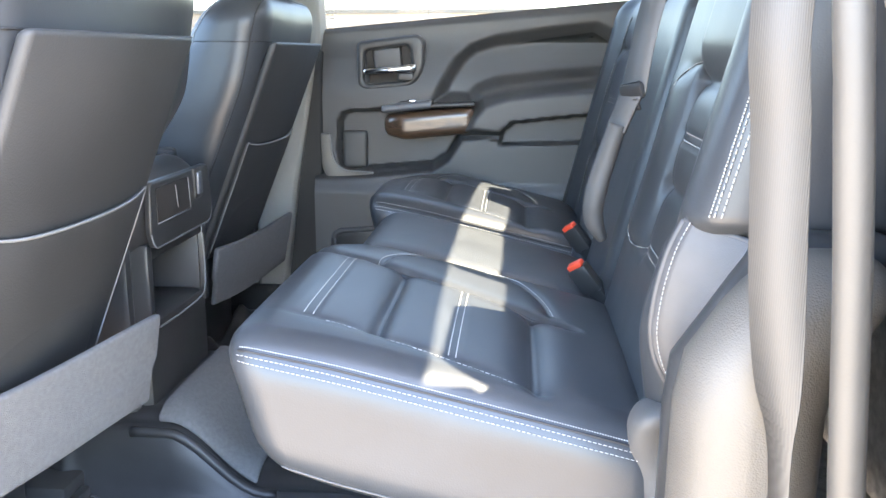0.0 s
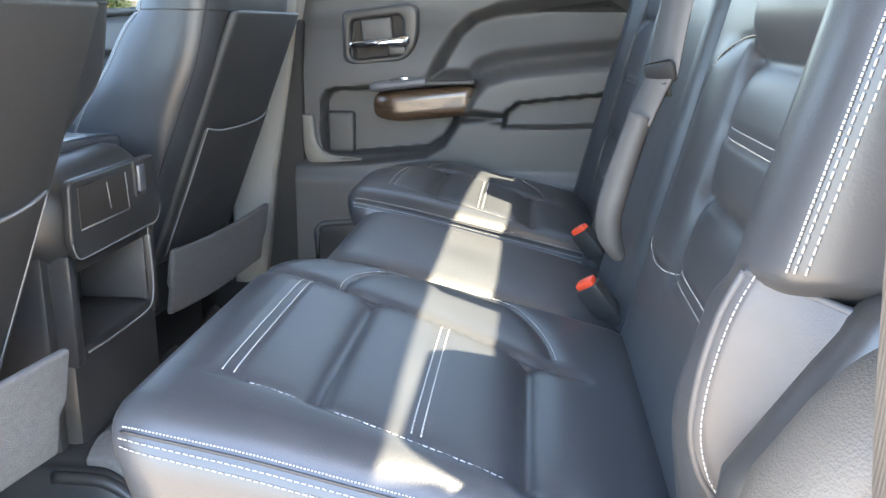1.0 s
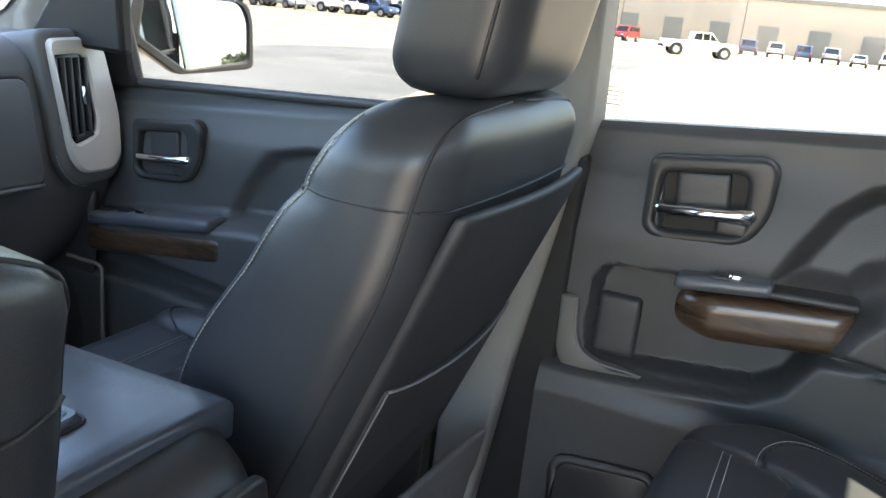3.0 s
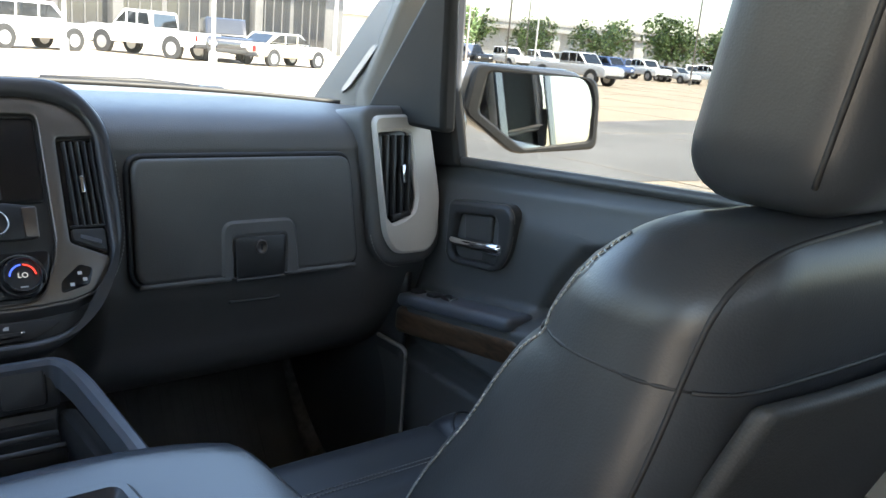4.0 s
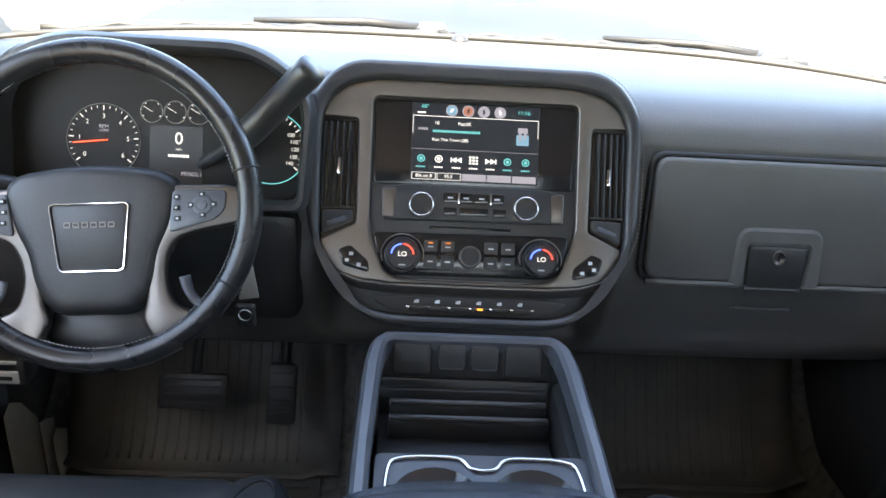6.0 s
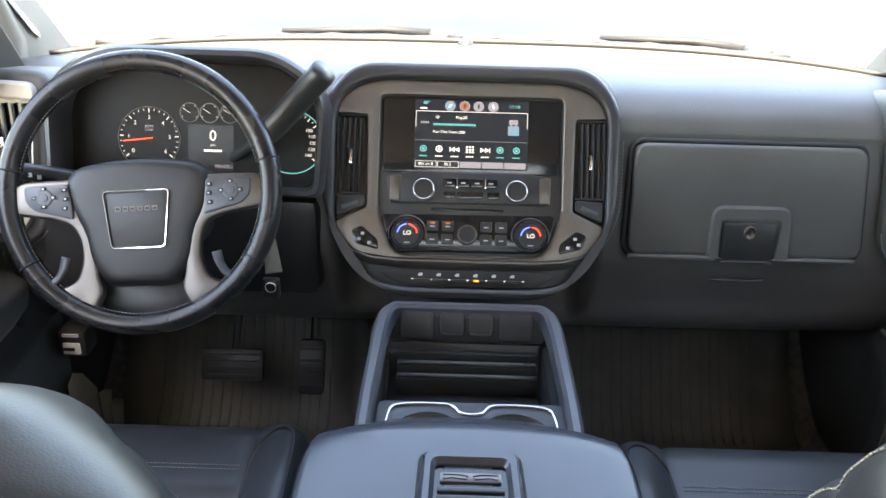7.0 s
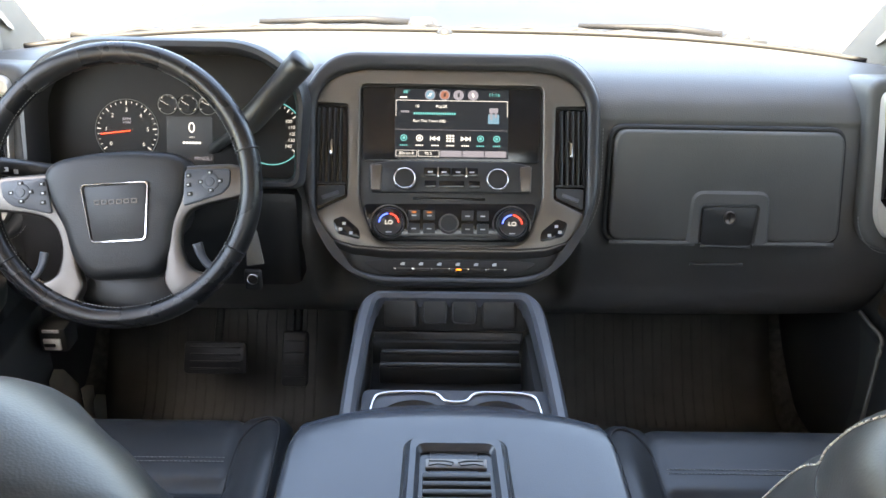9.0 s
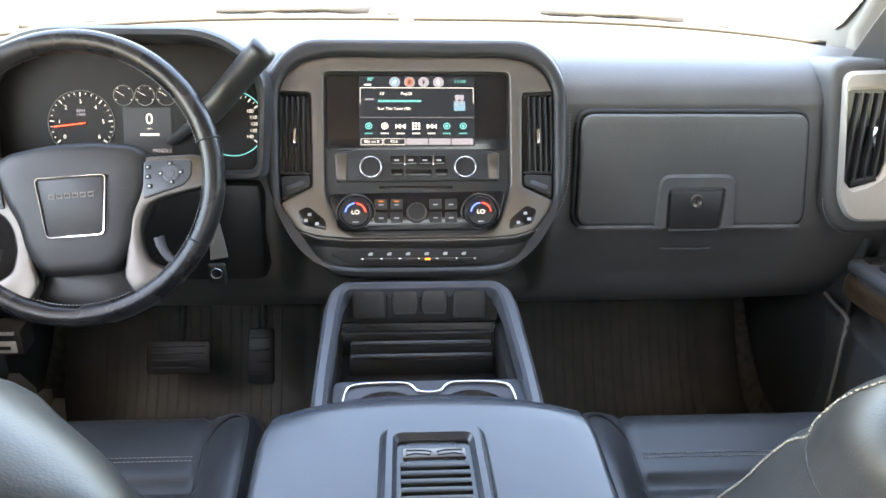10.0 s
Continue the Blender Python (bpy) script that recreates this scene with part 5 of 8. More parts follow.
# outer vents
for s in (1, -1):
    vm = Matrix.Translation((s * 0.732, 1.062, 0.686)) @ pose(0, 0, 0, 90 - 10, 0, 0)
    o = rounded_poly([(-s * 0.078, 0.118), (s * 0.002, 0.121), (s * 0.042, 0.104), (s * 0.060, -0.02), (s * 0.052, -0.092), (s * 0.030, -0.116), (-s * 0.040, -0.116), (-s * 0.062, -0.082)], 0.018, 5)
    i_ = rounded_poly([(-s * 0.071, 0.090), (-s * 0.020, 0.093), (-s * 0.006, 0.090), (s * 0.006, -0.02), (s * 0.000, -0.044), (-s * 0.020, -0.056), (-s * 0.046, -0.064), (-s * 0.058, -0.05)], 0.006, 5)
    back = rounded_poly([(-s * 0.096, 0.135), (s * 0.046, 0.137), (s * 0.072, -0.10), (s * 0.04, -0.136), (-s * 0.050, -0.136), (-s * 0.080, -0.10)], 0.028, 5)
    under(dash, plate("vent_pod", back, 0.10, SOFT_DASH, None, place=vm @ Matrix.Translation((0, 0, -0.085)), bevel=0.012, seg=3))
    under(dash, plate("vent_frame", o, 0.016, VENT_SILVER, None, "satin aluminium vent frame", place=vm @ Matrix.Translation((0, 0, 0.012)), bevel=0.005, hole=i_))
    under(dash, plate("vent_well", i_, 0.004, GLOSS_BLACK, None, place=vm @ Matrix.Translation((0, 0, 0.0145)), bevel=0))
    for k in range(4):
        x = -s * (0.058 - k * 0.0155)
        under(dash, box("vent_slat", (-0.0022, -0.052, 0), (0.0022, 0.082, 0.012), BLACK_PLASTIC, None, "", 0.001, place=vm @ Matrix.Translation((x, 0.004, 0.015)) @ pose(0, 0, 0, 0, 18, -s * 3)))
    under(dash, box("vent_tab", (-0.004, -0.016, 0), (0.004, 0.016, 0.006), CHROME, None, "bright vent slider", 0.002, place=vm @ Matrix.Translation((-s * 0.024, 0.020, 0.028))))
    under(dash, box("vent_thumbwheel", (-0.020, -0.005, 0), (0.020, 0.005, 0.008), BLACK_PLASTIC, None, "", 0.002, place=vm @ Matrix.Translation((-s * 0.026, -0.050, 0.018)) @ pose(0, 0, 0, 0, 0, s * 12)))
    under(dash, stitches("pod_stitching", [vm @ Vector((x * 1.02, y * 1.02, 0.0125)) for x, y in back[len(back) * 4 // 6:]], THREAD, None, 0.006, 0.004, 0.0005))

# ---- centre stack: local x across, y up its slope, z out of it ----
SM = Matrix(((0.895, 0, 0, 0.004), (0, 0.482 * 0.868, -0.876 * 0.9, 1.0), (0, 0.876 * 0.868, 0.482 * 0.9, 0.60), (0, 0, 0, 1)))


def at(x, y, z=0.0):
    return SM @ Matrix.Translation((x, y, z))


def stack_path(pts, z):
    return [SM @ Vector((x, y, z)) for x, y in pts]


stack = thing("centre_stack", "black control stack with a lit touch screen and aluminium frame", "control panel", (0, 1.0, 0.5))
OUT = rounded_poly([(-0.205, 0.305), (0.205, 0.305), (0.257, 0.235), (0.250, 0.03), (0.165, -0.092), (0.12, -0.108), (-0.12, -0.108), (-0.165, -0.092), (-0.250, 0.03), (-0.257, 0.235)],
                   [0.05, 0.05, 0.06, 0.05, 0.03, 0.03, 0.03, 0.03, 0.05, 0.06], 6)
SIL = [(0.150, 0.276), (0.194, 0.265), (0.221, 0.243), (0.232, 0.213)]
LOWER = [(0.229, 0.020), (0.216, -0.012), (0.191, -0.054), (0.155, -0.083), (0.115, -0.0905)]
IN = rounded_poly(mirrored(SIL + LOWER), [0.03] * 18, 4)
SILVER_LOW = [(0.229, 0.020), (0.218, -0.008), (0.198, -0.029), (0.165, -0.039), (0.118, -0.0425)]
under(stack, sheet("hood_rim", OUT, [IN], 0.125, HOOD_VINYL, None, "soft black hood round the stack", place=at(0, 0, -0.10), bevel=0.009, seg=3))
under(stack, plate("face_panel", IN, 0.10, BLACK_PLASTIC, None, place=at(0, 0, -0.094), bevel=0.002))
hood_line = [(x * 1.03, (y - 0.1) * 1.03 + 0.1) for x, y in OUT]
under(stack, stitches("hood_stitching", [p for p in stack_path(hood_line[len(hood_line) // 10:len(hood_line) * 4 // 10], 0.003)], THREAD, None, 0.006, 0.004, 0.0005))
# aluminium frame: an arch that runs down between screen and vents and spreads below them
FO = rounded_poly(mirrored(SIL + [(0.178, 0.211), (0.175, 0.047)] + SILVER_LOW), [0.03, 0.02, 0.02, 0.004, 0.006, 0.006, 0.006, 0.02, 0.03, 0.03, 0.03] + [0.03, 0.03, 0.03, 0.02, 0.006, 0.006, 0.006, 0.004, 0.02, 0.02, 0.03], 4)
FI = rounded_poly(mirrored([(0.157, 0.248), (0.156, 0.036), (0.132, -0.024), (0.112, -0.036)]), [0.012, 0.02, 0.02, 0.02, 0.02, 0.02, 0.02, 0.012], 6)
under(stack, sheet("aluminium_frame", FO, [FI], 0.012, SILVER, None, "satin aluminium frame", place=at(0, 0, 0.004), bevel=0.003, seg=3))
# the frame's foot turns under, towards the toggles
foot_in = [(0.2165, -0.010), (0.198, -0.029), (0.165, -0.039), (0.118, -0.0425), (0.04, -0.0432)]
foot_out = [(0.2175, -0.014), (0.197, -0.041), (0.166, -0.056), (0.118, -0.061), (0.04, -0.0615)]
upper = foot_in + [(-x, y) for x, y in foot_in[::-1]]
lower = foot_out + [(-x, y) for x, y in foot_out[::-1]]
rows = [[(a + (c - a) * w, b + (d - b) * w, 0.0150 - 0.013 * w ** 1.3) for (a, b), (c, d) in zip(upper, lower)] for w in (0, 0.2, 0.5, 0.8, 1.0)]
n_ = len(upper)
ob = link_mesh("frame_foot", [p for r in rows for p in r], [(i * n_ + k, i * n_ + k + 1, (i + 1) * n_ + k + 1, (i + 1) * n_ + k) for i in range(4) for k in range(n_ - 1)], SILVER, None, "satin aluminium foot of the frame", place=at(0, 0, 0))
mod = ob.modifiers.new("thick", "SOLIDIFY")
mod.thickness, mod.offset = 0.002, 0
under(stack, ob)
low_edge = [p for p in FI if p[1] < 0.05]
under(stack, tube("frame_edge", stack_path(low_edge, 0.0162), 0.0011, SPOKE, None, "bright inner edge of the frame"))
under(stack, plate("screen_bezel", rounded_poly([(-0.154, 0.245), (0.154, 0.245), (0.152, 0.112), (-0.152, 0.112)], 0.008), 0.004, GLOSS_BLACK, None, "gloss black screen surround", place=at(0, 0, 0.004)))
# touch screen
under(stack, plate("touch_screen", rounded_poly([(-0.098, 0.243), (0.098, 0.243), (0.097, 0.119), (-0.097, 0.119)], 0.002), 0.0022, glow("screen_dark_glow", (0.02, 0.03, 0.05), 0.12), None, "lit touch screen showing a radio station", place=at(0, 0, 0.0072), bevel=0))
G_WHITE, G_CYAN, G_BLUE, G_RED, G_GREY, G_DARK = glow("screen_white", (0.75, 0.80, 0.85), 0.62), glow("screen_cyan", (0.10, 0.50, 0.55), 0.55), glow("screen_blue", (0.14, 0.30, 0.45), 0.5), glow("screen_red", (0.34, 0.15, 0.11), 0.5), glow("screen_grey", (0.27, 0.28, 0.36), 0.5), glow("screen_shadow", (0.02, 0.025, 0.03), 0.3)


def px(x, y):
    """Screen spot from fractions across and down."""
    return -0.096 + 0.192 * x, 0.242 - 0.122 * y


def sbar(x0, y0, x1, y1, mat, z=0.0098, name="screen_mark", r=0.001):
    (a, b), (c, d) = px(x0, y0), px(x1, y1)
    return under(stack, plate(name, rounded_poly([(a, b), (c, b), (c, d), (a, d)], r), 0.0004, mat, None, place=at(0, 0, z), bevel=0))


def stext(x, y, words, size, mat, z=0.0099):
    u, v_ = px(x, y)
    return under(stack, text_part("screen_text", words, size, mat, None, at(u, v_, z)))


for k, (x, mt) in enumerate(((0.305, G_BLUE), (0.435, G_RED), (0.56, G_GREY), (0.69, G_WHITE))):
    u, v_ = px(x, 0.085)
    vv, ff = lathe([(0.0092, 0), (0.0092, 0.0004)], 24)
    under(stack, link_mesh("screen_icon", vv, ff, G_GREY, None, place=at(u, v_, 0.0096), smooth=False))
    vv, ff = lathe([(0.0076, 0), (0.0076, 0.0004)], 24)
    under(stack, link_mesh("screen_icon_face", vv, ff, (G_BLUE, G_RED, G_GREY, G_GREY)[k], None, place=at(u, v_, 0.0099), smooth=False))
    for q_ in range(3):
        under(stack, box("screen_icon_glyph", (-0.0042 + 0.0012 * q_, -0.0008, 0), (0.0042 - 0.0012 * q_, 0.0008, 0.0003), (G_WHITE, G_DARK, G_DARK, G_WHITE)[k], None, "", 0, place=at(u, v_, 0.0103) @ pose(0, 0, 0, 0, 0, 35 + 52 * q_ + 20 * k)))
stext(0.095, 0.045, "88°", 0.0085, G_CYAN)
stext(0.88, 0.075, "11:16", 0.009, G_CYAN)
sbar(0.035, 0.115, 0.10, 0.135, G_WHITE)
for bx in ((0.0, 0.165, 1.0, 0.172), (0.0, 0.165, 0.004, 0.40), (0.996, 0.165, 1.0, 0.40)):
    sbar(*bx, G_WHITE, r=0)
sbar(0.0, 0.596, 1.0, 0.600, G_GREY, r=0)
stext(0.19, 0.255, "10", 0.0075, G_WHITE)
stext(0.41, 0.255, "Pop2K", 0.0075, G_WHITE)
stext(0.30, 0.47, "Run This Town (08)", 0.0068, G_WHITE)
for x0, x1, yy, mt in ((0.16, 0.54, 0.36, G_CYAN), (0.045, 0.13, 0.335, G_GREY)):
    n = int((x1 - x0) / 0.02)
    for k in range(n):
        sbar(x0 + k * 0.02, yy - 0.016, x0 + k * 0.02 + 0.014, yy + 0.016, mt, r=0)
sbar(0.825, 0.36, 0.925, 0.50, G_BLUE)
sbar(0.835, 0.27, 0.915, 0.34, G_GREY, 0.0102)
sbar(0.845, 0.33, 0.865, 0.44, G_GREY, 0.0102)
sbar(0.885, 0.33, 0.905, 0.41, G_GREY, 0.0102)
for k, x in enumerate((0.075, 0.215, 0.355, 0.49, 0.625, 0.76, 0.905)):
    mt = G_CYAN if k in (0, 5, 6) else G_WHITE
    if k in (2, 4):
        d = 1 if k == 4 else -1
        for q_ in (-0.5, 0.5):
            u, v_ = px(x, 0.725)
            u += q_ * 0.008
            bm = bmesh.new()
            vs = [bm.verts.new(c) for c in ((-d * 0.004, 0.0045, 0), (-d * 0.004, -0.0045, 0), (d * 0.004, 0, 0))]
            bm.faces.new(vs if d > 0 else vs[::-1])
            under(stack, part("screen_icon", bm, mt, None, place=at(u, v_, 0.0101), smooth=False))
        sbar(x + d * 0.042 - 0.004, 0.69, x + d * 0.042 + 0.004, 0.76, mt)
    elif k == 3:
        for a in range(3):
            for b_ in range(3):
                sbar(x - 0.035 + a * 0.026, 0.67 + b_ * 0.038, x - 0.035 + a * 0.026 + 0.019, 0.67 + b_ * 0.038 + 0.026, mt)
    else:
        u, v_ = px(x, 0.72)
        vv, ff = tube_data([(0.0052 * math.cos(a), 0.0052 * math.sin(a), 0) for a in np.linspace(0, 2 * math.pi, 15)[:-1]], 0.0008, 4, True)
        under(stack, link_mesh("screen_icon", vv, ff, mt, None, place=at(u, v_, 0.0100)))
        sbar(x - 0.012, 0.70, x + 0.012, 0.74, mt)
    for q_ in range(4):
        sbar(x - 0.034 + 0.018 * q_, 0.817, x - 0.022 + 0.018 * q_, 0.836, mt, r=0)
for k in range(5):
    x0 = 0.005 + k * 0.199
    sbar(x0, 0.90, x0 + 0.19, 0.99, G_GREY if k > 1 else G_WHITE)
    if k < 2:
        sbar(x0 + 0.004, 0.905, x0 + 0.186, 0.985, BLACK_PLASTIC, 0.0101)
stext(0.10, 0.945, "80s on 8", 0.0072, G_WHITE, 0.0107)
stext(0.295, 0.945, "95.5", 0.0072, G_WHITE, 0.0107)


def knob(name, x, y, r, label, ring=CHROME, high=0.018):
    vv, ff = lathe([(r * 1.12, 0), (r * 1.12, 0.004), (r * 1.02, 0.006), (r, 0.006), (r * 0.96, high), (r * 0.88, high + 0.001), (r * 0.84, high - 0.001), (0, high - 0.0015)], 36)
    k = under(stack, link_mesh(name, vv, ff, BLACK_PLASTIC, None, label, place=at(x, y, 0.008), flat_angle=40))
    vv, ff = tube_data([(r * 0.92 * math.cos(a), r * 0.92 * math.sin(a), high + 0.0006) for a in np.linspace(0, 2 * math.pi, 41)[:-1]], 0.0014, 6, True)
    under(stack, link_mesh("knob_ring", vv, ff, ring, None, place=at(x, y, 0.008)))
    return k


# radio strip
rad = rounded_poly([(-0.140, 0.106), (-0.10, 0.113), (0.10, 0.113), (0.138, 0.106), (0.135, 0.058), (-0.136, 0.056)], 0.006, 5)
under(stack, plate("radio_panel", rad, 0.010, BLACK_PLASTIC, None, "black radio panel", place=at(0, 0, 0.004), bevel=0.003))
for s in (-1, 1):
    under(stack, plate("radio_end_cap", rounded_poly([(-0.010, 0.022), (0.010, 0.024), (0.009, -0.023), (-0.009, -0.022)], 0.003), 0.012, SPOKE, None, "satin aluminium end cap", place=at(s * 0.1275, 0.082, 0.004)))
knob("volume_knob", -0.0785, 0.080, 0.0190, "black volume knob with a chrome ring", CHROME)
knob("tune_knob", 0.0790, 0.080, 0.0190, "black tuning knob with a chrome ring", CHROME)
for k in range(4):
    x0 = -0.046 + k * 0.0235
    under(stack, plate("radio_button", rounded_poly([(-0.0108, 0.0075), (0.0108, 0.0075), (0.0108, -0.0075), (-0.0108, -0.0075)], 0.002), 0.004, GLOSS_BLACK, None, place=at(x0 + 0.0108, 0.093, 0.0135), bevel=0.001))
    under(stack, box("button_mark", (-0.004, -0.0012, 0), (0.004, 0.0012, 0.0003), LABEL_INK, None, "", 0, place=at(x0 + 0.0108, 0.093, 0.0176)))
for x in (-0.022, 0.026):
    under(stack, box("button_edge", (-0.0012, -0.009, 0), (0.0012, 0.009, 0.0045), CHROME, None, "bright button edge", 0.0004, place=at(x, 0.093, 0.0135)))
for x, w in ((-0.035, 0.010), (0.001, 0.022), (0.040, 0.010)):
    under(stack, plate("radio_button", rounded_poly([(-w, 0.006), (w, 0.006), (w, -0.006), (-w, -0.006)], 0.002), 0.003, GLOSS_BLACK, None, place=at(x, 0.072, 0.0135), bevel=0.001))
under(stack, box("disc_slot", (-0.062, -0.0025, 0), (0.062, 0.0025, 0.002), GLOSS_BLACK, None, "black disc slot", 0.0008, place=at(-0.003, 0.047, 0.0045)))
# climate strip
cl = rounded_poly([(-0.150, 0.036), (0.148, 0.040), (0.140, -0.005), (0.122, -0.028), (-0.124, -0.030), (-0.142, -0.008)], 0.012, 5)
under(stack, plate("climate_panel", cl, 0.009, GLOSS_BLACK, None, "gloss black climate panel", place=at(0, 0, 0.004), bevel=0.003))
for x in (-0.104, 0.104):
    knob("temperature_knob", x, 0.003, 0.026, "black temperature dial with a lit red and blue arc", GLOSS_BLACK, 0.020)
    for a0, a1, mt in ((95, 175, glow("dial_blue", (0.05, 0.12, 1.0), 1.6)), (5, 85, glow("dial_red", (1.0, 0.06, 0.04), 1.2))):
        vv, ff = tube_data([(0.0165 * math.cos(radians(a)), 0.0165 * math.sin(radians(a)), 0) for a in np.linspace(a0, a1, 12)], 0.0011, 6)
        under(stack, link_mesh("dial_arc", vv, ff, mt, None, place=at(x, 0.001, 0.0275)))
    under(stack, tube("dial_brow", [at(x, 0.002, 0.016) @ Vector((0.0315 * math.cos(radians(a)), 0.0315 * math.sin(radians(a)), 0)) for a in np.linspace(-20, 200, 24)], 0.0013, SPOKE, None, "thin satin arc over the dial"))
    under(stack, text_part("dial_text", "LO", 0.0105, G_WHITE, None, at(x, 0.002, 0.0272)))
    under(stack, box("button_mark", (-0.005, -0.001, 0), (0.005, 0.001, 0.0003), LABEL_INK, None, "", 0, place=at(x, -0.0145, 0.0268)))
knob("fan_knob", -0.003, 0.002, 0.0165, "black fan knob with a satin ring", SPOKE)
for x in (-0.062, -0.036, 0.029, 0.055):
    for y in (0.017, -0.006):
        under(stack, plate("climate_button", rounded_poly([(-0.010, 0.009), (0.010, 0.009), (0.010, -0.009), (-0.010, -0.009)], 0.002), 0.003, BLACK_PLASTIC, None, place=at(x, y, 0.0125), bevel=0.001))
        under(stack, box("button_mark", (-0.004, -0.001, 0), (0.004, 0.001, 0.0003), LABEL_INK, None, "", 0, place=at(x, y - 0.001, 0.0156)))
        if y > 0 and x < 0:
            under(stack, box("button_lamp", (-0.004, -0.001, 0), (0.004, 0.001, 0.0004), glow("amber_lamp", (1.0, 0.28, 0.04), 0.35), None, "", 0, place=at(x, y + 0.005, 0.0156)))
# seat heater rockers in the frame's lower corners
for s in (-1, 1):
    o = rounded_poly([(-s * 0.022, -0.022), (s * 0.018, -0.012), (s * 0.026, 0.012), (s * 0.008, 0.020), (-s * 0.020, -0.004)], 0.006, 4)
    under(stack, plate("seat_heater_panel", o, 0.004, GLOSS_BLACK, None, place=at(s * 0.174, -0.006, 0.0135), bevel=0.0015))
    for dx, dy in ((-0.006, -0.010), (0.006, 0.006), (0.012, -0.004)):
        under(stack, box("button_mark", (-0.003, -0.0025, 0), (0.003, 0.0025, 0.0004), LABEL_INK, None, "", 0, place=at(s * 0.174 + s * dx, -0.006 + dy, 0.0172)))
# centre vents of the stack, each in the notch of the frame
for s in (-1, 1):
    o = rounded_poly([(s * 0.180, 0.209), (s * 0.230, 0.209), (s * 0.227, 0.025), (s * 0.177, 0.048)], 0.005, 4)
    under(stack, plate("vent_well", o, 0.002, GLOSS_BLACK, None, place=at(0, 0, 0.0062), bevel=0))
    for k in range(5):
        x = s * (0.187 + 0.0095 * k)
        under(stack, box("vent_slat", (-0.0011, -0.062, 0), (0.0011, 0.072, 0.008), BLACK_PLASTIC, None, "", 0.0005, place=at(x, 0.133, 0.0075) @ pose(0, 0, 0, 0, s * 22, 0)))
    under(stack, box("vent_bar", (-0.024, -0.0016, 0), (0.024, 0.0016, 0.005), BLACK_PLASTIC, None, "", 0.0005, place=at(s * 0.204, 0.072, 0.008)))
    under(stack, box("vent_tab", (-0.0026, -0.013, 0), (0.0026, 0.013, 0.005), CHROME, None, "bright vent slider", 0.001, place=at(s * 0.204, 0.135, 0.0150)))
    foot = rounded_poly([(s * 0.180, 0.068), (s * 0.227, 0.066), (s * 0.226, 0.030), (s * 0.180, 0.051)], 0.004, 3)
    under(stack, plate("vent_foot", foot, 0.006, SATIN_BLACK, None, place=at(0, 0, 0.0084), bevel=0.002))
    under(stack, box("vent_thumbwheel", (-0.015, -0.0035, 0), (0.015, 0.0035, 0.004), RAIL, None, "grey ribbed thumbwheel", 0.0015, place=at(s * 0.204, 0.050, 0.0135) @ pose(0, 0, 0, 0, 0, -s * 20)))
# toggle row
under(stack, plate("toggle_panel", rounded_poly([(-0.118, -0.062), (0.118, -0.062), (0.150, -0.066), (0.110, -0.088), (-0.110, -0.088), (-0.150, -0.066)], 0.012), 0.011, CLUSTER_BLACK, None, place=at(0, 0, 0.0065), bevel=0.001))
for k in range(6):
    x = -0.0775 + k * 0.031
    under(stack, box("toggle", (-0.0145, -0.004, 0), (0.0145, 0.003, 0.008), CLUSTER_BLACK, None, "", 0.0018, place=at(x, -0.0790, 0.0165)))
    under(stack, box("toggle_edge", (-0.012, -0.0004, 0), (0.012, 0.0004, 0.0008), SPOKE, None, "bright toggle edge", 0.0002, place=at(x, -0.0768, 0.0240)))
    under(stack, box("button_mark", (-0.0040, -0.0022, 0), (0.0030, 0.0012, 0.0003), LABEL_INK, None, "", 0, place=at(x - 0.002, -0.0690, 0.0178)))
    under(stack, box("button_mark", (-0.0020, 0.0012, 0), (0.0036, 0.0028, 0.0003), LABEL_INK, None, "", 0, place=at(x - 0.002, -0.0690, 0.0178)))
under(stack, box("toggle_lamp", (-0.0042, -0.0014, 0), (0.0042, 0.0014, 0.0012), glow("toggle_amber", (1.0, 0.25, 0.03), 1.4), None, "amber lit toggle lamp", 0.0004, place=at(0.0145, -0.0782, 0.0240)))
for k in range(7):
    under(stack, box("toggle_tip", (-0.0026, -0.0014, 0), (0.0026, 0.0014, 0.0015), CHROME, None, "bright toggle stop", 0.0005, place=at(-0.093 + k * 0.031, -0.0772, 0.0240)))

# ---- console between the seats ----
CON_X = 0.006
con = thing("centre_console", "black centre console with cup holders and a padded armrest", "centre console", (0, 0.5, 0.1))
body = Pad(0.118, 0.285, 0.20, 0.03, lambda p: np.stack([p[:, 0], p[:, 1] + 0.625, p[:, 2] + 0.205], 1), (6, 12, 6))
under(con, body.build("console_body", BLACK_PLASTIC, None))
for s in (-1, 1):
    under(con, box("side_panel", (min(s * 0.118, s * 0.142), 0.24, 0.04), (max(s * 0.118, s * 0.142), 0.93, 0.455), BLACK_PLASTIC, None, "", 0.01))
ro = rounded_poly(mirrored([(0.115, 0.428), (0.131, 0.407), (0.1375, 0.365), (0.141, 0.22), (0.143, 0.0)]), [0.02, 0.02, 0.03, 0, 0, 0, 0, 0.03, 0.02, 0.02], 4)
ri = rounded_poly(mirrored([(0.106, 0.413), (0.112, 0.402), (0.117, 0.360), (0.1225, 0.22), (0.124, 0.004)]), [0.01, 0.02, 0.03, 0, 0, 0, 0, 0.03, 0.02, 0.01], 4)
under(con, plate("side_rail", ro, 0.034, RAIL, None, "slate grey rail round the console", place=Matrix.Translation((CON_X, 0.515, 0.447)) @ pose(0, 0, 0, 5.5, 0, 0), bevel=0.005, hole=ri, seg=2))
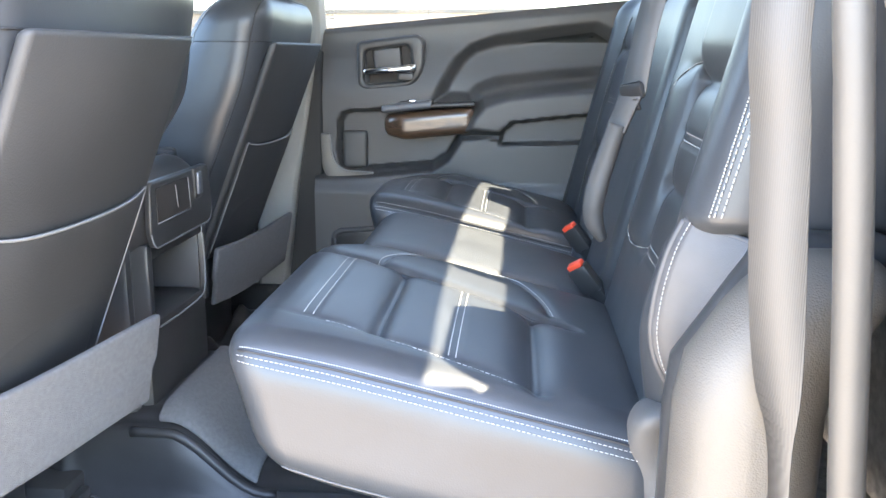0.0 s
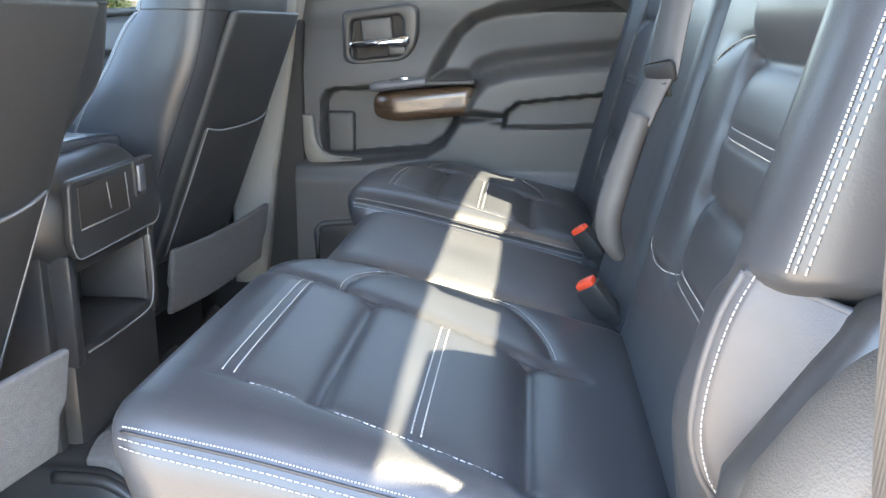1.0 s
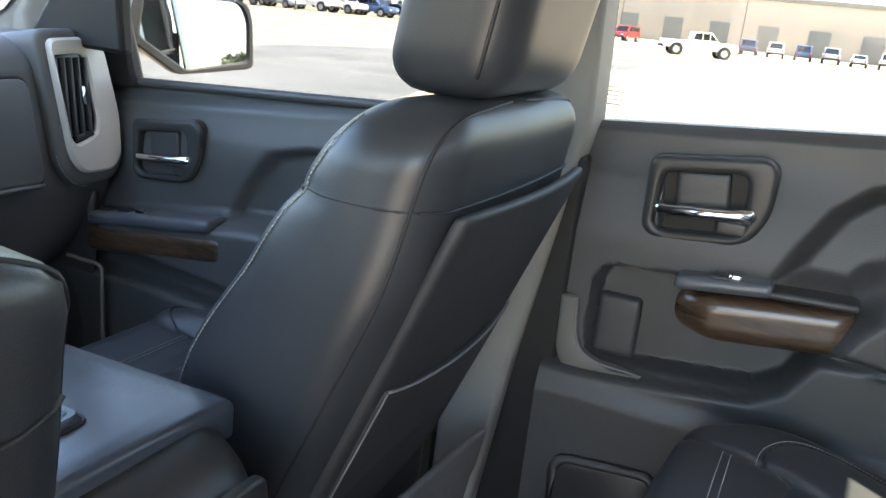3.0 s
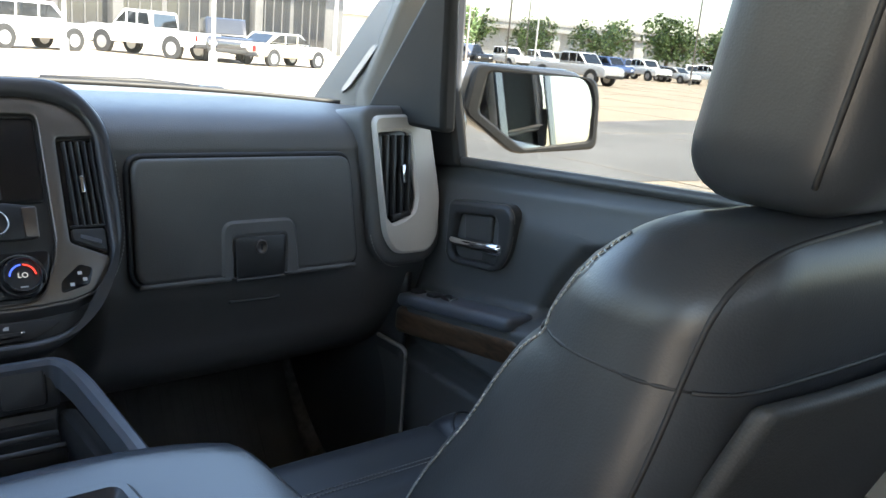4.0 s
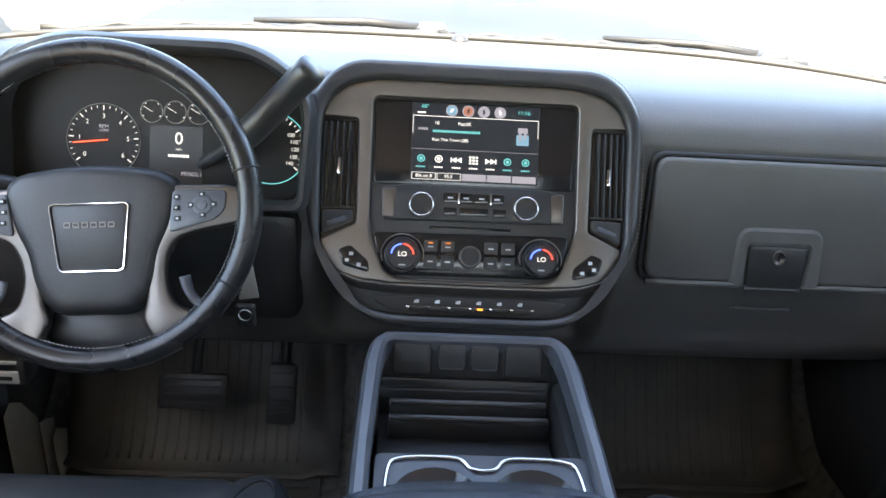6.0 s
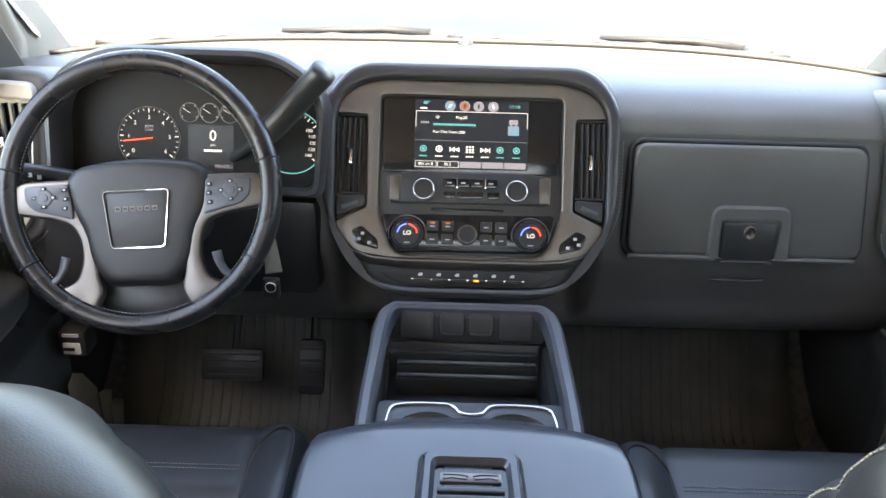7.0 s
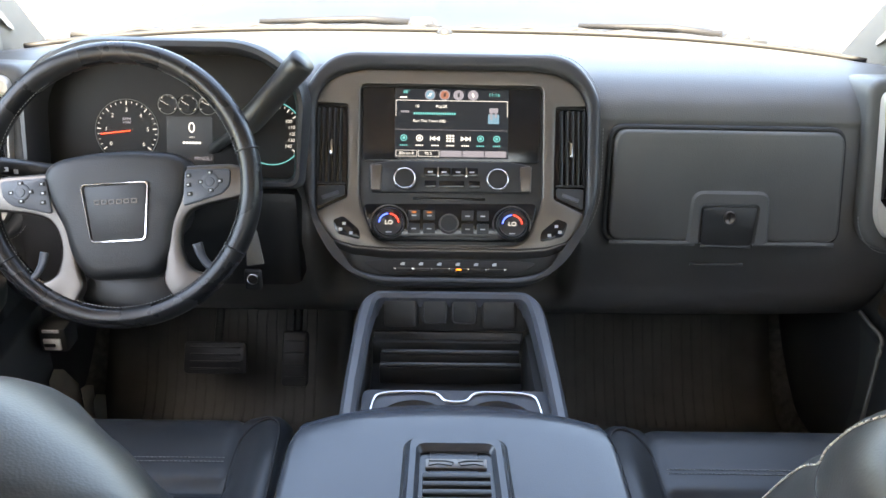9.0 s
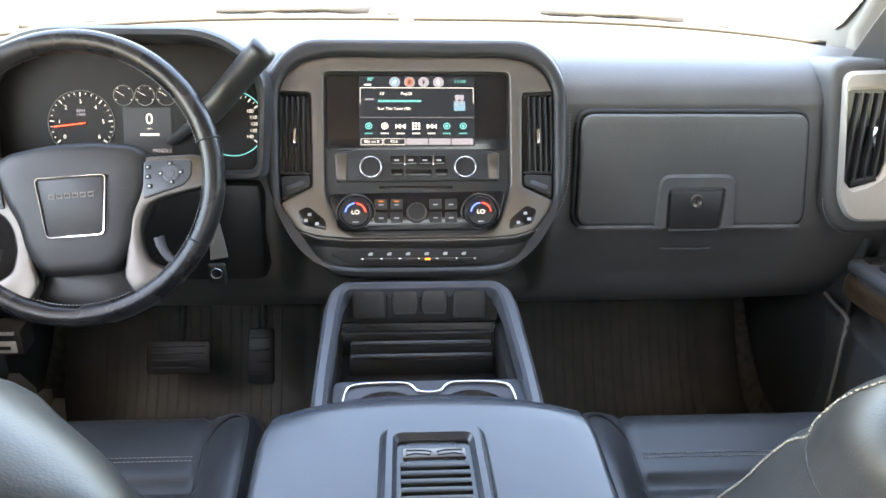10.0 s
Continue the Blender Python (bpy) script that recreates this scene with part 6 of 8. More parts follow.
CM = Matrix(((0.93, 0, 0, 0.0035), (0, 0.30, -0.954, 0.925), (0, 0.90, 0.30, 0.474), (0, 0, 0, 1)))
under(con, plate("socket_panel", rounded_poly([(-0.122, 0.049), (0.122, 0.049), (0.126, -0.013), (-0.126, -0.013)], 0.008), 0.008, BLACK_PLASTIC, None, place=CM))
under(con, plate("socket_skirt", rounded_poly([(-0.122, -0.016), (0.122, -0.016), (0.118, -0.050), (-0.118, -0.050)], 0.004), 0.004, BLACK_PLASTIC, None, place=CM))
for x, w, h in ((-0.079, 0.0265, 0.0255), (-0.0225, 0.0195, 0.0185), (0.0245, 0.0195, 0.0185), (0.081, 0.0265, 0.0265)):
    lidp = rounded_poly([(-w, h), (w, h), (w * 0.98, -h), (-w * 0.98, -h)], 0.006)
    under(con, plate("socket_cover", lidp, 0.005, DOOR_PLASTIC, None, "dark socket cover", place=CM @ Matrix.Translation((x, 0.019, 0.0072)), bevel=0.002))
    # black line painted for the shade in the gap round each cover
    under(con, tube("cover_edge", [CM @ Vector((x + a * 1.03, 0.019 + b_ * 1.03, 0.0086)) for a, b_ in lidp], 0.0016, SHADE_BLACK, None, closed=True))
    if h < 0.02:
        bow = smooth_path([(x - w * 0.95, 0.019 + h * 0.6, 0.0122), (x - w * 0.9, 0.019 - h * 0.8, 0.0122), (x - w * 0.5, 0.019 - h * 1.0, 0.0122), (x + w * 0.5, 0.019 - h * 1.0, 0.0122), (x + w * 0.9, 0.019 - h * 0.8, 0.0122), (x + w * 0.95, 0.019 + h * 0.6, 0.0122)], 4)
        under(con, tube("cover_rim", [CM @ Vector(p) for p in bow], 0.0013, DOOR_PLASTIC, None))
    else:
        under(con, box("cover_grip", (-0.012, -0.0012, 0), (0.012, 0.0012, 0.0012), SHADE_BLACK, None, "", 0.0003, place=CM @ Matrix.Translation((x, 0.019 + h * 0.78, 0.0122))))
# open bin with two shelf lips
under(con, box("bin_floor", (-0.112, 0.765, 0.40), (0.112, 0.92, 0.412), RUBBER, None, "", 0.004))
under(con, box("bin_back", (-0.112, 0.905, 0.40), (0.112, 0.92, 0.45), BLACK_PLASTIC, None, "", 0.003))
for y, z in ((0.886, 0.444), (0.856, 0.441)):
    under(con, box("bin_step", (-0.098, y - 0.004, 0.402), (0.110, y + 0.012, z - 0.003), BLACK_PLASTIC, None, "", 0.002))
    under(con, tube("bin_lip", [(x, y, z) for x in np.linspace(-0.096, 0.108, 8)], 0.0040, DOOR_PLASTIC, None, sides=8))
# cup holders
cup_o = rounded_poly([(-0.130, 0.095), (0.130, 0.095), (0.130, -0.16), (-0.130, -0.16)], 0.012)
KM = Matrix.Translation((CON_X + 0.003, 0.644, 0.474)) @ pose(0, 0, 0, 3, 0, 0) @ Matrix.Scale(0.93, 4)
under(con, plate("cup_tray", cup_o, 0.014, RAIL, None, "satin slate cup holder tray", place=KM @ Matrix.Translation((0, 0, -0.008)), bevel=0.003))
ring = smooth_path([(-0.108, -0.12, 0), (-0.116, -0.02, 0), (-0.114, 0.062, 0), (-0.100, 0.082, 0), (-0.05, 0.086, 0), (-0.026, 0.082, 0), (-0.015, 0.068, 0), (0, 0.064, 0),
                    (0.015, 0.068, 0), (0.026, 0.082, 0), (0.05, 0.086, 0), (0.100, 0.082, 0), (0.114, 0.062, 0), (0.116, -0.02, 0), (0.108, -0.12, 0)], 6)
under(con, tube("cup_ring", [KM @ Vector((*p[:2], 0.008)) for p in ring], 0.0024, CHROME, None, "chrome ring round the cup holders", sides=8))
for s in (-1, 1):
    # flat discs on the tray; their black paints the wells' deep shade
    vv, ff = lathe([(0.053, 0.0005), (0.052, 0.0025), (0, 0.0025)], 28)
    under(con, link_mesh("cup_well", vv, ff, GLOSS_BLACK, None, "flat black disc for the shade in the cup well", place=KM @ Matrix.Translation((s * 0.057, 0.016, 0.006))))
# padded armrest lid with its phone tray
arm = Pad(0.172, 0.176, 0.021, 0.010, lambda p: np.stack([p[:, 0] * (1 - 0.10 * sstep(0.06, 0.172, p[:, 1])), p[:, 1] * (1 - 0.16 * np.abs(p[:, 0] / 0.172) ** 4 * (p[:, 1] > 0)) + 0.452, p[:, 2] + 0.558 - 0.040 * sstep(0.10, 0.176, p[:, 1]) - 0.010 * (p[:, 0] / 0.168) ** 2], 1), (14, 18, 4))
base_pad = Pad(0.166, 0.164, 0.046, 0.024, lambda p: np.stack([p[:, 0] * (1 - 0.10 * sstep(0.06, 0.172, p[:, 1])), p[:, 1] * (1 - 0.16 * np.abs(p[:, 0] / 0.172) ** 4 * (p[:, 1] > 0)) + 0.456, p[:, 2] + 0.487 - 0.034 * sstep(0.09, 0.164, p[:, 1])], 1), (12, 16, 5))
under(con, base_pad.build("armrest_base", BLACK_PLASTIC, None, "black bin below the armrest lid"))
under(con, arm.build("armrest_lid", LID, None, "padded slate-black armrest lid"))
TM = Matrix.Translation((0.002, 0.420, 0.5768))
to = rounded_poly([(-0.049, 0.086), (0.049, 0.086), (0.053, -0.085), (-0.053, -0.085)], 0.014, 5)
ti = rounded_poly([(-0.035, 0.067), (0.035, 0.067), (0.038, -0.074), (-0.038, -0.074)], 0.007, 5)
under(con, plate("tray_frame", to, 0.010, LID, None, "glossy slate phone tray frame", place=TM, bevel=0.0055, hole=ti))
under(con, tube("tray_shadow_gap", [TM @ Vector((x * 1.02, y * 1.01, 0.0022)) for x, y in to], 0.0018, SHADE_BLACK, None, closed=True))
under(con, plate("tray_base", ti, 0.003, GLOSS_BLACK, None, place=TM @ Matrix.Translation((0, 0, -0.001)), bevel=0))
for k in range(9):
    under(con, box("tray_rib", (-0.0325, -0.0036, 0), (0.0325, 0.0036, 0.0045), BLACK_PLASTIC, None, "", 0.0012, place=TM @ Matrix.Translation((0, 0.029 - k * 0.0112, 0.0015))))
under(con, plate("tray_emblem", rounded_poly([(-0.030, 0.0072), (0.030, 0.0072), (0.030, -0.0072), (-0.030, -0.0072)], 0.002), 0.003, SPOKE, None, "engraved metal plate with plain outlines", place=TM @ Matrix.Translation((0, 0.048, 0.0015)), bevel=0.001))
for x, sx in ((-0.0145, 1), (0.0145, -1)):
    mark = [(sx * a, b_) for a, b_ in ((-0.012, 0.0032), (0.004, 0.0032), (0.012, 0.001), (0.010, -0.0038), (-0.004, -0.0012), (-0.012, -0.0038))]
    under(con, tube("emblem_outline", [TM @ Vector((x + a, 0.048 + b_, 0.0047)) for a, b_ in mark], 0.0006, SHADE_BLACK, None, "plain engraved outline", closed=True))
# rear end of the console, facing the back seats: a rounded head over an open bin
head = Pad(0.160, 0.062, 0.066, 0.048, lambda p: np.stack([p[:, 0] * (1 - 0.16 * sstep(0.02, -0.06, p[:, 1])), p[:, 1] + 0.266 + 0.02 * sstep(0.0, 0.066, p[:, 2]), p[:, 2] + 0.498], 1), (12, 6, 6))
under(con, head.build("console_head", BLACK_PLASTIC, None, "rounded black head of the console's rear end"))
RM = Matrix(((1, 0, 0, 0), (0, 0, -1, 0.206), (0, 1, 0, 0), (0, 0, 0, 1)))   # x across, y up, z towards the back seats
FACE = rounded_poly([(-0.128, 0.548), (0.112, 0.548), (0.124, 0.470), (0.110, 0.446), (-0.122, 0.446), (-0.134, 0.470)], [0.012, 0.012, 0.02, 0.02, 0.02, 0.02], 4)
under(con, plate("rear_face", FACE, 0.010, BLACK_PLASTIC, None, place=RM @ Matrix.Translation((0, 0, -0.004)), bevel=0.004, seg=3))
under(con, tube("rear_face_edge", [RM @ Vector((x, y, 0.0045)) for x, y in FACE if y < 0.475], 0.0012, WELT, None, "thin pale edge of the rear panel"))
PORT = rounded_poly([(-0.112, 0.538), (0.012, 0.538), (0.018, 0.484), (-0.112, 0.484)], 0.005, 4)
under(con, plate("rear_recess", PORT, 0.002, CLUSTER_BLACK, None, "dark recessed rear panel", place=RM @ Matrix.Translation((0, 0, 0.0055)), bevel=0.0005))
for a, b_ in (((0.013, 0.536), (0.018, 0.486)), ((0.016, 0.484), (-0.112, 0.484)), ((-0.040, 0.532), (-0.034, 0.496))):
    under(con, tube("rear_panel_edge", [RM @ Vector((*a, 0.0078)), RM @ Vector((*b_, 0.0078))], 0.0012, WELT, None, "thin pale edge of the rear panel"))
under(con, plate("switch_bezel", rounded_poly([(-0.015, 0.026), (0.015, 0.026), (0.018, -0.026), (-0.012, -0.026)], 0.004), 0.004, SATIN_BLACK, None, place=RM @ Matrix.Translation((0.052, 0.522, 0.0055)), bevel=0.001))
under(con, box("rear_switch", (-0.010, -0.019, 0), (0.010, 0.019, 0.006), RAIL, None, "grey rocker switch", 0.003, place=RM @ Matrix.Translation((0.053, 0.522, 0.0085))))
# the open bin: side walls, roof, floor and back
for s in (-1, 1):
    under(con, box("bin_side", (min(s * 0.104, s * 0.124), 0.214, 0.30), (max(s * 0.104, s * 0.124), 0.345, 0.452), BLACK_PLASTIC, None, "", 0.006))
    under(con, box("bin_lining", (min(s * 0.098, s * 0.1045), 0.222, 0.325), (max(s * 0.098, s * 0.1045), 0.332, 0.428), DOOR_PLASTIC, None, "taupe lining of the rear bin", 0.002))
under(con, box("bin_roof", (-0.106, 0.216, 0.424), (0.106, 0.345, 0.452), BLACK_PLASTIC, None, "", 0.004))
under(con, box("rear_bin_back", (-0.106, 0.330, 0.30), (0.106, 0.345, 0.43), BLACK_PLASTIC, None, "", 0.003))
under(con, box("console_foot", (-0.124, 0.220, 0.05), (0.124, 0.345, 0.322), BLACK_PLASTIC, None, "", 0.012))
lip = smooth_path([(0.101, 0.213, 0.425), (0.101, 0.212, 0.37), (0.094, 0.211, 0.330), (0.070, 0.211, 0.316), (-0.02, 0.211, 0.314), (-0.102, 0.212, 0.316)], 6)
under(con, tube("rear_bin_edge", lip, 0.0015, WELT, None, "thin pale edge of the rear bin"))
under(con, tube("rear_bin_edge", [(0.0975, 0.326, 0.424), (0.0975, 0.326, 0.326), (-0.0975, 0.326, 0.326)], 0.0013, WELT, None, "thin pale edge of the rear bin"))

# ---- steering wheel and cluster ----
WM = Matrix.Translation((-0.447, 0.875, 0.680)) @ pose(0, 0, 0, 90 - 25, 0, 0) @ Matrix.Scale(0.95, 4) @ pose(0, 0, 0, 0, 0, 4.2)   # local x right, y up the wheel, z towards the driver
RIM_Y = 0.027
wheel = thing("steering_wheel", "black leather steering wheel with satin spokes and a chrome-ringed badge", "steering wheel", (-0.475, 0.9, 0.65))
vv, ff = tube_data([(0.189 * math.cos(a), 0.189 * math.sin(a) + RIM_Y, 0.0) for a in np.linspace(0, 2 * math.pi, 97)[:-1]], 0.0158, 18, True, 1.15)
under(wheel, link_mesh("rim", vv, ff, WHEEL_LEATHER, None, "black leather rim", place=WM))
for a in (12, 168, 212, 328):
    g = radians(a)
    ringp = [WM @ Vector(((0.189 + 0.0165 * math.cos(b)) * math.cos(g), (0.189 + 0.0165 * math.cos(b)) * math.sin(g) + RIM_Y, 0.0187 * math.sin(b))) for b in np.linspace(0, 2 * math.pi, 17)[:-1]]
    under(wheel, tube("rim_seam", ringp, 0.0012, SHADE_BLACK, None, closed=True))
for a0, a1 in ((60, 12), (-8, -50), (120, 168), (188, 230), (245, 295)):
    lacing = [WM @ Vector((0.1735 * math.cos(radians(a)), 0.1735 * math.sin(radians(a)) + RIM_Y, 0.004)) for a in np.linspace(a0, a1, 40)]
    under(wheel, stitches("rim_lacing", lacing, THREAD, None, 0.005, 0.0032, 0.0006))
HUB = rounded_poly(mirrored([(0.030, 0.076), (0.088, 0.067), (0.106, 0.050), (0.095, 0.000), (0.079, -0.030), (0.072, -0.074), (0.050, -0.107)]), [0.03, 0.02, 0.014, 0.02, 0.02, 0.02, 0.022] + [0.022, 0.02, 0.02, 0.02, 0.014, 0.02, 0.03], 4)
under(wheel, dome("airbag_cover", HUB, [(0.97, -0.034), (1.0, -0.026), (1.0, -0.006), (0.985, 0.002), (0.95, 0.0080), (0.90, 0.0112), (0.82, 0.0128), (0.6, 0.0134), (0.2, 0.0136)], HUB_BLACK, None, "black airbag cover", place=WM))
SPK = [(0.090, 0.049), (0.166, 0.048), (0.183, 0.039), (0.186, 0.016), (0.176, 0.000), (0.124, -0.008), (0.099, -0.016), (0.087, -0.036), (0.083, -0.066), (0.093, -0.096), (0.110, -0.105),
       (0.131, -0.105), (0.135, -0.114), (0.112, -0.134), (0.090, -0.144), (0.068, -0.138), (0.055, -0.114), (0.062, -0.090), (0.064, -0.060), (0.067, -0.035), (0.075, -0.010)]
SPR = [0.004, 0.012, 0.012, 0.012, 0.010, 0.012, 0.02, 0.02, 0.03, 0.02, 0.01, 0.006, 0.008, 0.02, 0.015, 0.01, 0.01, 0.02, 0.02, 0.02, 0.01]
for s in (-1, 1):
    sp1 = rounded_poly([(s * x, y) for x, y in SPK], SPR, 4)
    under(wheel, sheet("spoke", sp1[::s], [], 0.016, SPOKE, None, "satin aluminium spoke", place=WM @ Matrix.Translation((0, 0, -0.010)), bevel=0.0045, seg=3))
    pod = rounded_poly([(s * 0.098, 0.043), (s * 0.162, 0.041), (s * 0.160, 0.018), (s * 0.148, 0.006), (s * 0.092, -0.009)], 0.006, 4)
    under(wheel, plate("switch_pad", pod[::s], 0.005, RAIL, None, "slate grey thumb switches", place=WM @ Matrix.Translation((0, 0, 0.0055)), bevel=0.0018))
    vv, ff = lathe([(0.0125, 0), (0.0125, 0.0012), (0.0105, 0.002), (0.0062, 0.0014), (0.006, 0.0026), (0, 0.003)], 24)
    under(wheel, link_mesh("thumb_disc", vv, ff, RAIL, None, "", place=WM @ Matrix.Translation((s * 0.133, 0.024, 0.0104)), flat_angle=30))
    for dx, dy in ((0.0, 0.0125), (0.0, -0.0125), (0.0135, 0.0), (-0.0135, 0.0), (-0.030 * s, 0.010), (-0.030 * s, -0.016), (-0.031 * s, -0.003)):
        under(wheel, box("thumb_button", (-0.004, -0.003, 0), (0.004, 0.003, 0.0022), SATIN_BLACK, None, "", 0.001, place=WM @ Matrix.Translation((s * 0.133 + dx, 0.024 + dy, 0.0104))))
        under(wheel, box("button_mark", (-0.0014, -0.0012, 0), (0.0014, 0.0012, 0.0003), LABEL_INK, None, "", 0, place=WM @ Matrix.Translation((s * 0.133 + dx, 0.024 + dy, 0.0127))))
    edge = [WM @ Vector((s * x, y, 0.0052)) for x, y in ((0.108, -0.062), (0.113, -0.080), (0.124, -0.095), (0.140, -0.099))]
    under(wheel, tube("spoke_flank", smooth_path(edge, 5), 0.007, RAIL, None, "slate inner flank of the spoke", sides=8, squash=0.6))
under(wheel, plate("lower_bridge", rounded_poly([(-0.055, -0.090), (0.055, -0.090), (0.075, -0.136), (0.045, -0.152), (-0.045, -0.152), (-0.075, -0.136)], 0.018), 0.008, BLACK_PLASTIC, None, place=WM @ Matrix.Translation((0, 0, -0.030)), bevel=0.003))
BO = rounded_poly([(-0.0485, 0.041), (0.0485, 0.041), (0.040, -0.043), (-0.038, -0.043)], 0.007, 4)
BI = [(x * 0.94, y * 0.93) for x, y in BO]
BMx = WM @ Matrix.Translation((0.000, -0.011, 0.0122))
under(wheel, plate("badge_field", BI, 0.003, HUB_BLACK, None, place=BMx, bevel=0.001))
under(wheel, plate("badge_ring", BO, 0.006, CHROME, None, "chrome badge outline", place=BMx, bevel=0.0018, hole=BI))
for k in range(6):
    x = -0.026 + k * 0.0104
    under(wheel, plate("badge_bar", rounded_poly([(-0.0042, 0.0036), (0.0042, 0.0036), (0.0042, -0.0036), (-0.0042, -0.0036)], 0.001), 0.0016, SPOKE, None, "plain chrome bar", place=BMx @ Matrix.Translation((x, 0.014, 0.0028)), bevel=0.0005,
                       hole=rounded_poly([(-0.0026, 0.0016), (0.0026, 0.0016), (0.0026, -0.0016), (-0.0026, -0.0016)], 0.001)))
under(wheel, tube("column", [(-0.447, 0.93, 0.655), (-0.447, 1.10, 0.585)], 0.055, BLACK_PLASTIC, None, "black steering column shroud", sides=20))

# shifter and wiper stalks, each on the column
shift = thing("shift_lever", "black column shift lever with a bulky grip", "shift lever", (-0.35, 0.95, 0.73))
sp_ = smooth_path([(-0.372, 1.06, 0.690), (-0.318, 1.03, 0.735), (-0.288, 1.015, 0.762), (-0.255, 1.007, 0.798), (-0.207, 0.992, 0.853)], 6)
under(shift, tube("lever", sp_, [0.008] * 6 + [0.010, 0.012, 0.014, 0.016] + [0.0190] * 12 + [0.0200, 0.0200, 0.0185], BLACK_PLASTIC, None, sides=14))
stalk = thing("wiper_stalk", "black wiper stalk with pale printed markings", "stalk", (-0.6, 0.9, 0.7))
under(stalk, tube("lever", smooth_path([(-0.50, 0.97, 0.665), (-0.56, 0.955, 0.692), (-0.645, 0.935, 0.712)], 8), [0.010] * 6 + [0.013] * 9 + [0.013, 0.010], BLACK_PLASTIC, None, sides=12))
for x in (-0.605, -0.618, -0.631):
    under(stalk, box("stalk_mark", (-0.003, -0.003, 0), (0.003, 0.003, 0.0004), LABEL_INK, None, "", 0, place=look((x, 0.928, 0.708 + (-0.618 - x) * 0.25), (x, 0.3, 0.80))))

cl_ = thing("instrument_cluster", "instrument cluster with a lit rev counter, small gauges and display", "instrument cluster", (-0.46, 1.1, 0.7))
XM = Matrix.Translation((-0.418, 1.065, 0.727)) @ pose(0, 0, 0, 90 - 18, 0, 0) @ Matrix.Scale(0.856, 4)
under(cl_, plate("cluster_face", rounded_poly([(-0.232, 0.082), (-0.145, 0.138), (0.155, 0.138), (0.234, 0.082), (0.228, -0.088), (-0.228, -0.088)], 0.05), 0.006, CLUSTER_BLACK, None, place=XM, bevel=0.002))


G_SOFT = glow("gauge_soft_white", (0.7, 0.74, 0.78), 0.45)


def gauge(x, y, r, a0, a1, n, marks, arc_mat, numbers=(), need=None, size=0.014, hand=None):
    M = XM @ Matrix.Translation((x, y, 0.007))
    vv, ff = tube_data([(r * math.cos(radians(a)), r * math.sin(radians(a)), 0) for a in np.linspace(0, 360, 41)[:-1]], 0.0008, 5, True)
    under(cl_, link_mesh("gauge_ring", vv, ff, arc_mat, None, place=M))
    for k in range(n + 1):
        a = radians(a0 + (a1 - a0) * k / n)
        big = k % marks == 0
        under(cl_, box("gauge_tick", (r * (0.82 if big else 0.88), -0.0009 if big else -0.0005, 0), (r * 0.95, 0.0009 if big else 0.0005, 0.0006), G_SOFT, None, "", 0, place=M @ Matrix.Rotation(a, 4, "Z")))
    for k, w in enumerate(numbers):
        a = radians(a0 + (a1 - a0) * k / (len(numbers) - 1))
        under(cl_, text_part("gauge_number", w, size, G_SOFT, None, M @ Matrix.Translation((r * 0.66 * math.cos(a), r * 0.66 * math.sin(a), 0))))
    if need is not None:
        under(cl_, box("gauge_needle", (r * -0.12, -0.016 * r, 0.001), (r * 0.84, 0.016 * r, 0.0022), hand or glow("needle_red", (1.0, 0.08, 0.03), 1.3), None, "white lit needle" if hand else "red lit needle", 0.0003, place=M @ Matrix.Rotation(radians(need), 4, "Z")))


gauge(-0.085, -0.005, 0.056, 218, -38, 24, 4, GREY_TRIM, ("0", "1", "2", "3", "4", "5", "6"), 187, 0.010)
gauge(0.172, -0.005, 0.056, 218, -38, 28, 2, G_CYAN, ("",) * 10 + ("100", "110", "120", "130", "140"), None, 0.0085)
for x in (-0.012, 0.024, 0.060):
    gauge(x, 0.043, 0.017, 210, -30, 6, 2, GREY_TRIM, (), 150, hand=G_WHITE)
under(cl_, text_part("cluster_text", "RPM", 0.008, G_GREY, None, XM @ Matrix.Translation((-0.085, 0.016, 0.0075))))
under(cl_, plate("display", rounded_poly([(-0.03, 0.03), (0.052, 0.03), (0.052, -0.062), (-0.03, -0.062)], 0.004), 0.001, glow("display_dark_glow", (0.03, 0.028, 0.026), 0.10), None, place=XM @ Matrix.Translation((0.015, -0.008, 0.006)), bevel=0))
under(cl_, text_part("cluster_text", "0", 0.026, G_WHITE, None, XM @ Matrix.Translation((0.030, 0.002, 0.0082))))
for k in range(6):
    under(cl_, box("cluster_mark", (-0.0022, -0.002, 0), (0.0022, 0.002, 0.0004), G_WHITE, None, "", 0, place=XM @ Matrix.Translation((0.016 + k * 0.0055, -0.024, 0.0082))))
under(cl_, text_part("cluster_text", "MPH", 0.005, G_SOFT, None, XM @ Matrix.Translation((0.030, -0.0145, 0.0082))))
under(cl_, text_part("cluster_text", "x1000", 0.006, G_GREY, None, XM @ Matrix.Translation((-0.085, 0.010, 0.0075))))
under(cl_, text_part("cluster_text", "PRNDL1", 0.009, G_GREY, None, XM @ Matrix.Translation((0.050, -0.052, 0.0082))))
# hood over the cluster
HO = rounded_poly([(-0.245, 0.085), (-0.15, 0.152), (0.16, 0.152), (0.248, 0.085), (0.235, -0.10), (-0.235, -0.10)], [0.06, 0.06, 0.06, 0.06, 0.02, 0.02], 6)
HI = rounded_poly([(-0.225, 0.075), (-0.14, 0.130), (0.15, 0.130), (0.228, 0.075), (0.222, -0.085), (-0.222, -0.085)], [0.06, 0.06, 0.06, 0.06, 0.02, 0.02], 6)
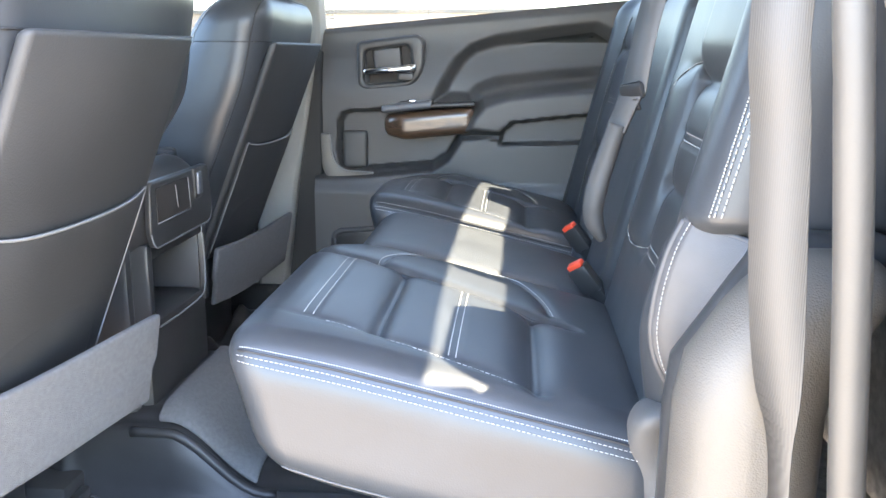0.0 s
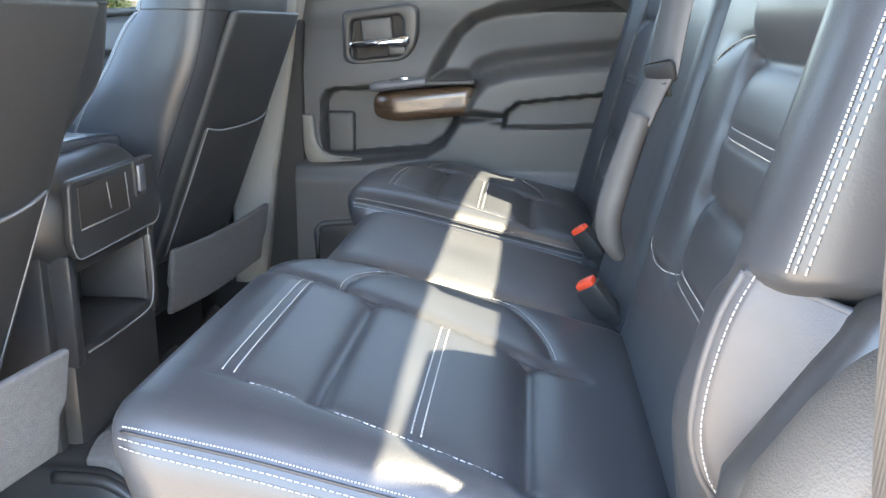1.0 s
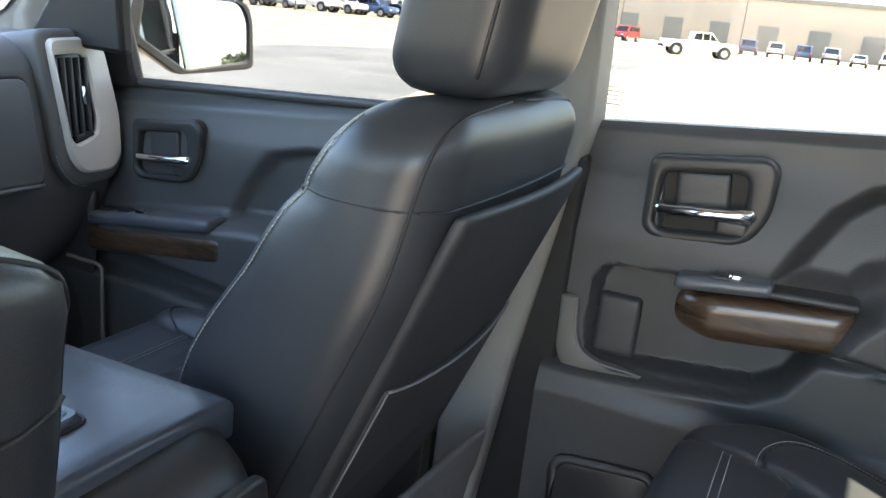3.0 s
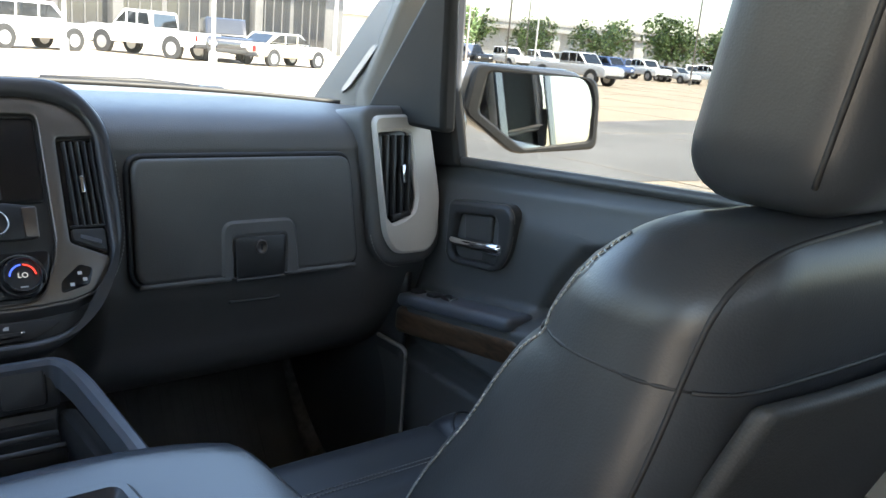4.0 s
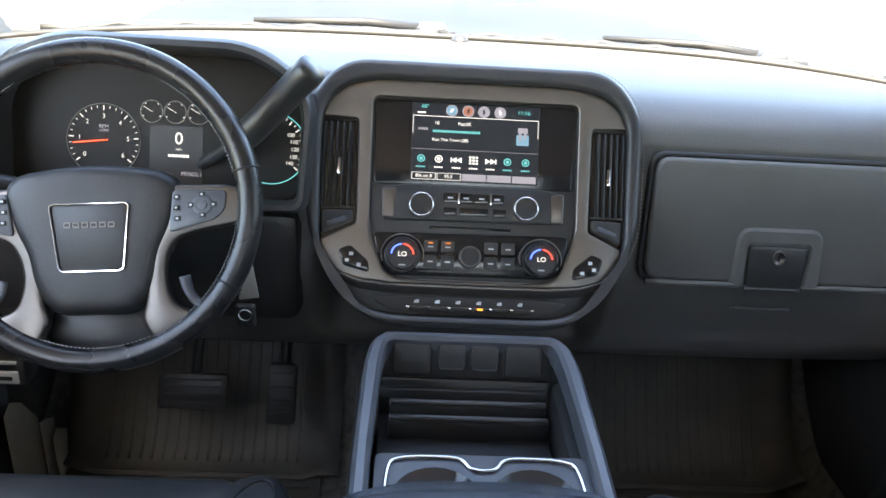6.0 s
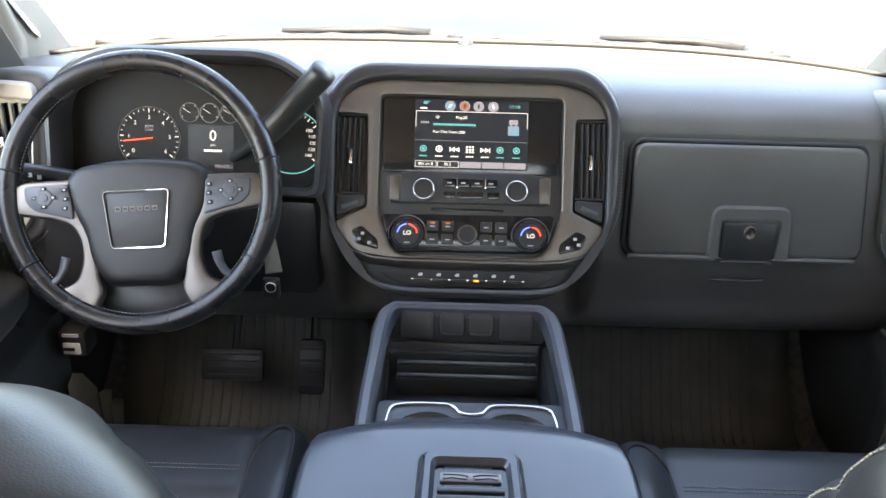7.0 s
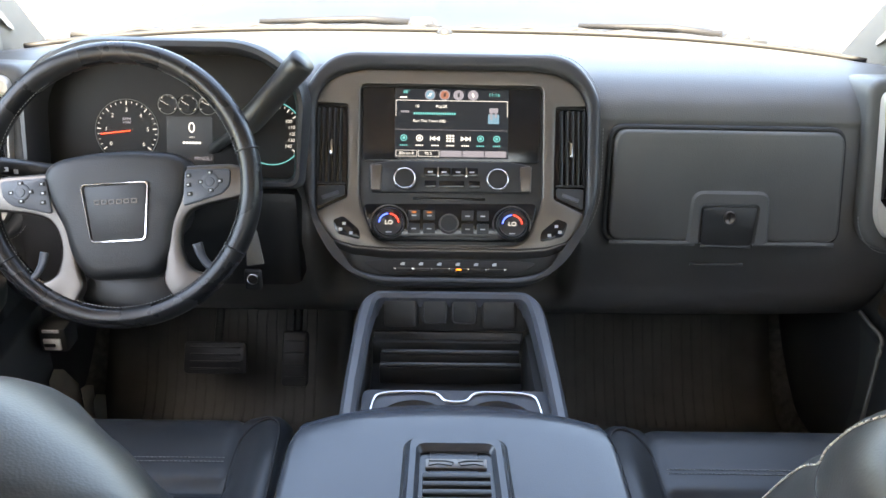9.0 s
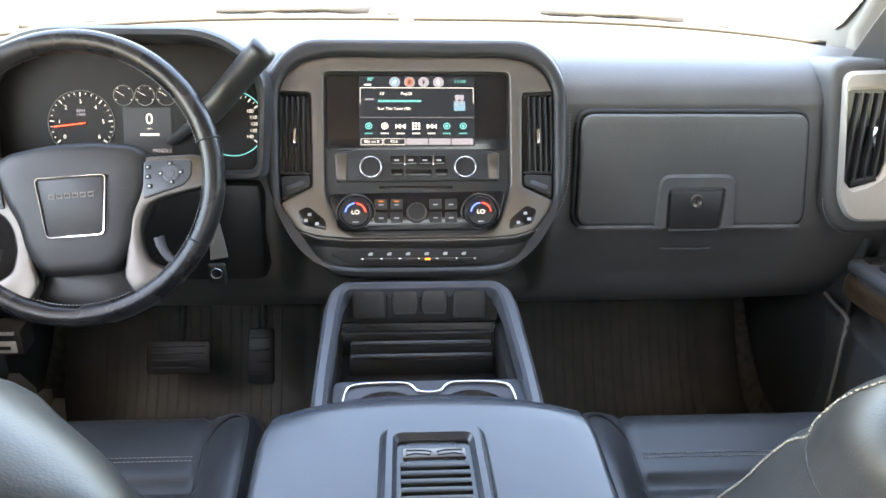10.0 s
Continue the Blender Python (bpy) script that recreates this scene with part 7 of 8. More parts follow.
under(cl_, plate("cluster_hood", HO, 0.105, HOOD_VINYL, None, "black hood over the gauges", place=XM @ Matrix.Translation((0.0, 0, -0.02)), bevel=0.010, hole=HI))
under(cl_, box("knee_panel", (-0.68, 1.03, 0.47), (-0.23, 1.10, 0.64), HOOD_VINYL, None, "", 0.02))

key = thing("ignition_key", "ignition key with a grey tag and fob hanging from the column", "key", (-0.32, 0.95, 0.52))
under(key, plate("tag", rounded_poly([(-0.012, 0.04), (0.004, 0.045), (0.012, -0.01), (-0.014, -0.012)], 0.003), 0.002, GREY_TRIM, None, "pale grey tag", place=Matrix.Translation((-0.284, 0.940, 0.570)) @ pose(0, 0, 0, 85, 0, 10)))
under(key, Pad(0.013, 0.005, 0.017, 0.005, lambda p: np.stack([p[:, 0] - 0.289, p[:, 1] + 0.935, p[:, 2] + 0.537], 1), (3, 2, 3)).build("fob", BLACK_PLASTIC, None))
vv, ff = tube_data([(0.008 * math.cos(a), 0, 0.008 * math.sin(a)) for a in np.linspace(0, 2 * math.pi, 15)[:-1]], 0.0012, 5, True)
under(key, link_mesh("key_ring", vv, ff, CHROME, None, place=Matrix.Translation((-0.289, 0.929, 0.540))))

# parking brake release at the left kick panel, module under the driver's seat
br = thing("brake_release_lever", "black brake release lever with a pale printed plate", "lever", (-0.69, 1.09, 0.33))
under(br, box("bracket", (-0.722, 1.070, 0.302), (-0.672, 1.12, 0.352), BLACK_PLASTIC, None, "", 0.008))
under(br, box("label_plate", (-0.712, 1.066, 0.310), (-0.682, 1.071, 0.332), WHITE_TAG, None, "pale printed plate", 0.002))
under(br, box("print_bar", (-0.709, 1.0628, 0.319), (-0.690, 1.0642, 0.325), BLACK_PLASTIC, None, "dark printed bar", 0.0))
under(br, box("top_mark", (-0.710, 1.066, 0.345), (-0.682, 1.0692, 0.350), LABEL_INK, None, "", 0.0))
modu = thing("seat_module", "black electronic module with a white sticker under the driver's seat", "control module", (-0.30, 0.30, 0.08))
under(modu, box("case", (-0.36, 0.235, 0.085), (-0.24, 0.33, 0.135), BLACK_PLASTIC, None, "", 0.006))
under(modu, box("sticker", (-0.285, 0.245, 0.1352), (-0.255, 0.262, 0.1362), WHITE_TAG, None, "white printed sticker", 0.0))
under(modu, box("connector", (-0.35, 0.222, 0.09), (-0.31, 0.238, 0.115), SATIN_BLACK, None, "", 0.003))
for k in range(3):
    under(modu, tube("wire", smooth_path([(-0.345 + 0.015 * k, 0.224, 0.10), (-0.335 + 0.02 * k, 0.19, 0.085), (-0.29 + 0.03 * k, 0.18, 0.09), (-0.25, 0.215 + 0.01 * k, 0.12)], 6), 0.003, SHADE_BLACK if k else WELT, None))

modu.matrix_basis = Matrix.Translation((0.115, 0.077, -0.025)) @ modu.matrix_basis

# pedals and front mats
for nm, x, w, h, lab in (("brake_pedal", -0.450, 0.062, 0.032, "wide black rubber brake pedal"), ("accelerator_pedal", -0.292, 0.026, 0.055, "narrow black accelerator pedal")):
    pd = thing(nm, lab, "pedal", (x, 1.2, 0.25))
    pm = Matrix.Translation((x, 1.25, 0.195)) @ pose(0, 0, 0, 60, 0, 0)
    under(pd, plate("pad", rounded_poly([(-w, h), (w, h), (w, -h), (-w, -h)], 0.01), 0.012, RUBBER, None, place=pm, bevel=0.004))
    for k in range(4):
        under(pd, box("pad_rib", (-w * 0.8, -0.002, 0), (w * 0.8, 0.002, 0.003), RUBBER, None, "", 0.001, place=pm @ Matrix.Translation((0, -h * 0.66 + k * h * 0.44, 0.012))))
    under(pd, tube("arm", [(x, 1.255, 0.195), (x, 1.33, 0.28), (x, 1.40, 0.45)], 0.009, BLACK_PLASTIC, None, sides=8))


def floor_mat(name, x0, x1, y0, y1, z, ribs, label):
    m = thing(name, label, "floor mat", ((x0 + x1) / 2, (y0 + y1) / 2, z))
    under(m, plate("tray", rounded_poly([(x0, y0), (x1, y0), (x1, y1), (x0, y1)], 0.03), 0.008, MAT_RUBBER, None, place=Matrix.Translation((0, 0, z)), bevel=0.003))
    for k in range(ribs):
        y = y0 + 0.02 + (y1 - y0 - 0.04) * k / (ribs - 1)
        under(m, box("rib", (x0 + 0.02, y - 0.003, z + 0.007), (x1 - 0.02, y + 0.003, z + 0.014), MAT_RUBBER, None, "", 0.002))
    # the mat sweeps up the toe board, with ribs running up it
    rise = lambda y: z + 0.008 + 0.42 * sstep(1.25, 1.60, np.asarray(y, float))
    xs, ys = np.linspace(x0 - 0.03, x1 + 0.03, 16), np.linspace(y1 - 0.03, 1.53, 22)
    X, Y = np.meshgrid(xs, ys, indexing="ij")
    Z = rise(Y) + 0.012 * sstep(0.42, 0.5, np.abs(X - (x0 + x1) / 2) / (x1 - x0)) + 0.05 * sstep(0.695, 0.73, np.abs(X))
    nn, mm = X.shape
    toe = link_mesh("toe_panel", np.stack([X, Y, Z], -1).reshape(-1, 3), [(i * mm + j, (i + 1) * mm + j, (i + 1) * mm + j + 1, i * mm + j + 1) for i in range(nn - 1) for j in range(mm - 1)], MAT_RUBBER)
    sol = toe.modifiers.new("thick", "SOLIDIFY")
    sol.thickness, sol.offset = 0.004, -1
    under(m, toe)
    for k in range(18):
        x = x0 + 0.05 + (x1 - x0 - 0.10) * k / 17
        yy = np.linspace(y1 + 0.01, 1.44, 12)
        under(m, tube("toe_rib", [(x, a, float(rise(a)) + 0.002) for a in yy], 0.0042, MAT_RUBBER, None, sides=6))
    return m


floor_mat("front_mat_passenger", 0.22, 0.68, 0.76, 1.26, 0.006, 16, "black ribbed rubber mat in the front footwell")
floor_mat("front_mat_driver", -0.68, -0.22, 0.76, 1.26, 0.006, 16, "black ribbed rubber mat under the pedals")

# folded papers against the kick panel
PAPER = surface("cream_paper", (0.50, 0.465, 0.38), 0.8, var=0.08, scale=30, grain=300, bump=0.2)
papers = thing("folded_papers", "crumpled cream folded papers by the driver's kick panel", "papers", (-0.70, 1.18, 0.012))
for xo, out in ((-0.714, [(1.10, 0.012), (1.10, 0.236), (1.125, 0.246), (1.158, 0.224), (1.205, 0.160), (1.205, 0.012)]),
                (-0.704, [(1.195, 0.012), (1.190, 0.158), (1.215, 0.150), (1.244, 0.130), (1.236, 0.085), (1.225, 0.012)]),
                (-0.694, [(1.212, 0.012), (1.208, 0.112), (1.230, 0.118), (1.268, 0.090), (1.250, 0.012)])):
    under(papers, plate("leaf", out, 0.0016, PAPER, None, place=Matrix(((0, 0, 1, xo), (1, 0, 0, 0), (0, 1, 0, 0), (0, 0, 0, 1))), bevel=0.0003))
br.matrix_basis = Matrix.Translation((0.020, 0, 0.014)) @ br.matrix_basis


# ---- right doors ----
def relief_panel(name, y0, y1, z0, z1, depth, label, kind_name, mat=DOOR_PLASTIC, step=0.006, x=0.745, sign=1):
    """A moulded panel facing the cab; depth(Y, Z) is how far it stands out."""
    ny, nz = int((y1 - y0) / step) + 1, int((z1 - z0) / step) + 1
    Y, Z = np.meshgrid(np.linspace(y0, y1, ny), np.linspace(z0, z1, nz), indexing="ij")
    D = depth(Y, Z)
    X = sign * (x - D)
    v = np.stack([X, Y, Z], -1).reshape(-1, 3)
    f = [(i * nz + j, (i + 1) * nz + j, (i + 1) * nz + j + 1, i * nz + j + 1) for i in range(ny - 1) for j in range(nz - 1)]
    n0 = len(v)
    rim = [i * nz for i in range(ny)] + [(ny - 1) * nz + j for j in range(1, nz)] + [i * nz + nz - 1 for i in range(ny - 2, -1, -1)] + [j for j in range(nz - 2, 0, -1)]
    back = np.array([[sign * (x + 0.05), v[k][1], v[k][2]] for k in rim])
    v = np.r_[v, back]
    m = len(rim)
    f += [(rim[k], rim[(k + 1) % m], n0 + (k + 1) % m, n0 + k) for k in range(m)]
    return link_mesh(name, v, f, mat, flat_angle=60)


def bump_in(sd, height, w):
    return height * (1 - sstep(-w, 0, sd))


def door_handle(door, yc, zc, x, s=1):
    """Pull handle: a satin cup with a grey paddle and a chrome lever across it; y forward."""
    m = Matrix(((0, 0, -s, s * x), (-1, 0, 0, yc), (0, 1, 0, zc), (0, 0, 0, 1)))
    oo = rounded_poly([(-0.080, 0.046), (0.066, 0.064), (0.081, 0.050), (0.081, -0.010), (0.056, -0.052), (-0.064, -0.062), (-0.079, -0.050)], [0.014, 0.016, 0.016, 0.03, 0.03, 0.014, 0.014], 5)
    ii = rounded_poly([(-0.060, 0.026), (0.038, 0.039), (0.046, 0.030), (0.050, -0.028), (0.040, -0.040), (-0.048, -0.050), (-0.062, -0.042)], 0.010, 5)
    cup = under(door, sheet("handle_cup", oo[::-1], [ii], 0.022, SATIN_BLACK, None, "satin black cup round the handle", place=m @ Matrix.Translation((0, 0, -0.006)), bevel=0.008, seg=4))
    under(door, tube("cup_edge", [m @ Vector((a * 0.985, b * 0.985, 0.0095)) for a, b in oo], 0.0014, SPOKE, None, "thin bright edge of the cup", closed=True))
    under(door, sheet("handle_recess", oo[::-1], [], 0.002, CLUSTER_BLACK, None, "", place=m @ Matrix.Translation((0, 0, -0.008)), bevel=0))
    pad = Pad(0.034, 0.024, 0.007, 0.006, lambda p: p, (4, 4, 1)).build("paddle", DOOR_PLASTIC, None, "grey paddle in the cup")
    pad.matrix_basis = m @ Matrix.Translation((-0.008, 0.010, 0.000)) @ pose(0, 0, 0, 0, 0, 5)
    under(door, pad)
    lev = Pad(0.065, 0.0078, 0.0085, 0.0072, lambda p: np.stack([p[:, 0], p[:, 1] * (1 + 0.32 * sstep(0.028, 0.050, p[:, 0])), p[:, 2] * (1 + 0.2 * sstep(0.028, 0.050, p[:, 0])) - 5.0 * p[:, 0] ** 2 * 0.5], 1), (16, 3, 3))
    ob = lev.build("handle_lever", CHROME, None, "chrome pull lever")
    ob.matrix_basis = m @ Matrix.Translation((-0.001, -0.016, 0.022)) @ pose(0, 0, 0, 0, 0, 4.7)
    under(door, ob)
    piv = Pad(0.020, 0.010, 0.006, 0.005, lambda p: p, (3, 2, 1)).build("lever_pivot", SATIN_BLACK, None)
    piv.matrix_basis = m @ Matrix.Translation((0.036, -0.031, 0.010))
    under(door, piv)


rear_door = thing("door_rear_right", "charcoal moulded rear door panel with wood trim and a chrome handle", "car door", (0.8, -0.3, 0.1), kind="structure")

SCOOP = [(-0.217, 0.648), (-0.242, 0.704), (-0.274, 0.756), (-0.312, 0.789), (-0.37, 0.806), (-0.478, 0.815), (-0.60, 0.821), (-0.66, 0.80), (-0.66, 0.713), (-0.482, 0.698), (-0.378, 0.685), (-0.340, 0.671), (-0.322, 0.648)]
ARM = [(-0.300, 0.588), (-0.322, 0.630), (-0.348, 0.658), (-0.40, 0.674), (-0.481, 0.684), (-0.70, 0.704), (-0.70, 0.570), (-0.37, 0.580)]
LOWP = [(0.08, 0.482), (0.0, 0.482), (-0.07, 0.486), (-0.225, 0.503), (-0.262, 0.526), (-0.294, 0.575), (-0.37, 0.582), (-0.72, 0.582), (-0.72, 0.08), (0.08, 0.08)]
APOCK = [(-0.380, 0.556), (-0.388, 0.596), (-0.412, 0.616), (-0.483, 0.625), (-0.64, 0.642), (-0.64, 0.565), (-0.485, 0.558)]
PULL = [(0.004, 0.610), (-0.008, 0.630), (-0.03, 0.637), (-0.31, 0.648), (-0.298, 0.584), (-0.264, 0.530), (-0.228, 0.507), (-0.07, 0.492), (-0.02, 0.488), (0.0, 0.50), (0.008, 0.54)]
CUP = [(-0.068, 0.768), (-0.166, 0.780), (-0.172, 0.712), (-0.168, 0.702), (-0.074, 0.692)]


def rear_depth(Y, Z):
    d = 0.030 * sstep(0.82, 0.66, Z) - 0.012 * sstep(0.835, 0.86, Z)
    d = d - bump_in(poly_sd(SCOOP, Y, Z) - 0.004, 0.036, 0.034)
    d = np.maximum(d + bump_in(poly_sd(LOWP, Y, Z) - 0.004, 0.026, 0.014), d)
    d = d + bump_in(poly_sd(ARM, Y, Z) - 0.014, 0.062, 0.030) * (1 - 0.42 * sstep(0.592, 0.578, Z))
    for pocket, floor_ in ((PULL, -0.012), (APOCK, 0.034)):
        k = 1 - sstep(-0.010, 0.0, poly_sd(pocket, Y, Z))
        d = d * (1 - k) + floor_ * k
    d = d - bump_in(poly_sd(CUP, Y, Z) - 0.004, 0.020, 0.006)
    d = d + 0.010 * sstep(0.475, 0.44, Z)
    return d


rp = under(rear_door, relief_panel("panel", -0.70, 0.055, 0.12, 0.855, rear_depth, "", "", step=0.0038))
for vtx in rp.data.vertices:
    if vtx.co.z > 0.75:
        vtx.co.z += (0.0915 * (0.04 - vtx.co.y) - 0.038) * (vtx.co.z - 0.75) / 0.105
door_handle(rear_door, -0.126, 0.742, 0.730)
# wood fillet and switch pod
wd = Pad(0.022, 0.108, 0.031, 0.020, lambda p: np.stack([0.700 - p[:, 0] + 0.02 * sstep(0.06, 0.108, p[:, 1]), p[:, 1] - 0.219, p[:, 2] + 0.6055 - 0.105 * p[:, 1] + 0.012 * sstep(0.04, 0.108, p[:, 1]) * (p[:, 2] < 0)], 1), (4, 24, 8))
under(rear_door, wd.build("wood_trim", WOOD, None, "burled brown wood trim"))
sw = Pad(0.030, 0.060, 0.009, 0.008, lambda p: np.stack([0.704 - p[:, 0], p[:, 1] - 0.168, p[:, 2] + 0.6445 - 0.11 * p[:, 1]], 1), (3, 8, 2))
under(rear_door, sw.build("switch_pod", RAIL, None, "slate grey switch pod"))
ar = Pad(0.026, 0.052, 0.005, 0.0045, lambda p: np.stack([0.702 - p[:, 0], p[:, 1] - 0.275, p[:, 2] + 0.6470 - 0.11 * (p[:, 1] - 0.055) * 0.4], 1), (3, 8, 1))
under(rear_door, ar.build("armrest_strip", SATIN_BLACK, None))
under(rear_door, box("switch_well", (0.682, -0.192, 0.650), (0.700, -0.150, 0.6562), SATIN_BLACK, None, "", 0.003))
under(rear_door, box("window_switch", (0.684, -0.190, 0.652), (0.698, -0.170, 0.6615), CHROME, None, "chrome-edged window switch", 0.004))
# taupe edge of the door pocket and the speaker below
TRIM = rounded_poly([(0.043, 0.580), (0.019, 0.580), (0.014, 0.530), (0.004, 0.506), (-0.018, 0.494), (-0.085, 0.490), (-0.085, 0.486), (-0.01, 0.474), (0.028, 0.474), (0.041, 0.500)], [0.004, 0.004, 0.02, 0.012, 0.012, 0.001, 0.001, 0.02, 0.012, 0.012], 4)
under(rear_door, tube("pocket_trim_edge", [(0.7035, y, z) for y, z in TRIM if y < 0.022 and z > 0.489], 0.0016, WELT, None, "bright inner edge of the trim"))
under(rear_door, sheet("pocket_trim", [(-y, z) for y, z in TRIM], [], 0.016, TAUPE, None, "taupe grey edge of the door pocket", place=Matrix(((0, 0, -1, 0.720), (-1, 0, 0, 0), (0, 1, 0, 0), (0, 0, 0, 1))), bevel=0.005, seg=3))
under(rear_door, plate("speaker_grille", rounded_poly([(-0.066, 0.082), (0.066, 0.094), (0.068, -0.10), (-0.066, -0.10)], 0.02), 0.006, BLACK_PLASTIC, None, "black mesh speaker grille",
                      place=Matrix(((0, 0, -1, 0.677), (-1, 0, 0, -0.062), (0, 1, 0, 0.265), (0, 0, 0, 1)))))
under(rear_door, tube("speaker_rim", [(0.673, -0.062 - x, 0.265 + y) for x, y in rounded_poly([(-0.072, 0.088), (0.072, 0.100), (0.074, -0.106), (-0.072, -0.106)], 0.024)], 0.007, DOOR_PLASTIC, None, closed=True))
under(rear_door, Pad(0.012, 0.030, 0.044, 0.008, lambda p: np.stack([p[:, 0] + 0.752, p[:, 1] - 0.034, p[:, 2] + 0.540], 1), (2, 3, 6)).build("bottle_rest", DOOR_PLASTIC, None))
under(rear_door, box("outer_skin", (0.80, -0.70, 0.02), (0.84, 0.06, 0.80), BODY_PAINT, None, "dark grey painted door skin", 0.02))
under(rear_door, tube("window_seal", [(0.770, y, 0.804 + 0.0915 * (0.04 - y)) for y in np.linspace(-0.70, 0.055, 12)], 0.009, BLACK_PLASTIC, None))

under(rear_door, box("window_sticker", (0.7505, 0.012, 0.840), (0.7515, 0.034, 0.8415), LABEL_INK, None, "small printed lines on the glass", 0.0))
for k, w in enumerate((0.024, 0.02, 0.024, 0.016)):
    under(rear_door, box("window_sticker", (0.7505, 0.034 - w, 0.8465 + k * 0.0055), (0.7515, 0.034, 0.8475 + k * 0.0055), LABEL_INK, None, "small printed lines on the glass", 0.0))

front_door = thing("door_front_right", "charcoal moulded front passenger door panel with wood trim and a chrome handle", "car door", (0.8, 0.6, 0.1), kind="structure")
FSC = [(0.66, 0.56), (0.62, 0.64), (0.58, 0.69), (0.50, 0.715), (0.25, 0.725), (0.24, 0.60), (0.55, 0.575)]
FARM = [(0.94, 0.53), (0.70, 0.565), (0.24, 0.60), (0.24, 0.45), (0.60, 0.44), (0.90, 0.47)]


def front_depth(Y, Z):
    sill = 0.775 + 0.05 * (0.93 - Y) / 0.7
    d = 0.015 * sstep(sill, sill - 0.14, Z) - 0.018 * sstep(sill - 0.015, sill + 0.03, Z)
    d = d + bump_in(poly_sd(FARM, Y, Z) - 0.012, 0.060, 0.03)
    d = d - bump_in(poly_sd(FSC, Y, Z) - 0.008, 0.026, 0.02)
    d = d + bump_in(poly_sd([(1.05, 0.43), (0.25, 0.40), (0.25, 0.10), (1.05, 0.10)], Y, Z), 0.04, 0.02)
    return d


fp = under(front_door, relief_panel("panel", 0.22, 1.06, 0.08, 0.84, front_depth, "", "", step=0.007, x=0.765, mat=FRONT_DOOR))
# panel's top edge follows the falling window sill
for vtx in fp.data.vertices:
    if vtx.co.z > 0.70:
        vtx.co.z = 0.70 + (vtx.co.z - 0.70) * (0.07 + 0.06 * (1.06 - vtx.co.y)) / 0.14
door_handle(front_door, 0.798, 0.667, 0.752)
wd = Pad(0.018, 0.16, 0.026, 0.016, lambda p: np.stack([0.705 - p[:, 0], p[:, 1] + 0.785, p[:, 2] + 0.502 - 0.12 * p[:, 1]], 1), (4, 18, 6))
under(front_door, wd.build("wood_trim", WOOD, None, "burled brown wood trim"))
sw = Pad(0.032, 0.140, 0.012, 0.010, lambda p: np.stack([0.712 - p[:, 0], p[:, 1] + 0.790, p[:, 2] + 0.543 - 0.13 * p[:, 1]], 1), (3, 8, 2))
under(front_door, sw.build("switch_pod", RAIL, None))
for y in (0.905, 0.86, 0.82):
    under(front_door, box("window_switch", (0.700, y - 0.012, 0.541 - 0.13 * (y - 0.815)), (0.722, y + 0.012, 0.558 - 0.13 * (y - 0.815)), CHROME if y < 0.85 else BLACK_PLASTIC, None, "", 0.004))
under(front_door, tube("pocket_edge", smooth_path([(0.692, 0.99, 0.437), (0.690, 0.945, 0.437), (0.690, 0.905, 0.434), (0.690, 0.90, 0.40), (0.692, 0.90, 0.28), (0.692, 0.90, 0.16)], 5), 0.004, GREY_TRIM, None, "pale edge of the door pocket"))
under(front_door, box("outer_skin", (0.80, 0.07, 0.02), (0.84, 1.12, 0.76), BODY_PAINT, None, "dark grey painted door skin", 0.02))
under(front_door, tube("window_seal", [(0.776, y, 0.770 + 0.058 * (1.0 - y)) for y in np.linspace(0.22, 0.95, 12)], 0.009, FRONT_DOOR, None))

left_door = thing("door_front_left", "charcoal moulded driver's door panel beside the steering wheel", "car door", (-0.8, 0.6, 0.1), kind="structure")
lp = under(left_door, relief_panel("panel", 0.22, 1.06, 0.08, 0.84, front_depth, "", "", step=0.01, x=0.738, sign=-1, mat=FRONT_DOOR))
for vtx in lp.data.vertices:
    if vtx.co.z > 0.70:
        vtx.co.z = 0.70 + (vtx.co.z - 0.70) * (0.07 + 0.06 * (1.06 - vtx.co.y)) / 0.14
under(left_door, box("outer_skin", (-0.84, 0.07, 0.02), (-0.80, 1.12, 0.76), BODY_PAINT, None, "", 0.02))

# set the doors to the shell
rear_door.matrix_basis = Matrix(((1, 0, 0, 0.058), (0, 1.045, 0, 0.1045), (0, 0, 1.066, -0.077), (0, 0, 0, 1))) @ rear_door.matrix_basis
front_door.matrix_basis = Matrix.Translation((0.045, 0.122, -0.042)) @ front_door.matrix_basis
left_door.matrix_basis = Matrix.Translation((-0.045, 0.122, -0.042)) @ left_door.matrix_basis

# ---- right wing mirror ----
mir = thing("wing_mirror", "black wing mirror with a chamfered reflecting glass outside the passenger window", "wing mirror", (0.9, 1.1, 0.8))
MO = rounded_poly([(-0.138, 0.087), (0.128, 0.078), (0.139, 0.036), (0.143, -0.071), (-0.043, -0.093), (-0.155, -0.016)], [0.02, 0.03, 0.02, 0.02, 0.02, 0.015], 5)
MI = rounded_poly([(-0.11, 0.073), (0.105, 0.077), (0.125, 0.032), (0.125, -0.054), (-0.02, -0.081), (-0.124, -0.011)], [0.012, 0.03, 0.02, 0.012, 0.012, 0.012], 5)
mm = Matrix(((0.8797, 0.0316, -0.4745, 1.1150), (-0.4755, 0.0584, -0.8778, 1.0550), (0.0000, 0.9978, 0.0664, 0.8480), (0, 0, 0, 1)))
under(mir, plate("housing_rim", MO, 0.030, BLACK_PLASTIC, None, "", place=mm @ Matrix.Translation((0, 0, -0.022)), bevel=0.006, hole=MI))
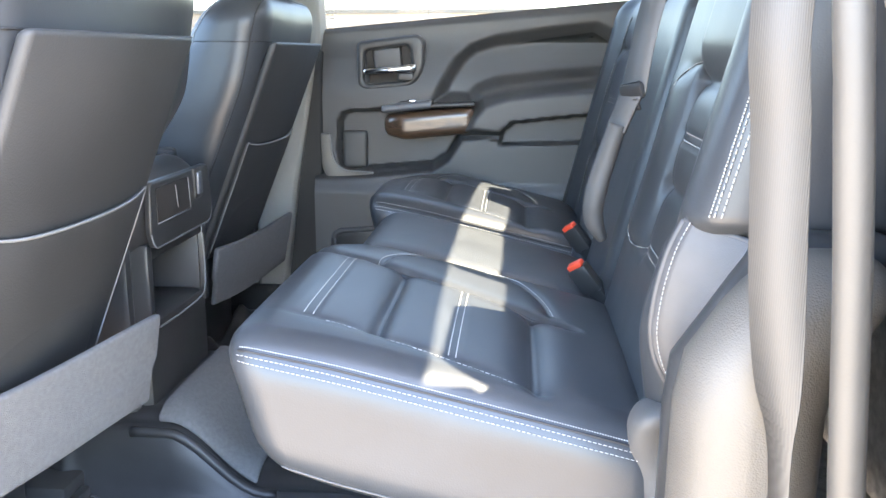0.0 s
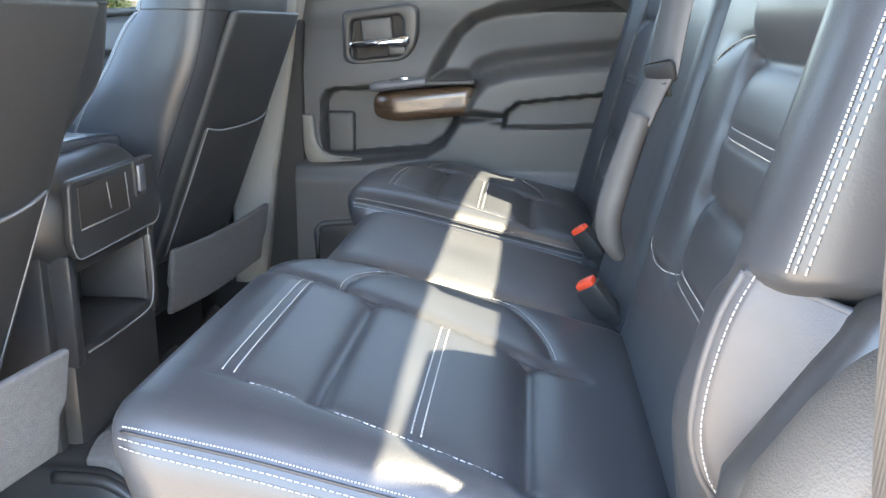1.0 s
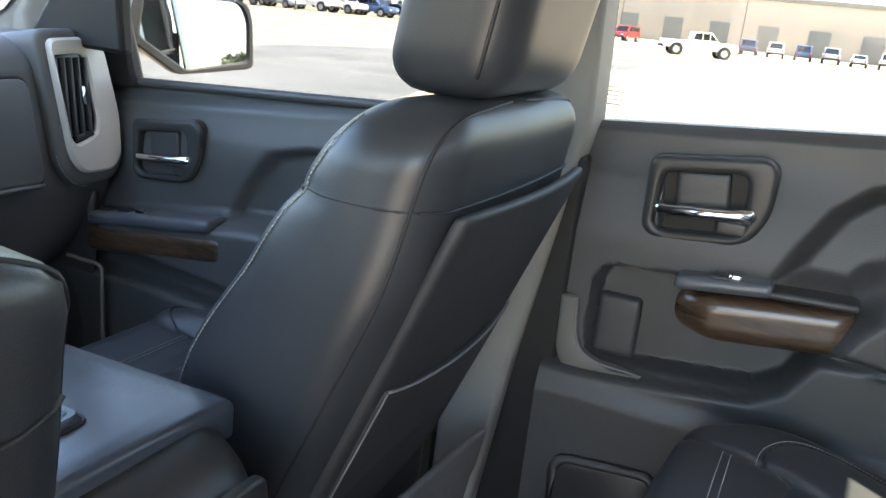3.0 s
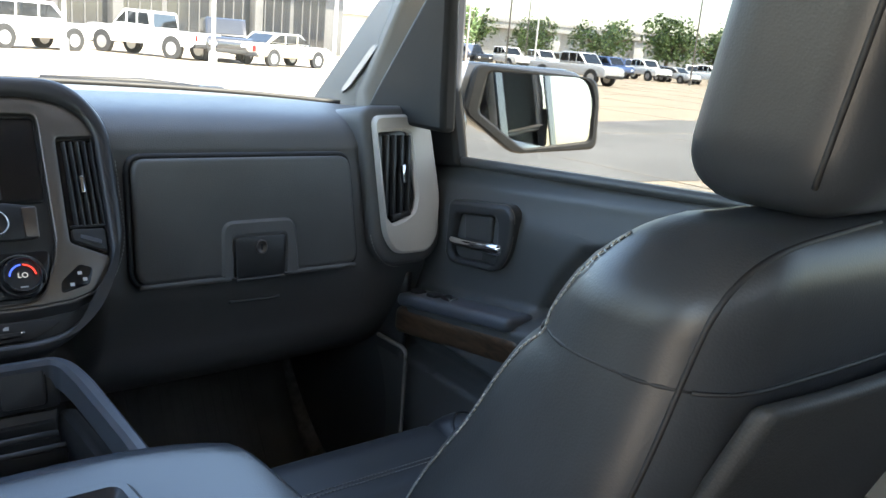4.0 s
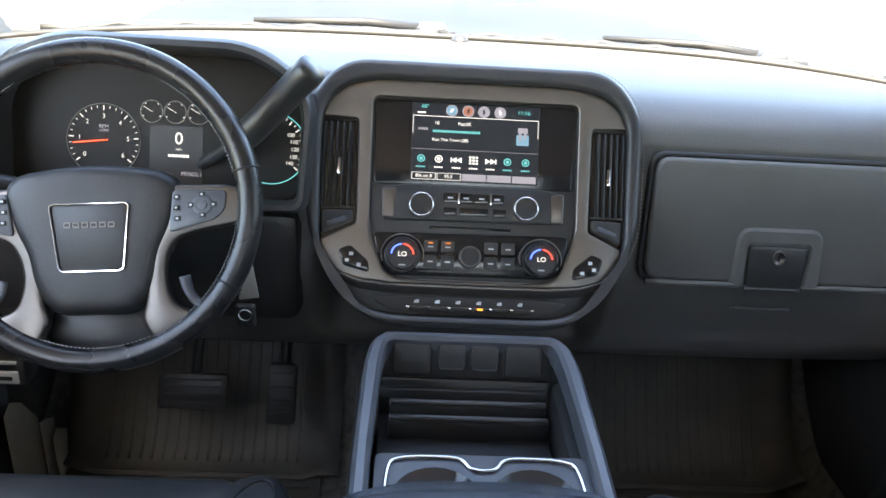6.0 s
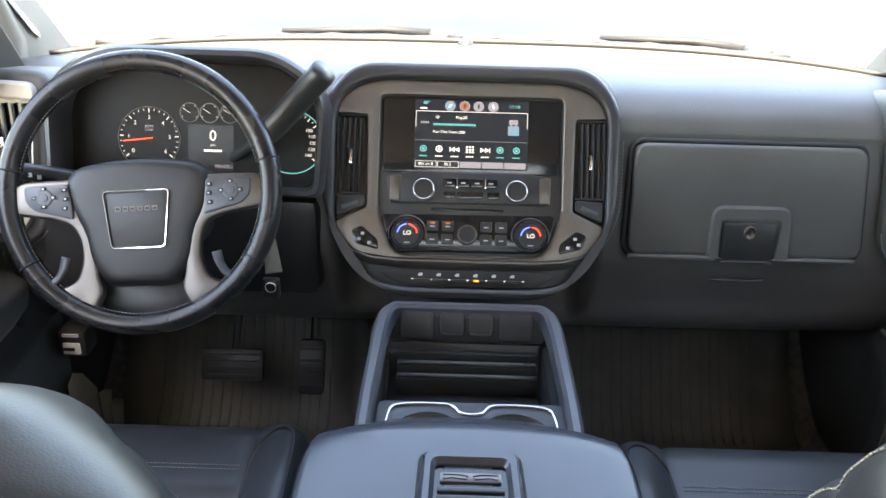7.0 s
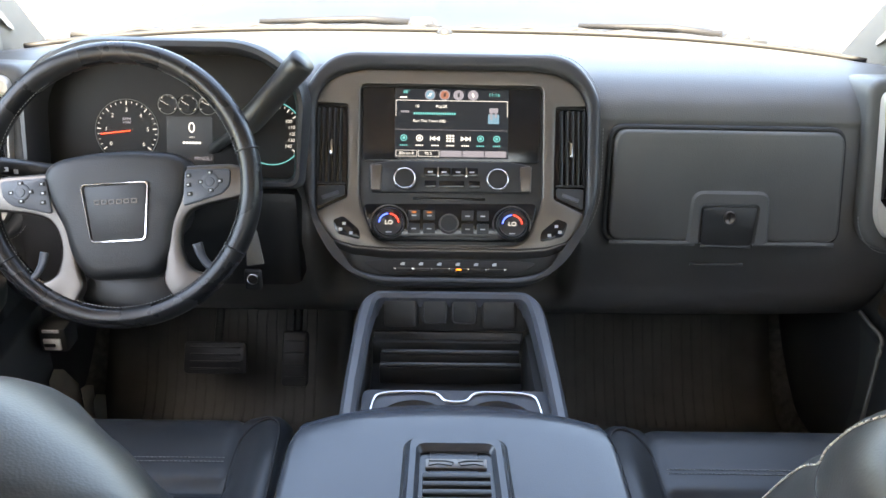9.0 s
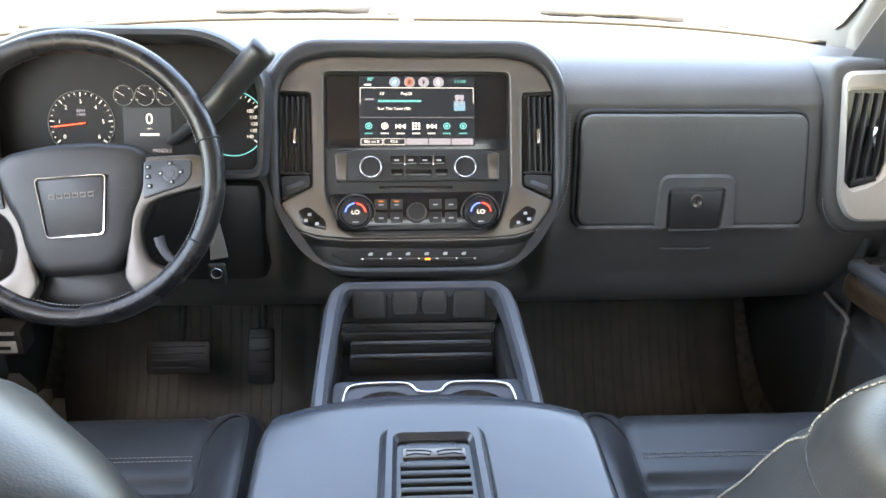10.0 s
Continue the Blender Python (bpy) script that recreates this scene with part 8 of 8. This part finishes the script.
under(mir, plate("mirror_glass", [(x * 1.03, y * 1.03) for x, y in MI], 0.004, MIRROR, None, "clear reflecting glass", place=mm @ Matrix.Translation((0, 0, -0.004)), bevel=0.0))
sh = Pad(0.150, 0.055, 0.080, 0.05, lambda p: np.stack([p[:, 0] + 1.13, p[:, 1] + 1.140 + 0.38 * -p[:, 0], p[:, 2] * (1 - 0.75 * sstep(-0.02, -0.17, p[:, 0]) * (p[:, 2] < 0)) + 0.858], 1), (10, 4, 6))
under(mir, sh.build("shell", BODY_PAINT, None, "dark grey painted mirror shell"))
under(mir, Pad(0.06, 0.04, 0.035, 0.03, lambda p: np.stack([p[:, 0] + 0.885, p[:, 1] + 1.10, p[:, 2] + 0.815], 1), (4, 3, 3)).build("arm", BODY_PAINT, None))
mir.matrix_basis = Matrix.Translation((0.035, 0.115, -0.038)) @ mir.matrix_basis


# ---- truck's outside ----
hood = Pad(0.84, 0.62, 0.10, 0.07, lambda p: np.stack([p[:, 0] * (1 - 0.06 * sstep(-0.2, 0.6, p[:, 1])), p[:, 1] + 2.35, p[:, 2] + 0.614 - 0.06 * (p[:, 0] / 0.84) ** 4 + 0.010 * sstep(0.22, 0.40, np.abs(p[:, 0])) * (p[:, 2] > 0) * (1 - sstep(0.5, 0.78, np.abs(p[:, 0]))) - 0.05 * sstep(0.0, 0.62, p[:, 1])], 1), (60, 24, 4)).build("truck_hood", HOOD_PAINT, None)
tagged(hood, "dark grey painted truck hood beyond the windscreen", "hood", kind="structure")
xs_, ys_ = np.linspace(-0.80, 0.80, 41), np.linspace(0.0, 1.0, 9)
CX, CT = np.meshgrid(xs_, ys_, indexing="ij")
CY = (1.500 - 0.24 * (np.abs(CX) / 0.80) ** 3) * (1 - CT) + 1.76 * CT
CZ = 0.776 - 0.02 * CT + 0.006 * np.sin(CT * 9) * CT - 0.02 * (CX / 0.8) ** 4
cowl = link_mesh("trim_cowl", np.stack([CX, CY, CZ], -1).reshape(-1, 3), [(i * 9 + j, (i + 1) * 9 + j, (i + 1) * 9 + j + 1, i * 9 + j + 1) for i in range(40) for j in range(8)], SHADE_BLACK)
mod = cowl.modifiers.new("thick", "SOLIDIFY")
mod.thickness = 0.012
tagged(cowl, "black plastic cowl below the windscreen", "trim", kind="structure")
for xa, xb, lab in ((-0.05, -0.68, "black wiper resting before the driver"), (0.56, -0.04, "black wiper resting before the passenger")):
    wp_ = thing("windscreen_wiper", lab, "wiper", (xa, 1.56, 0.79), group="wipers")
    base = lambda x: 1.505 - 0.235 * (abs(x) / 0.80) ** 3
    line = [(x, base(x), 0.803 + 0.004 * math.sin(3 * k)) for k, x in enumerate(np.linspace(xa + 0.04, xb, 14))]
    under(wp_, tube("blade", line, 0.006, SHADE_BLACK, None, sides=6))
    under(wp_, tube("arm", [(xa, base(xa) + 0.05, 0.800), (xa - 0.12, base(xa - 0.12) + 0.030, 0.812), ((xa + xb) / 2, base((xa + xb) / 2) + 0.010, 0.812)], [0.011, 0.008, 0.005], SHADE_BLACK, None, sides=8))
    under(wp_, Pad(0.030, 0.026, 0.018, 0.014, lambda p, xa=xa: np.stack([p[:, 0] + xa, p[:, 1] + base(xa) + 0.050, p[:, 2] + 0.795], 1), (4, 4, 2)).build("pivot_cap", BLACK_PLASTIC, None))
for s, side in ((1, "right"), (-1, "left")):
    fe = box("body_side_" + side, (min(s * 0.78, s * 0.92), 1.12, -0.10), (max(s * 0.78, s * 0.92), 3.05, 0.60), BODY_PAINT, None, "", 0.06, 3)
    tagged(fe, "dark grey painted front wing of the truck", "body side", kind="structure")
    bx = box("bed_side_" + side, (min(s * 0.78, s * 0.92), -2.75, -0.10), (max(s * 0.78, s * 0.92), -0.92, 0.70), BODY_PAINT, None, "", 0.05, 3)
    tagged(bx, "dark grey painted side of the truck bed", "body side", kind="structure")
    si = box("sill_" + side, (min(s * 0.72, s * 0.86), -0.92, -0.10), (max(s * 0.72, s * 0.86), 1.15, 0.045), BLACK_PLASTIC, None, "", 0.02)
    tagged(si, "black plastic door sill", "sill", kind="structure")
bed = box("truck_bed_floor", (-0.80, -2.75, 0.0), (0.80, -0.92, 0.04), BLACK_PLASTIC, None, "", 0.01)
tagged(bed, "black lined floor of the truck bed", "truck bed", kind="structure")

# ---- ground and distance ----
GROUND = -0.66
CONCRETE = surface("pale_concrete_paving", (0.335, 0.275, 0.205), 0.85, var=0.12, scale=0.35, grain=60, bump=0.3, stain=(0.9, 0.58, 0.75, (0.245, 0.22, 0.185)), depth=0.004)
me_v = [(-400, -300, GROUND), (600, -300, GROUND), (600, 600, GROUND), (-400, 600, GROUND)]
ob = link_mesh("ground", me_v, [(0, 1, 2, 3)], CONCRETE, smooth=False)
tagged(ob, "pale sunlit concrete of a dealership lot", "ground", kind="structure")
LANE = surface("worn_asphalt", (0.150, 0.147, 0.142), 0.9, var=0.25, scale=0.5, grain=60, bump=0.3, depth=0.004)
lx = np.linspace(6.5, 60, 46)
near = [(x, 6.6 + 0.25 * math.sin(x * 0.9) + 0.02 * x, GROUND + 0.006) for x in lx]
far = [(x, 14.3 + 0.35 * math.sin(x * 0.6 + 1) + 0.02 * x, GROUND + 0.006) for x in lx]
ob = link_mesh("road", near + far, [(i, i + 1, 46 + i + 1, 46 + i) for i in range(45)], LANE, smooth=False)
tagged(ob, "worn grey asphalt lane across the pale paved lot", "road", kind="structure")
JOINT = surface("dark_concrete_joint", (0.285, 0.24, 0.185), 0.9, var=0.2, scale=2, bump=0.0)
bm = bmesh.new()
for k in range(14):
    box_bm(bm, (4 + k * 6, -40, GROUND - 0.02), (4.035 + k * 6, 90, GROUND + 0.010))
    box_bm(bm, (2, -30 + k * 7, GROUND - 0.02), (100, -29.965 + k * 7, GROUND + 0.010))
ob = part("paving_joints", bm, JOINT, None, smooth=False)
tagged(ob, "dark joints between concrete slabs", "paving", kind="stuff")

PAINTS = {n: surface(n + "_car_paint", c, 0.2, metal=0.1, var=0.04, scale=2, bump=0.0, coat=0.8, rough_var=0.05) for n, c in
          (("white", (0.78, 0.78, 0.76)), ("silver", (0.42, 0.43, 0.44)), ("black", (0.02, 0.02, 0.022)), ("red", (0.42, 0.03, 0.03)), ("blue", (0.05, 0.09, 0.2)), ("beige", (0.45, 0.41, 0.34)))}
TYRE = surface("black_tyre_rubber", (0.02, 0.02, 0.02), 0.8, var=0.2, scale=8, bump=0.0)
RIM = surface("grey_alloy_rim", (0.5, 0.5, 0.5), 0.35, metal=0.8, var=0.1, scale=8, bump=0.0)
LAMP_RED = surface("red_lamp_lens", (0.35, 0.01, 0.01), 0.2, var=0.1, scale=8, bump=0.0)
LAMP_CLEAR = surface("pale_lamp_lens", (0.7, 0.7, 0.7), 0.15, var=0.1, scale=8, bump=0.0)

BODIES = {   # lower outline and cabin outline, length ways x and height z
    "suv": ([(-2.5, 0.45), (-2.55, 1.05), (2.35, 1.10), (2.6, 0.95), (2.6, 0.45)], [(-2.5, 1.04), (-2.3, 1.82), (0.75, 1.86), (1.45, 1.10)], 1.95, 1.6, 0.42),
    "pickup": ([(-2.95, 0.55), (-2.95, 1.15), (2.45, 1.20), (2.9, 1.05), (2.9, 0.50)], [(-0.75, 1.13), (-0.62, 1.88), (0.75, 1.90), (1.40, 1.18)], 2.0, 1.85, 0.43),
    "sedan": ([(-2.35, 0.40), (-2.4, 0.95), (2.1, 0.92), (2.4, 0.72), (2.4, 0.35)], [(-1.75, 0.92), (-1.05, 1.42), (0.35, 1.44), (1.15, 0.90)], 1.82, 1.42, 0.34)}


def parked_car(kind, color, label, at_xy, turn, group="parked cars"):
    low, cab, width, wb, wr = BODIES[kind]
    name = {"suv": "parked_suv", "pickup": "parked_pickup", "sedan": "parked_sedan"}[kind]
    car = thing(name, label, "parked car", group=group, turn=pose(at_xy[0], at_xy[1], GROUND, 0, 0, turn))
    up = Matrix(((1, 0, 0, 0), (0, 0, -1, width / 2), (0, 1, 0, 0), (0, 0, 0, 1)))
    paint = PAINTS[color]
    plate("body", rounded_poly(low, 0.18, 4), width, paint, car, place=up, bevel=0.10, seg=3)
    c = np.mean(cab, axis=0)
    m2 = up @ Matrix.Translation((0, 0, 0.12))
    cabin = plate("cabin", rounded_poly(cab, 0.12, 3), width - 0.24, paint, car, place=m2, bevel=0.10, seg=3)
    win = [((x - c[0]) * 0.86 + c[0], (z - c[1]) * 0.66 + c[1] + 0.03) for x, z in cab]
    for s in (-1, 1):
        plate("side_window", rounded_poly(win, 0.06, 3), 0.02, TINTED, car, "dark side glass", place=Matrix(((1, 0, 0, 0), (0, 0, s, s * (width / 2 - 0.125)), (0, 1, 0, 0), (0, 0, 0, 1))), bevel=0)
        for q_ in (0.36, 0.66):
            xm = win[0][0] + (win[3][0] - win[0][0]) * q_
            box("window_post", (xm - 0.04, s * (width / 2 - 0.11) - 0.012, cab[0][1] + 0.05), (xm + 0.04, s * (width / 2 - 0.11) + 0.012, cab[1][1] - 0.10), paint, car, "", 0.005)
    front, back = cab[2], cab[3]
    for (xa, za), (xb, zb), nm in ((cab[2], cab[3], "windscreen"), (cab[1], cab[0], "rear_window")):
        v_ = [(xa + (xb - xa) * t, y, za + (zb - za) * t) for t, y in ((0.14, -width / 2 + 0.32), (0.14, width / 2 - 0.32), (0.88, width / 2 - 0.24), (0.88, -width / 2 + 0.24))]
        off = 0.02 if nm == "windscreen" else -0.02
        g = link_mesh(nm, [(x + off, y, z + 0.012) for x, y, z in v_] + [(x - off, y, z - 0.02) for x, y, z in v_], [(0, 1, 2, 3), (7, 6, 5, 4), (0, 4, 5, 1), (1, 5, 6, 2), (2, 6, 7, 3), (3, 7, 4, 0)], TINTED, car, "dark glass", smooth=False)
    for sx in (-1, 1):
        for sy in (-1, 1):
            wm = Matrix.Translation((sx * wb, sy * (width / 2 - 0.11), wr)) @ pose(0, 0, 0, 90, 0, 0)
            vv, ff = lathe([(wr * 0.6, -0.12), (wr * 0.92, -0.12), (wr, -0.08), (wr, 0.08), (wr * 0.92, 0.12), (wr * 0.6, 0.12)], 24)
            w_ = link_mesh("wheel", vv, ff, TYRE, car, place=wm, flat_angle=40)
            vv, ff = lathe([(wr * 0.62, -0.125), (wr * 0.5, -0.105), (wr * 0.15, -0.12), (wr * 0.15, 0.12), (wr * 0.5, 0.105), (wr * 0.62, 0.125)], 20)
            link_mesh("rim", vv, ff, RIM, w_, flat_angle=40)
            vv, ff = lathe([(wr * 1.16, -0.10), (wr * 1.16, 0.10)], 24)
            link_mesh("wheel_arch", vv, ff, TYRE, car, place=Matrix.Translation((sx * wb, sy * (width / 2 - 0.098), wr + 0.03)) @ pose(0, 0, 0, 90, 0, 0), flat_angle=40)
    zf, zb_ = low[3][1] - 0.15, low[1][1] - 0.18
    for sy in (-1, 1):
        box("headlight", (low[3][0] - 0.10, sy * (width / 2 - 0.32) - 0.16, zf - 0.08), (low[3][0] + 0.012, sy * (width / 2 - 0.32) + 0.16, zf + 0.06), LAMP_CLEAR, car, "", 0.02)
        box("tail_light", (low[1][0] - 0.012, sy * (width / 2 - 0.22) - 0.09, zb_ - 0.16), (low[1][0] + 0.10, sy * (width / 2 - 0.22) + 0.09, zb_ + 0.08), LAMP_RED, car, "", 0.02)
    box("front_bumper", (low[4][0] - 0.12, -width / 2 + 0.08, low[4][1] - 0.02), (low[4][0] + 0.06, width / 2 - 0.08, low[4][1] + 0.16), TYRE, car, "", 0.03)
    box("rear_bumper", (low[0][0] - 0.08, -width / 2 + 0.08, low[0][1] - 0.02), (low[0][0] + 0.12, width / 2 - 0.08, low[0][1] + 0.16), TYRE, car, "", 0.03)
    if kind == "pickup":
        box("bed_well", (-2.80, -width / 2 + 0.16, 1.0), (-0.85, width / 2 - 0.16, 1.165), TYRE, car, "dark open load bed", 0.01)
    return car


parked_car("suv", "white", "white SUV parked before the dark storefront", (9.0, 36.8), 25)
parked_car("pickup", "white", "white crew-cab pickup parked before the storefront", (14.2, 37.0), 118)
parked_car("suv", "black", "black SUV parked before the storefront", (17.2, 36.4), -110)
parked_car("sedan", "beige", "beige sedan parked before the storefront", (19.2, 34.6), 17)
parked_car("pickup", "silver", "silver pickup parked across the lot", (40.5, 36.0), -84)
parked_car("pickup", "white", "white pickup parked side-on across the lot", (70.0, 10.0), -70)
# long rows of stock
rng = random.Random(7)
masters = {}


def stock(kind, color, x, y, turn, word):
    key_ = (kind, color)
    if masters.get(key_) is None:
        masters[key_] = parked_car(kind, color, f"{color} {'SUV' if kind == 'suv' else kind} parked in a row of stock across the lot", (x, y), turn, "row of parked stock")
        return masters[key_]
    return copy_thing(masters[key_], pose(x, y, GROUND, 0, 0, turn))


for k in range(15):
    stock(rng.choice(("suv", "pickup", "suv", "sedan")), rng.choice(("white", "silver", "black", "white", "blue")), 48 + k * 3.0, 60 - k * 1.6 + rng.uniform(-0.3, 0.3), -95 + rng.uniform(-5, 5), "")
for k in range(13):
    stock(rng.choice(("suv", "pickup", "sedan")), rng.choice(("white", "black", "silver", "white", "blue")), 112 + rng.uniform(-0.4, 0.4), 10 - k * 3.1, 0 + rng.uniform(-3, 3), "")
for k in range(12):
    stock(rng.choice(("suv", "pickup", "sedan")), rng.choice(("white", "black", "silver", "blue")), 84 + k * 2.4, 66 - k * 2.6, 45 + rng.uniform(-3, 3), "")
stock("suv", "red", 108, 24.5, 170, "")
stock("sedan", "white", 103, 27.5, 175, "")

# storefront with glazed bays
STORE_WALL = surface("dark_grey_storefront_wall", (0.10, 0.098, 0.095), 0.8, var=0.15, scale=0.5, grain=30, bump=0.2, depth=0.003)
STORE_GLASS = surface("dark_reflecting_shop_glass", (0.02, 0.022, 0.024), 0.08, var=0.2, scale=0.4, bump=0.0, rough_var=0.04, spec=0.8)
store = thing("storefront", "long dark storefront with tall glazed bays and grey piers", "building", turn=pose(4, 49.0, GROUND, 0, 0, 14))
box("wall", (-30, 0, 0), (34, 14, 7.5), STORE_WALL, store, "", 0.05)
box("fascia", (-30.4, -1.2, 5.6), (34.4, 0.2, 7.0), STORE_WALL, store, "", 0.05)
for k in range(17):
    x = -29 + k * 3.6
    w = plate("window", [(-1.6, 0), (1.6, 0), (1.6, 4.6), (-1.6, 4.6)], 0.06, STORE_GLASS, store, place=Matrix(((1, 0, 0, x + 1.8), (0, 0, -1, 0.02), (0, 1, 0, 0.35), (0, 0, 0, 1))), bevel=0)
    for mx in (-0.8, 0.0, 0.8):
        box("mullion", (mx - 0.04, 0, -0.02), (mx + 0.04, 4.6, 0.10), STORE_WALL, w, "", 0.01)
    if k % 3 == 0:
        box("pier", (x - 0.35, -0.6, 0), (x + 0.35, 0.1, 5.6), STORE_WALL, store, "", 0.04)

BEIGE_WALL = surface("beige_stucco_wall", (0.46, 0.39, 0.32), 0.9, var=0.06, scale=0.2, grain=20, bump=0.2, depth=0.004)
hall = thing("long_beige_building", "long low beige stucco building behind the parked stock", "building", turn=pose(160, 8, GROUND, 0, 0, -97))
box("wall", (-60, 0, 0), (60, 20, 9), BEIGE_WALL, hall, "", 0.05)
box("parapet", (-60.3, -0.3, 8.6), (60.3, 20.3, 9.4), GREY_TRIM, hall, "", 0.05)
for k in range(14):
    box("bay_door", (-56 + k * 8.4, -0.08, 0.2), (-52.5 + k * 8.4, 0.02, 4.4), GREY_TRIM, hall, "", 0.02)

# elevated road
CONC2 = surface("grey_overpass_concrete", (0.42, 0.42, 0.41), 0.9, var=0.08, scale=0.1, bump=0.0)
road = thing("elevated_road", "long grey concrete overpass on piers beyond the trees", "overpass", turn=pose(130, 150, GROUND, 0, 0, -35))
box("deck", (-170, 0, 6.4), (150, 12, 7.8), CONC2, road, "", 0.1)
box("parapet", (-170, -0.3, 7.8), (150, 0.1, 8.7), CONC2, road, "", 0.05)
box("retaining_wall", (-170, 2.5, 0), (150, 3.2, 6.4), CONC2, road, "grey panelled retaining wall below the deck", 0.05)
for k in range(16):
    box("pier", (-160 + k * 20, 0.8, 0), (-157.6 + k * 20, 3.0, 6.4), CONC2, road, "", 0.1)

# lamp posts and flag poles
POLE = surface("pale_painted_pole", (0.60, 0.60, 0.58), 0.5, var=0.06, scale=3, bump=0.0)
DARKPOLE = surface("dark_bronze_pole", (0.10, 0.09, 0.08), 0.5, var=0.1, scale=3, bump=0.0)


def post(x, y, h, mat, head, label):
    p = thing("lamp_post", label, "lamp post", (x, y, GROUND), group="lot lamp posts")
    vv, ff = lathe([(0.16, 0), (0.16, 0.5), (0.075, 0.55), (0.06, h)], 12)
    link_mesh("pole", vv, ff, mat, p, flat_angle=40)
    if head:
        for s in (-1, 1):
            box("lamp_head", (min(0, s * 0.9), -0.15, h - 0.05), (max(0, s * 0.9), 0.15, h + 0.12), mat, p, "", 0.03)
    return p


for x, y in ((10.0, 35.0), (14.6, 31.8), (19.9, 31.4), (6.2, 36.5)):
    post(x, y, 9.0, POLE, False, "slim pale painted pole before the storefront")
for x, y, h in ((45, 47, 11), (47, 46, 10), (41, 47, 12), (66, 45, 11), (88, 52, 11), (120, 12, 10), (128, 30, 10), (70, 70, 11)):
    post(x, y, h, DARKPOLE if x != 47 else POLE, True, "tall lamp post standing among parked stock")

# trees
BARK = surface("brown_bark", (0.09, 0.065, 0.045), 0.9, var=0.3, scale=3, grain=20, bump=0.5, depth=0.02)


def leaf_mat():
    m, nt, b = node_mat("green_foliage")
    N, L = nt.nodes, nt.links
    g = N.new("ShaderNodeNewGeometry")
    r = N.new("ShaderNodeValToRGB")
    r.color_ramp.elements[0].color, r.color_ramp.elements[1].color = (0.025, 0.055, 0.015, 1), (0.075, 0.12, 0.035, 1)
    L.new(g.outputs["Random Per Island"], r.inputs["Fac"])
    L.new(r.outputs[0], b.inputs["Base Color"])
    b.inputs["Roughness"].default_value = 0.6
    return m


LEAF = leaf_mat()


def tree(seed, h, w, n):
    rg = random.Random(seed)
    t = thing("tree", "broad green leafy tree beyond the lot", "tree", group="trees beyond the lot")
    bm = bmesh.new()
    v, f = tube_data([(0, 0, 0), (0.1, 0.05, h * 0.25), (0.0, 0.1, h * 0.5), (0.1, 0, h * 0.8)], [0.30, 0.22, 0.15, 0.05], 8)
    for k in range(5):
        a = k * 1.3 + rg.random()
        vv, ff = tube_data([(0, 0.05, h * (0.28 + 0.07 * k)), (math.cos(a) * w * 0.3, math.sin(a) * w * 0.3, h * (0.45 + 0.07 * k)), (math.cos(a) * w * 0.45, math.sin(a) * w * 0.45, h * (0.55 + 0.07 * k))], [0.12, 0.07, 0.02], 6)
        f += [tuple(i + len(v) for i in q_) for q_ in ff]
        v += vv
    link_mesh("trunk", v, f, BARK, t)
    blobs = [(rg.uniform(-0.32, 0.32) * w, rg.uniform(-0.32, 0.32) * w, h * rg.uniform(0.36, 0.86), w * rg.uniform(0.14, 0.26)) for _ in range(16)]
    vs, fs = [], []
    for _ in range(n):
        bx, by, bz, br = rg.choice(blobs)
        d = Vector((rg.gauss(0, 1), rg.gauss(0, 1), rg.gauss(0, 1))).normalized() * br * rg.uniform(0.55, 1.05)
        c = Vector((bx, by, bz)) + d
        s = rg.uniform(0.14, 0.30)
        q_ = Euler((rg.uniform(0, 6.3), rg.uniform(0, 6.3), rg.uniform(0, 6.3))).to_matrix()
        i = len(vs)
        vs += [c + q_ @ Vector(p) * s for p in ((-0.5, -1, 0), (0.5, -0.6, 0.15), (0.55, 0.6, 0), (-0.4, 1, 0.2))]
        fs.append((i, i + 1, i + 2, i + 3))
    link_mesh("crown", vs, fs, LEAF, t, smooth=False)
    return t


t1, t2, t3 = tree(1, 8.5, 8.0, 2600), tree(2, 7.0, 9.0, 2600), tree(3, 6.5, 11.0, 2600)
spots = ((t1, 84, 96, 1.0), (t2, 100, 98, 0.9), (t3, 118, 98, 1.1), (t2, 127, 92, 1.25), (t3, 138, 90, 1.2), (t1, 146, 86, 1.1), (t2, 60, 104, 0.8), (t1, 156, 78, 1.0),
         (t3, -40, -60, 1.0), (t1, -30, -75, 1.2), (t2, 30, -90, 1.1), (t3, 55, -80, 1.2), (t1, 15, -70, 0.9), (t2, 6, -118, 0.9), (t1, -8, -124, 1.0), (t3, 24, -130, 1.0), (t2, -30, -135, 1.1))
used = set()
for t_, x, y, sc in spots:
    if t_.name not in used:
        used.add(t_.name)
        t_.matrix_basis = pose(x, y, GROUND) @ Matrix.Diagonal((sc, sc, sc, 1))
    else:
        c_ = copy_thing(t_, pose(x, y, GROUND, 0, 0, x * 7))
        c_.scale = (sc, sc, sc)
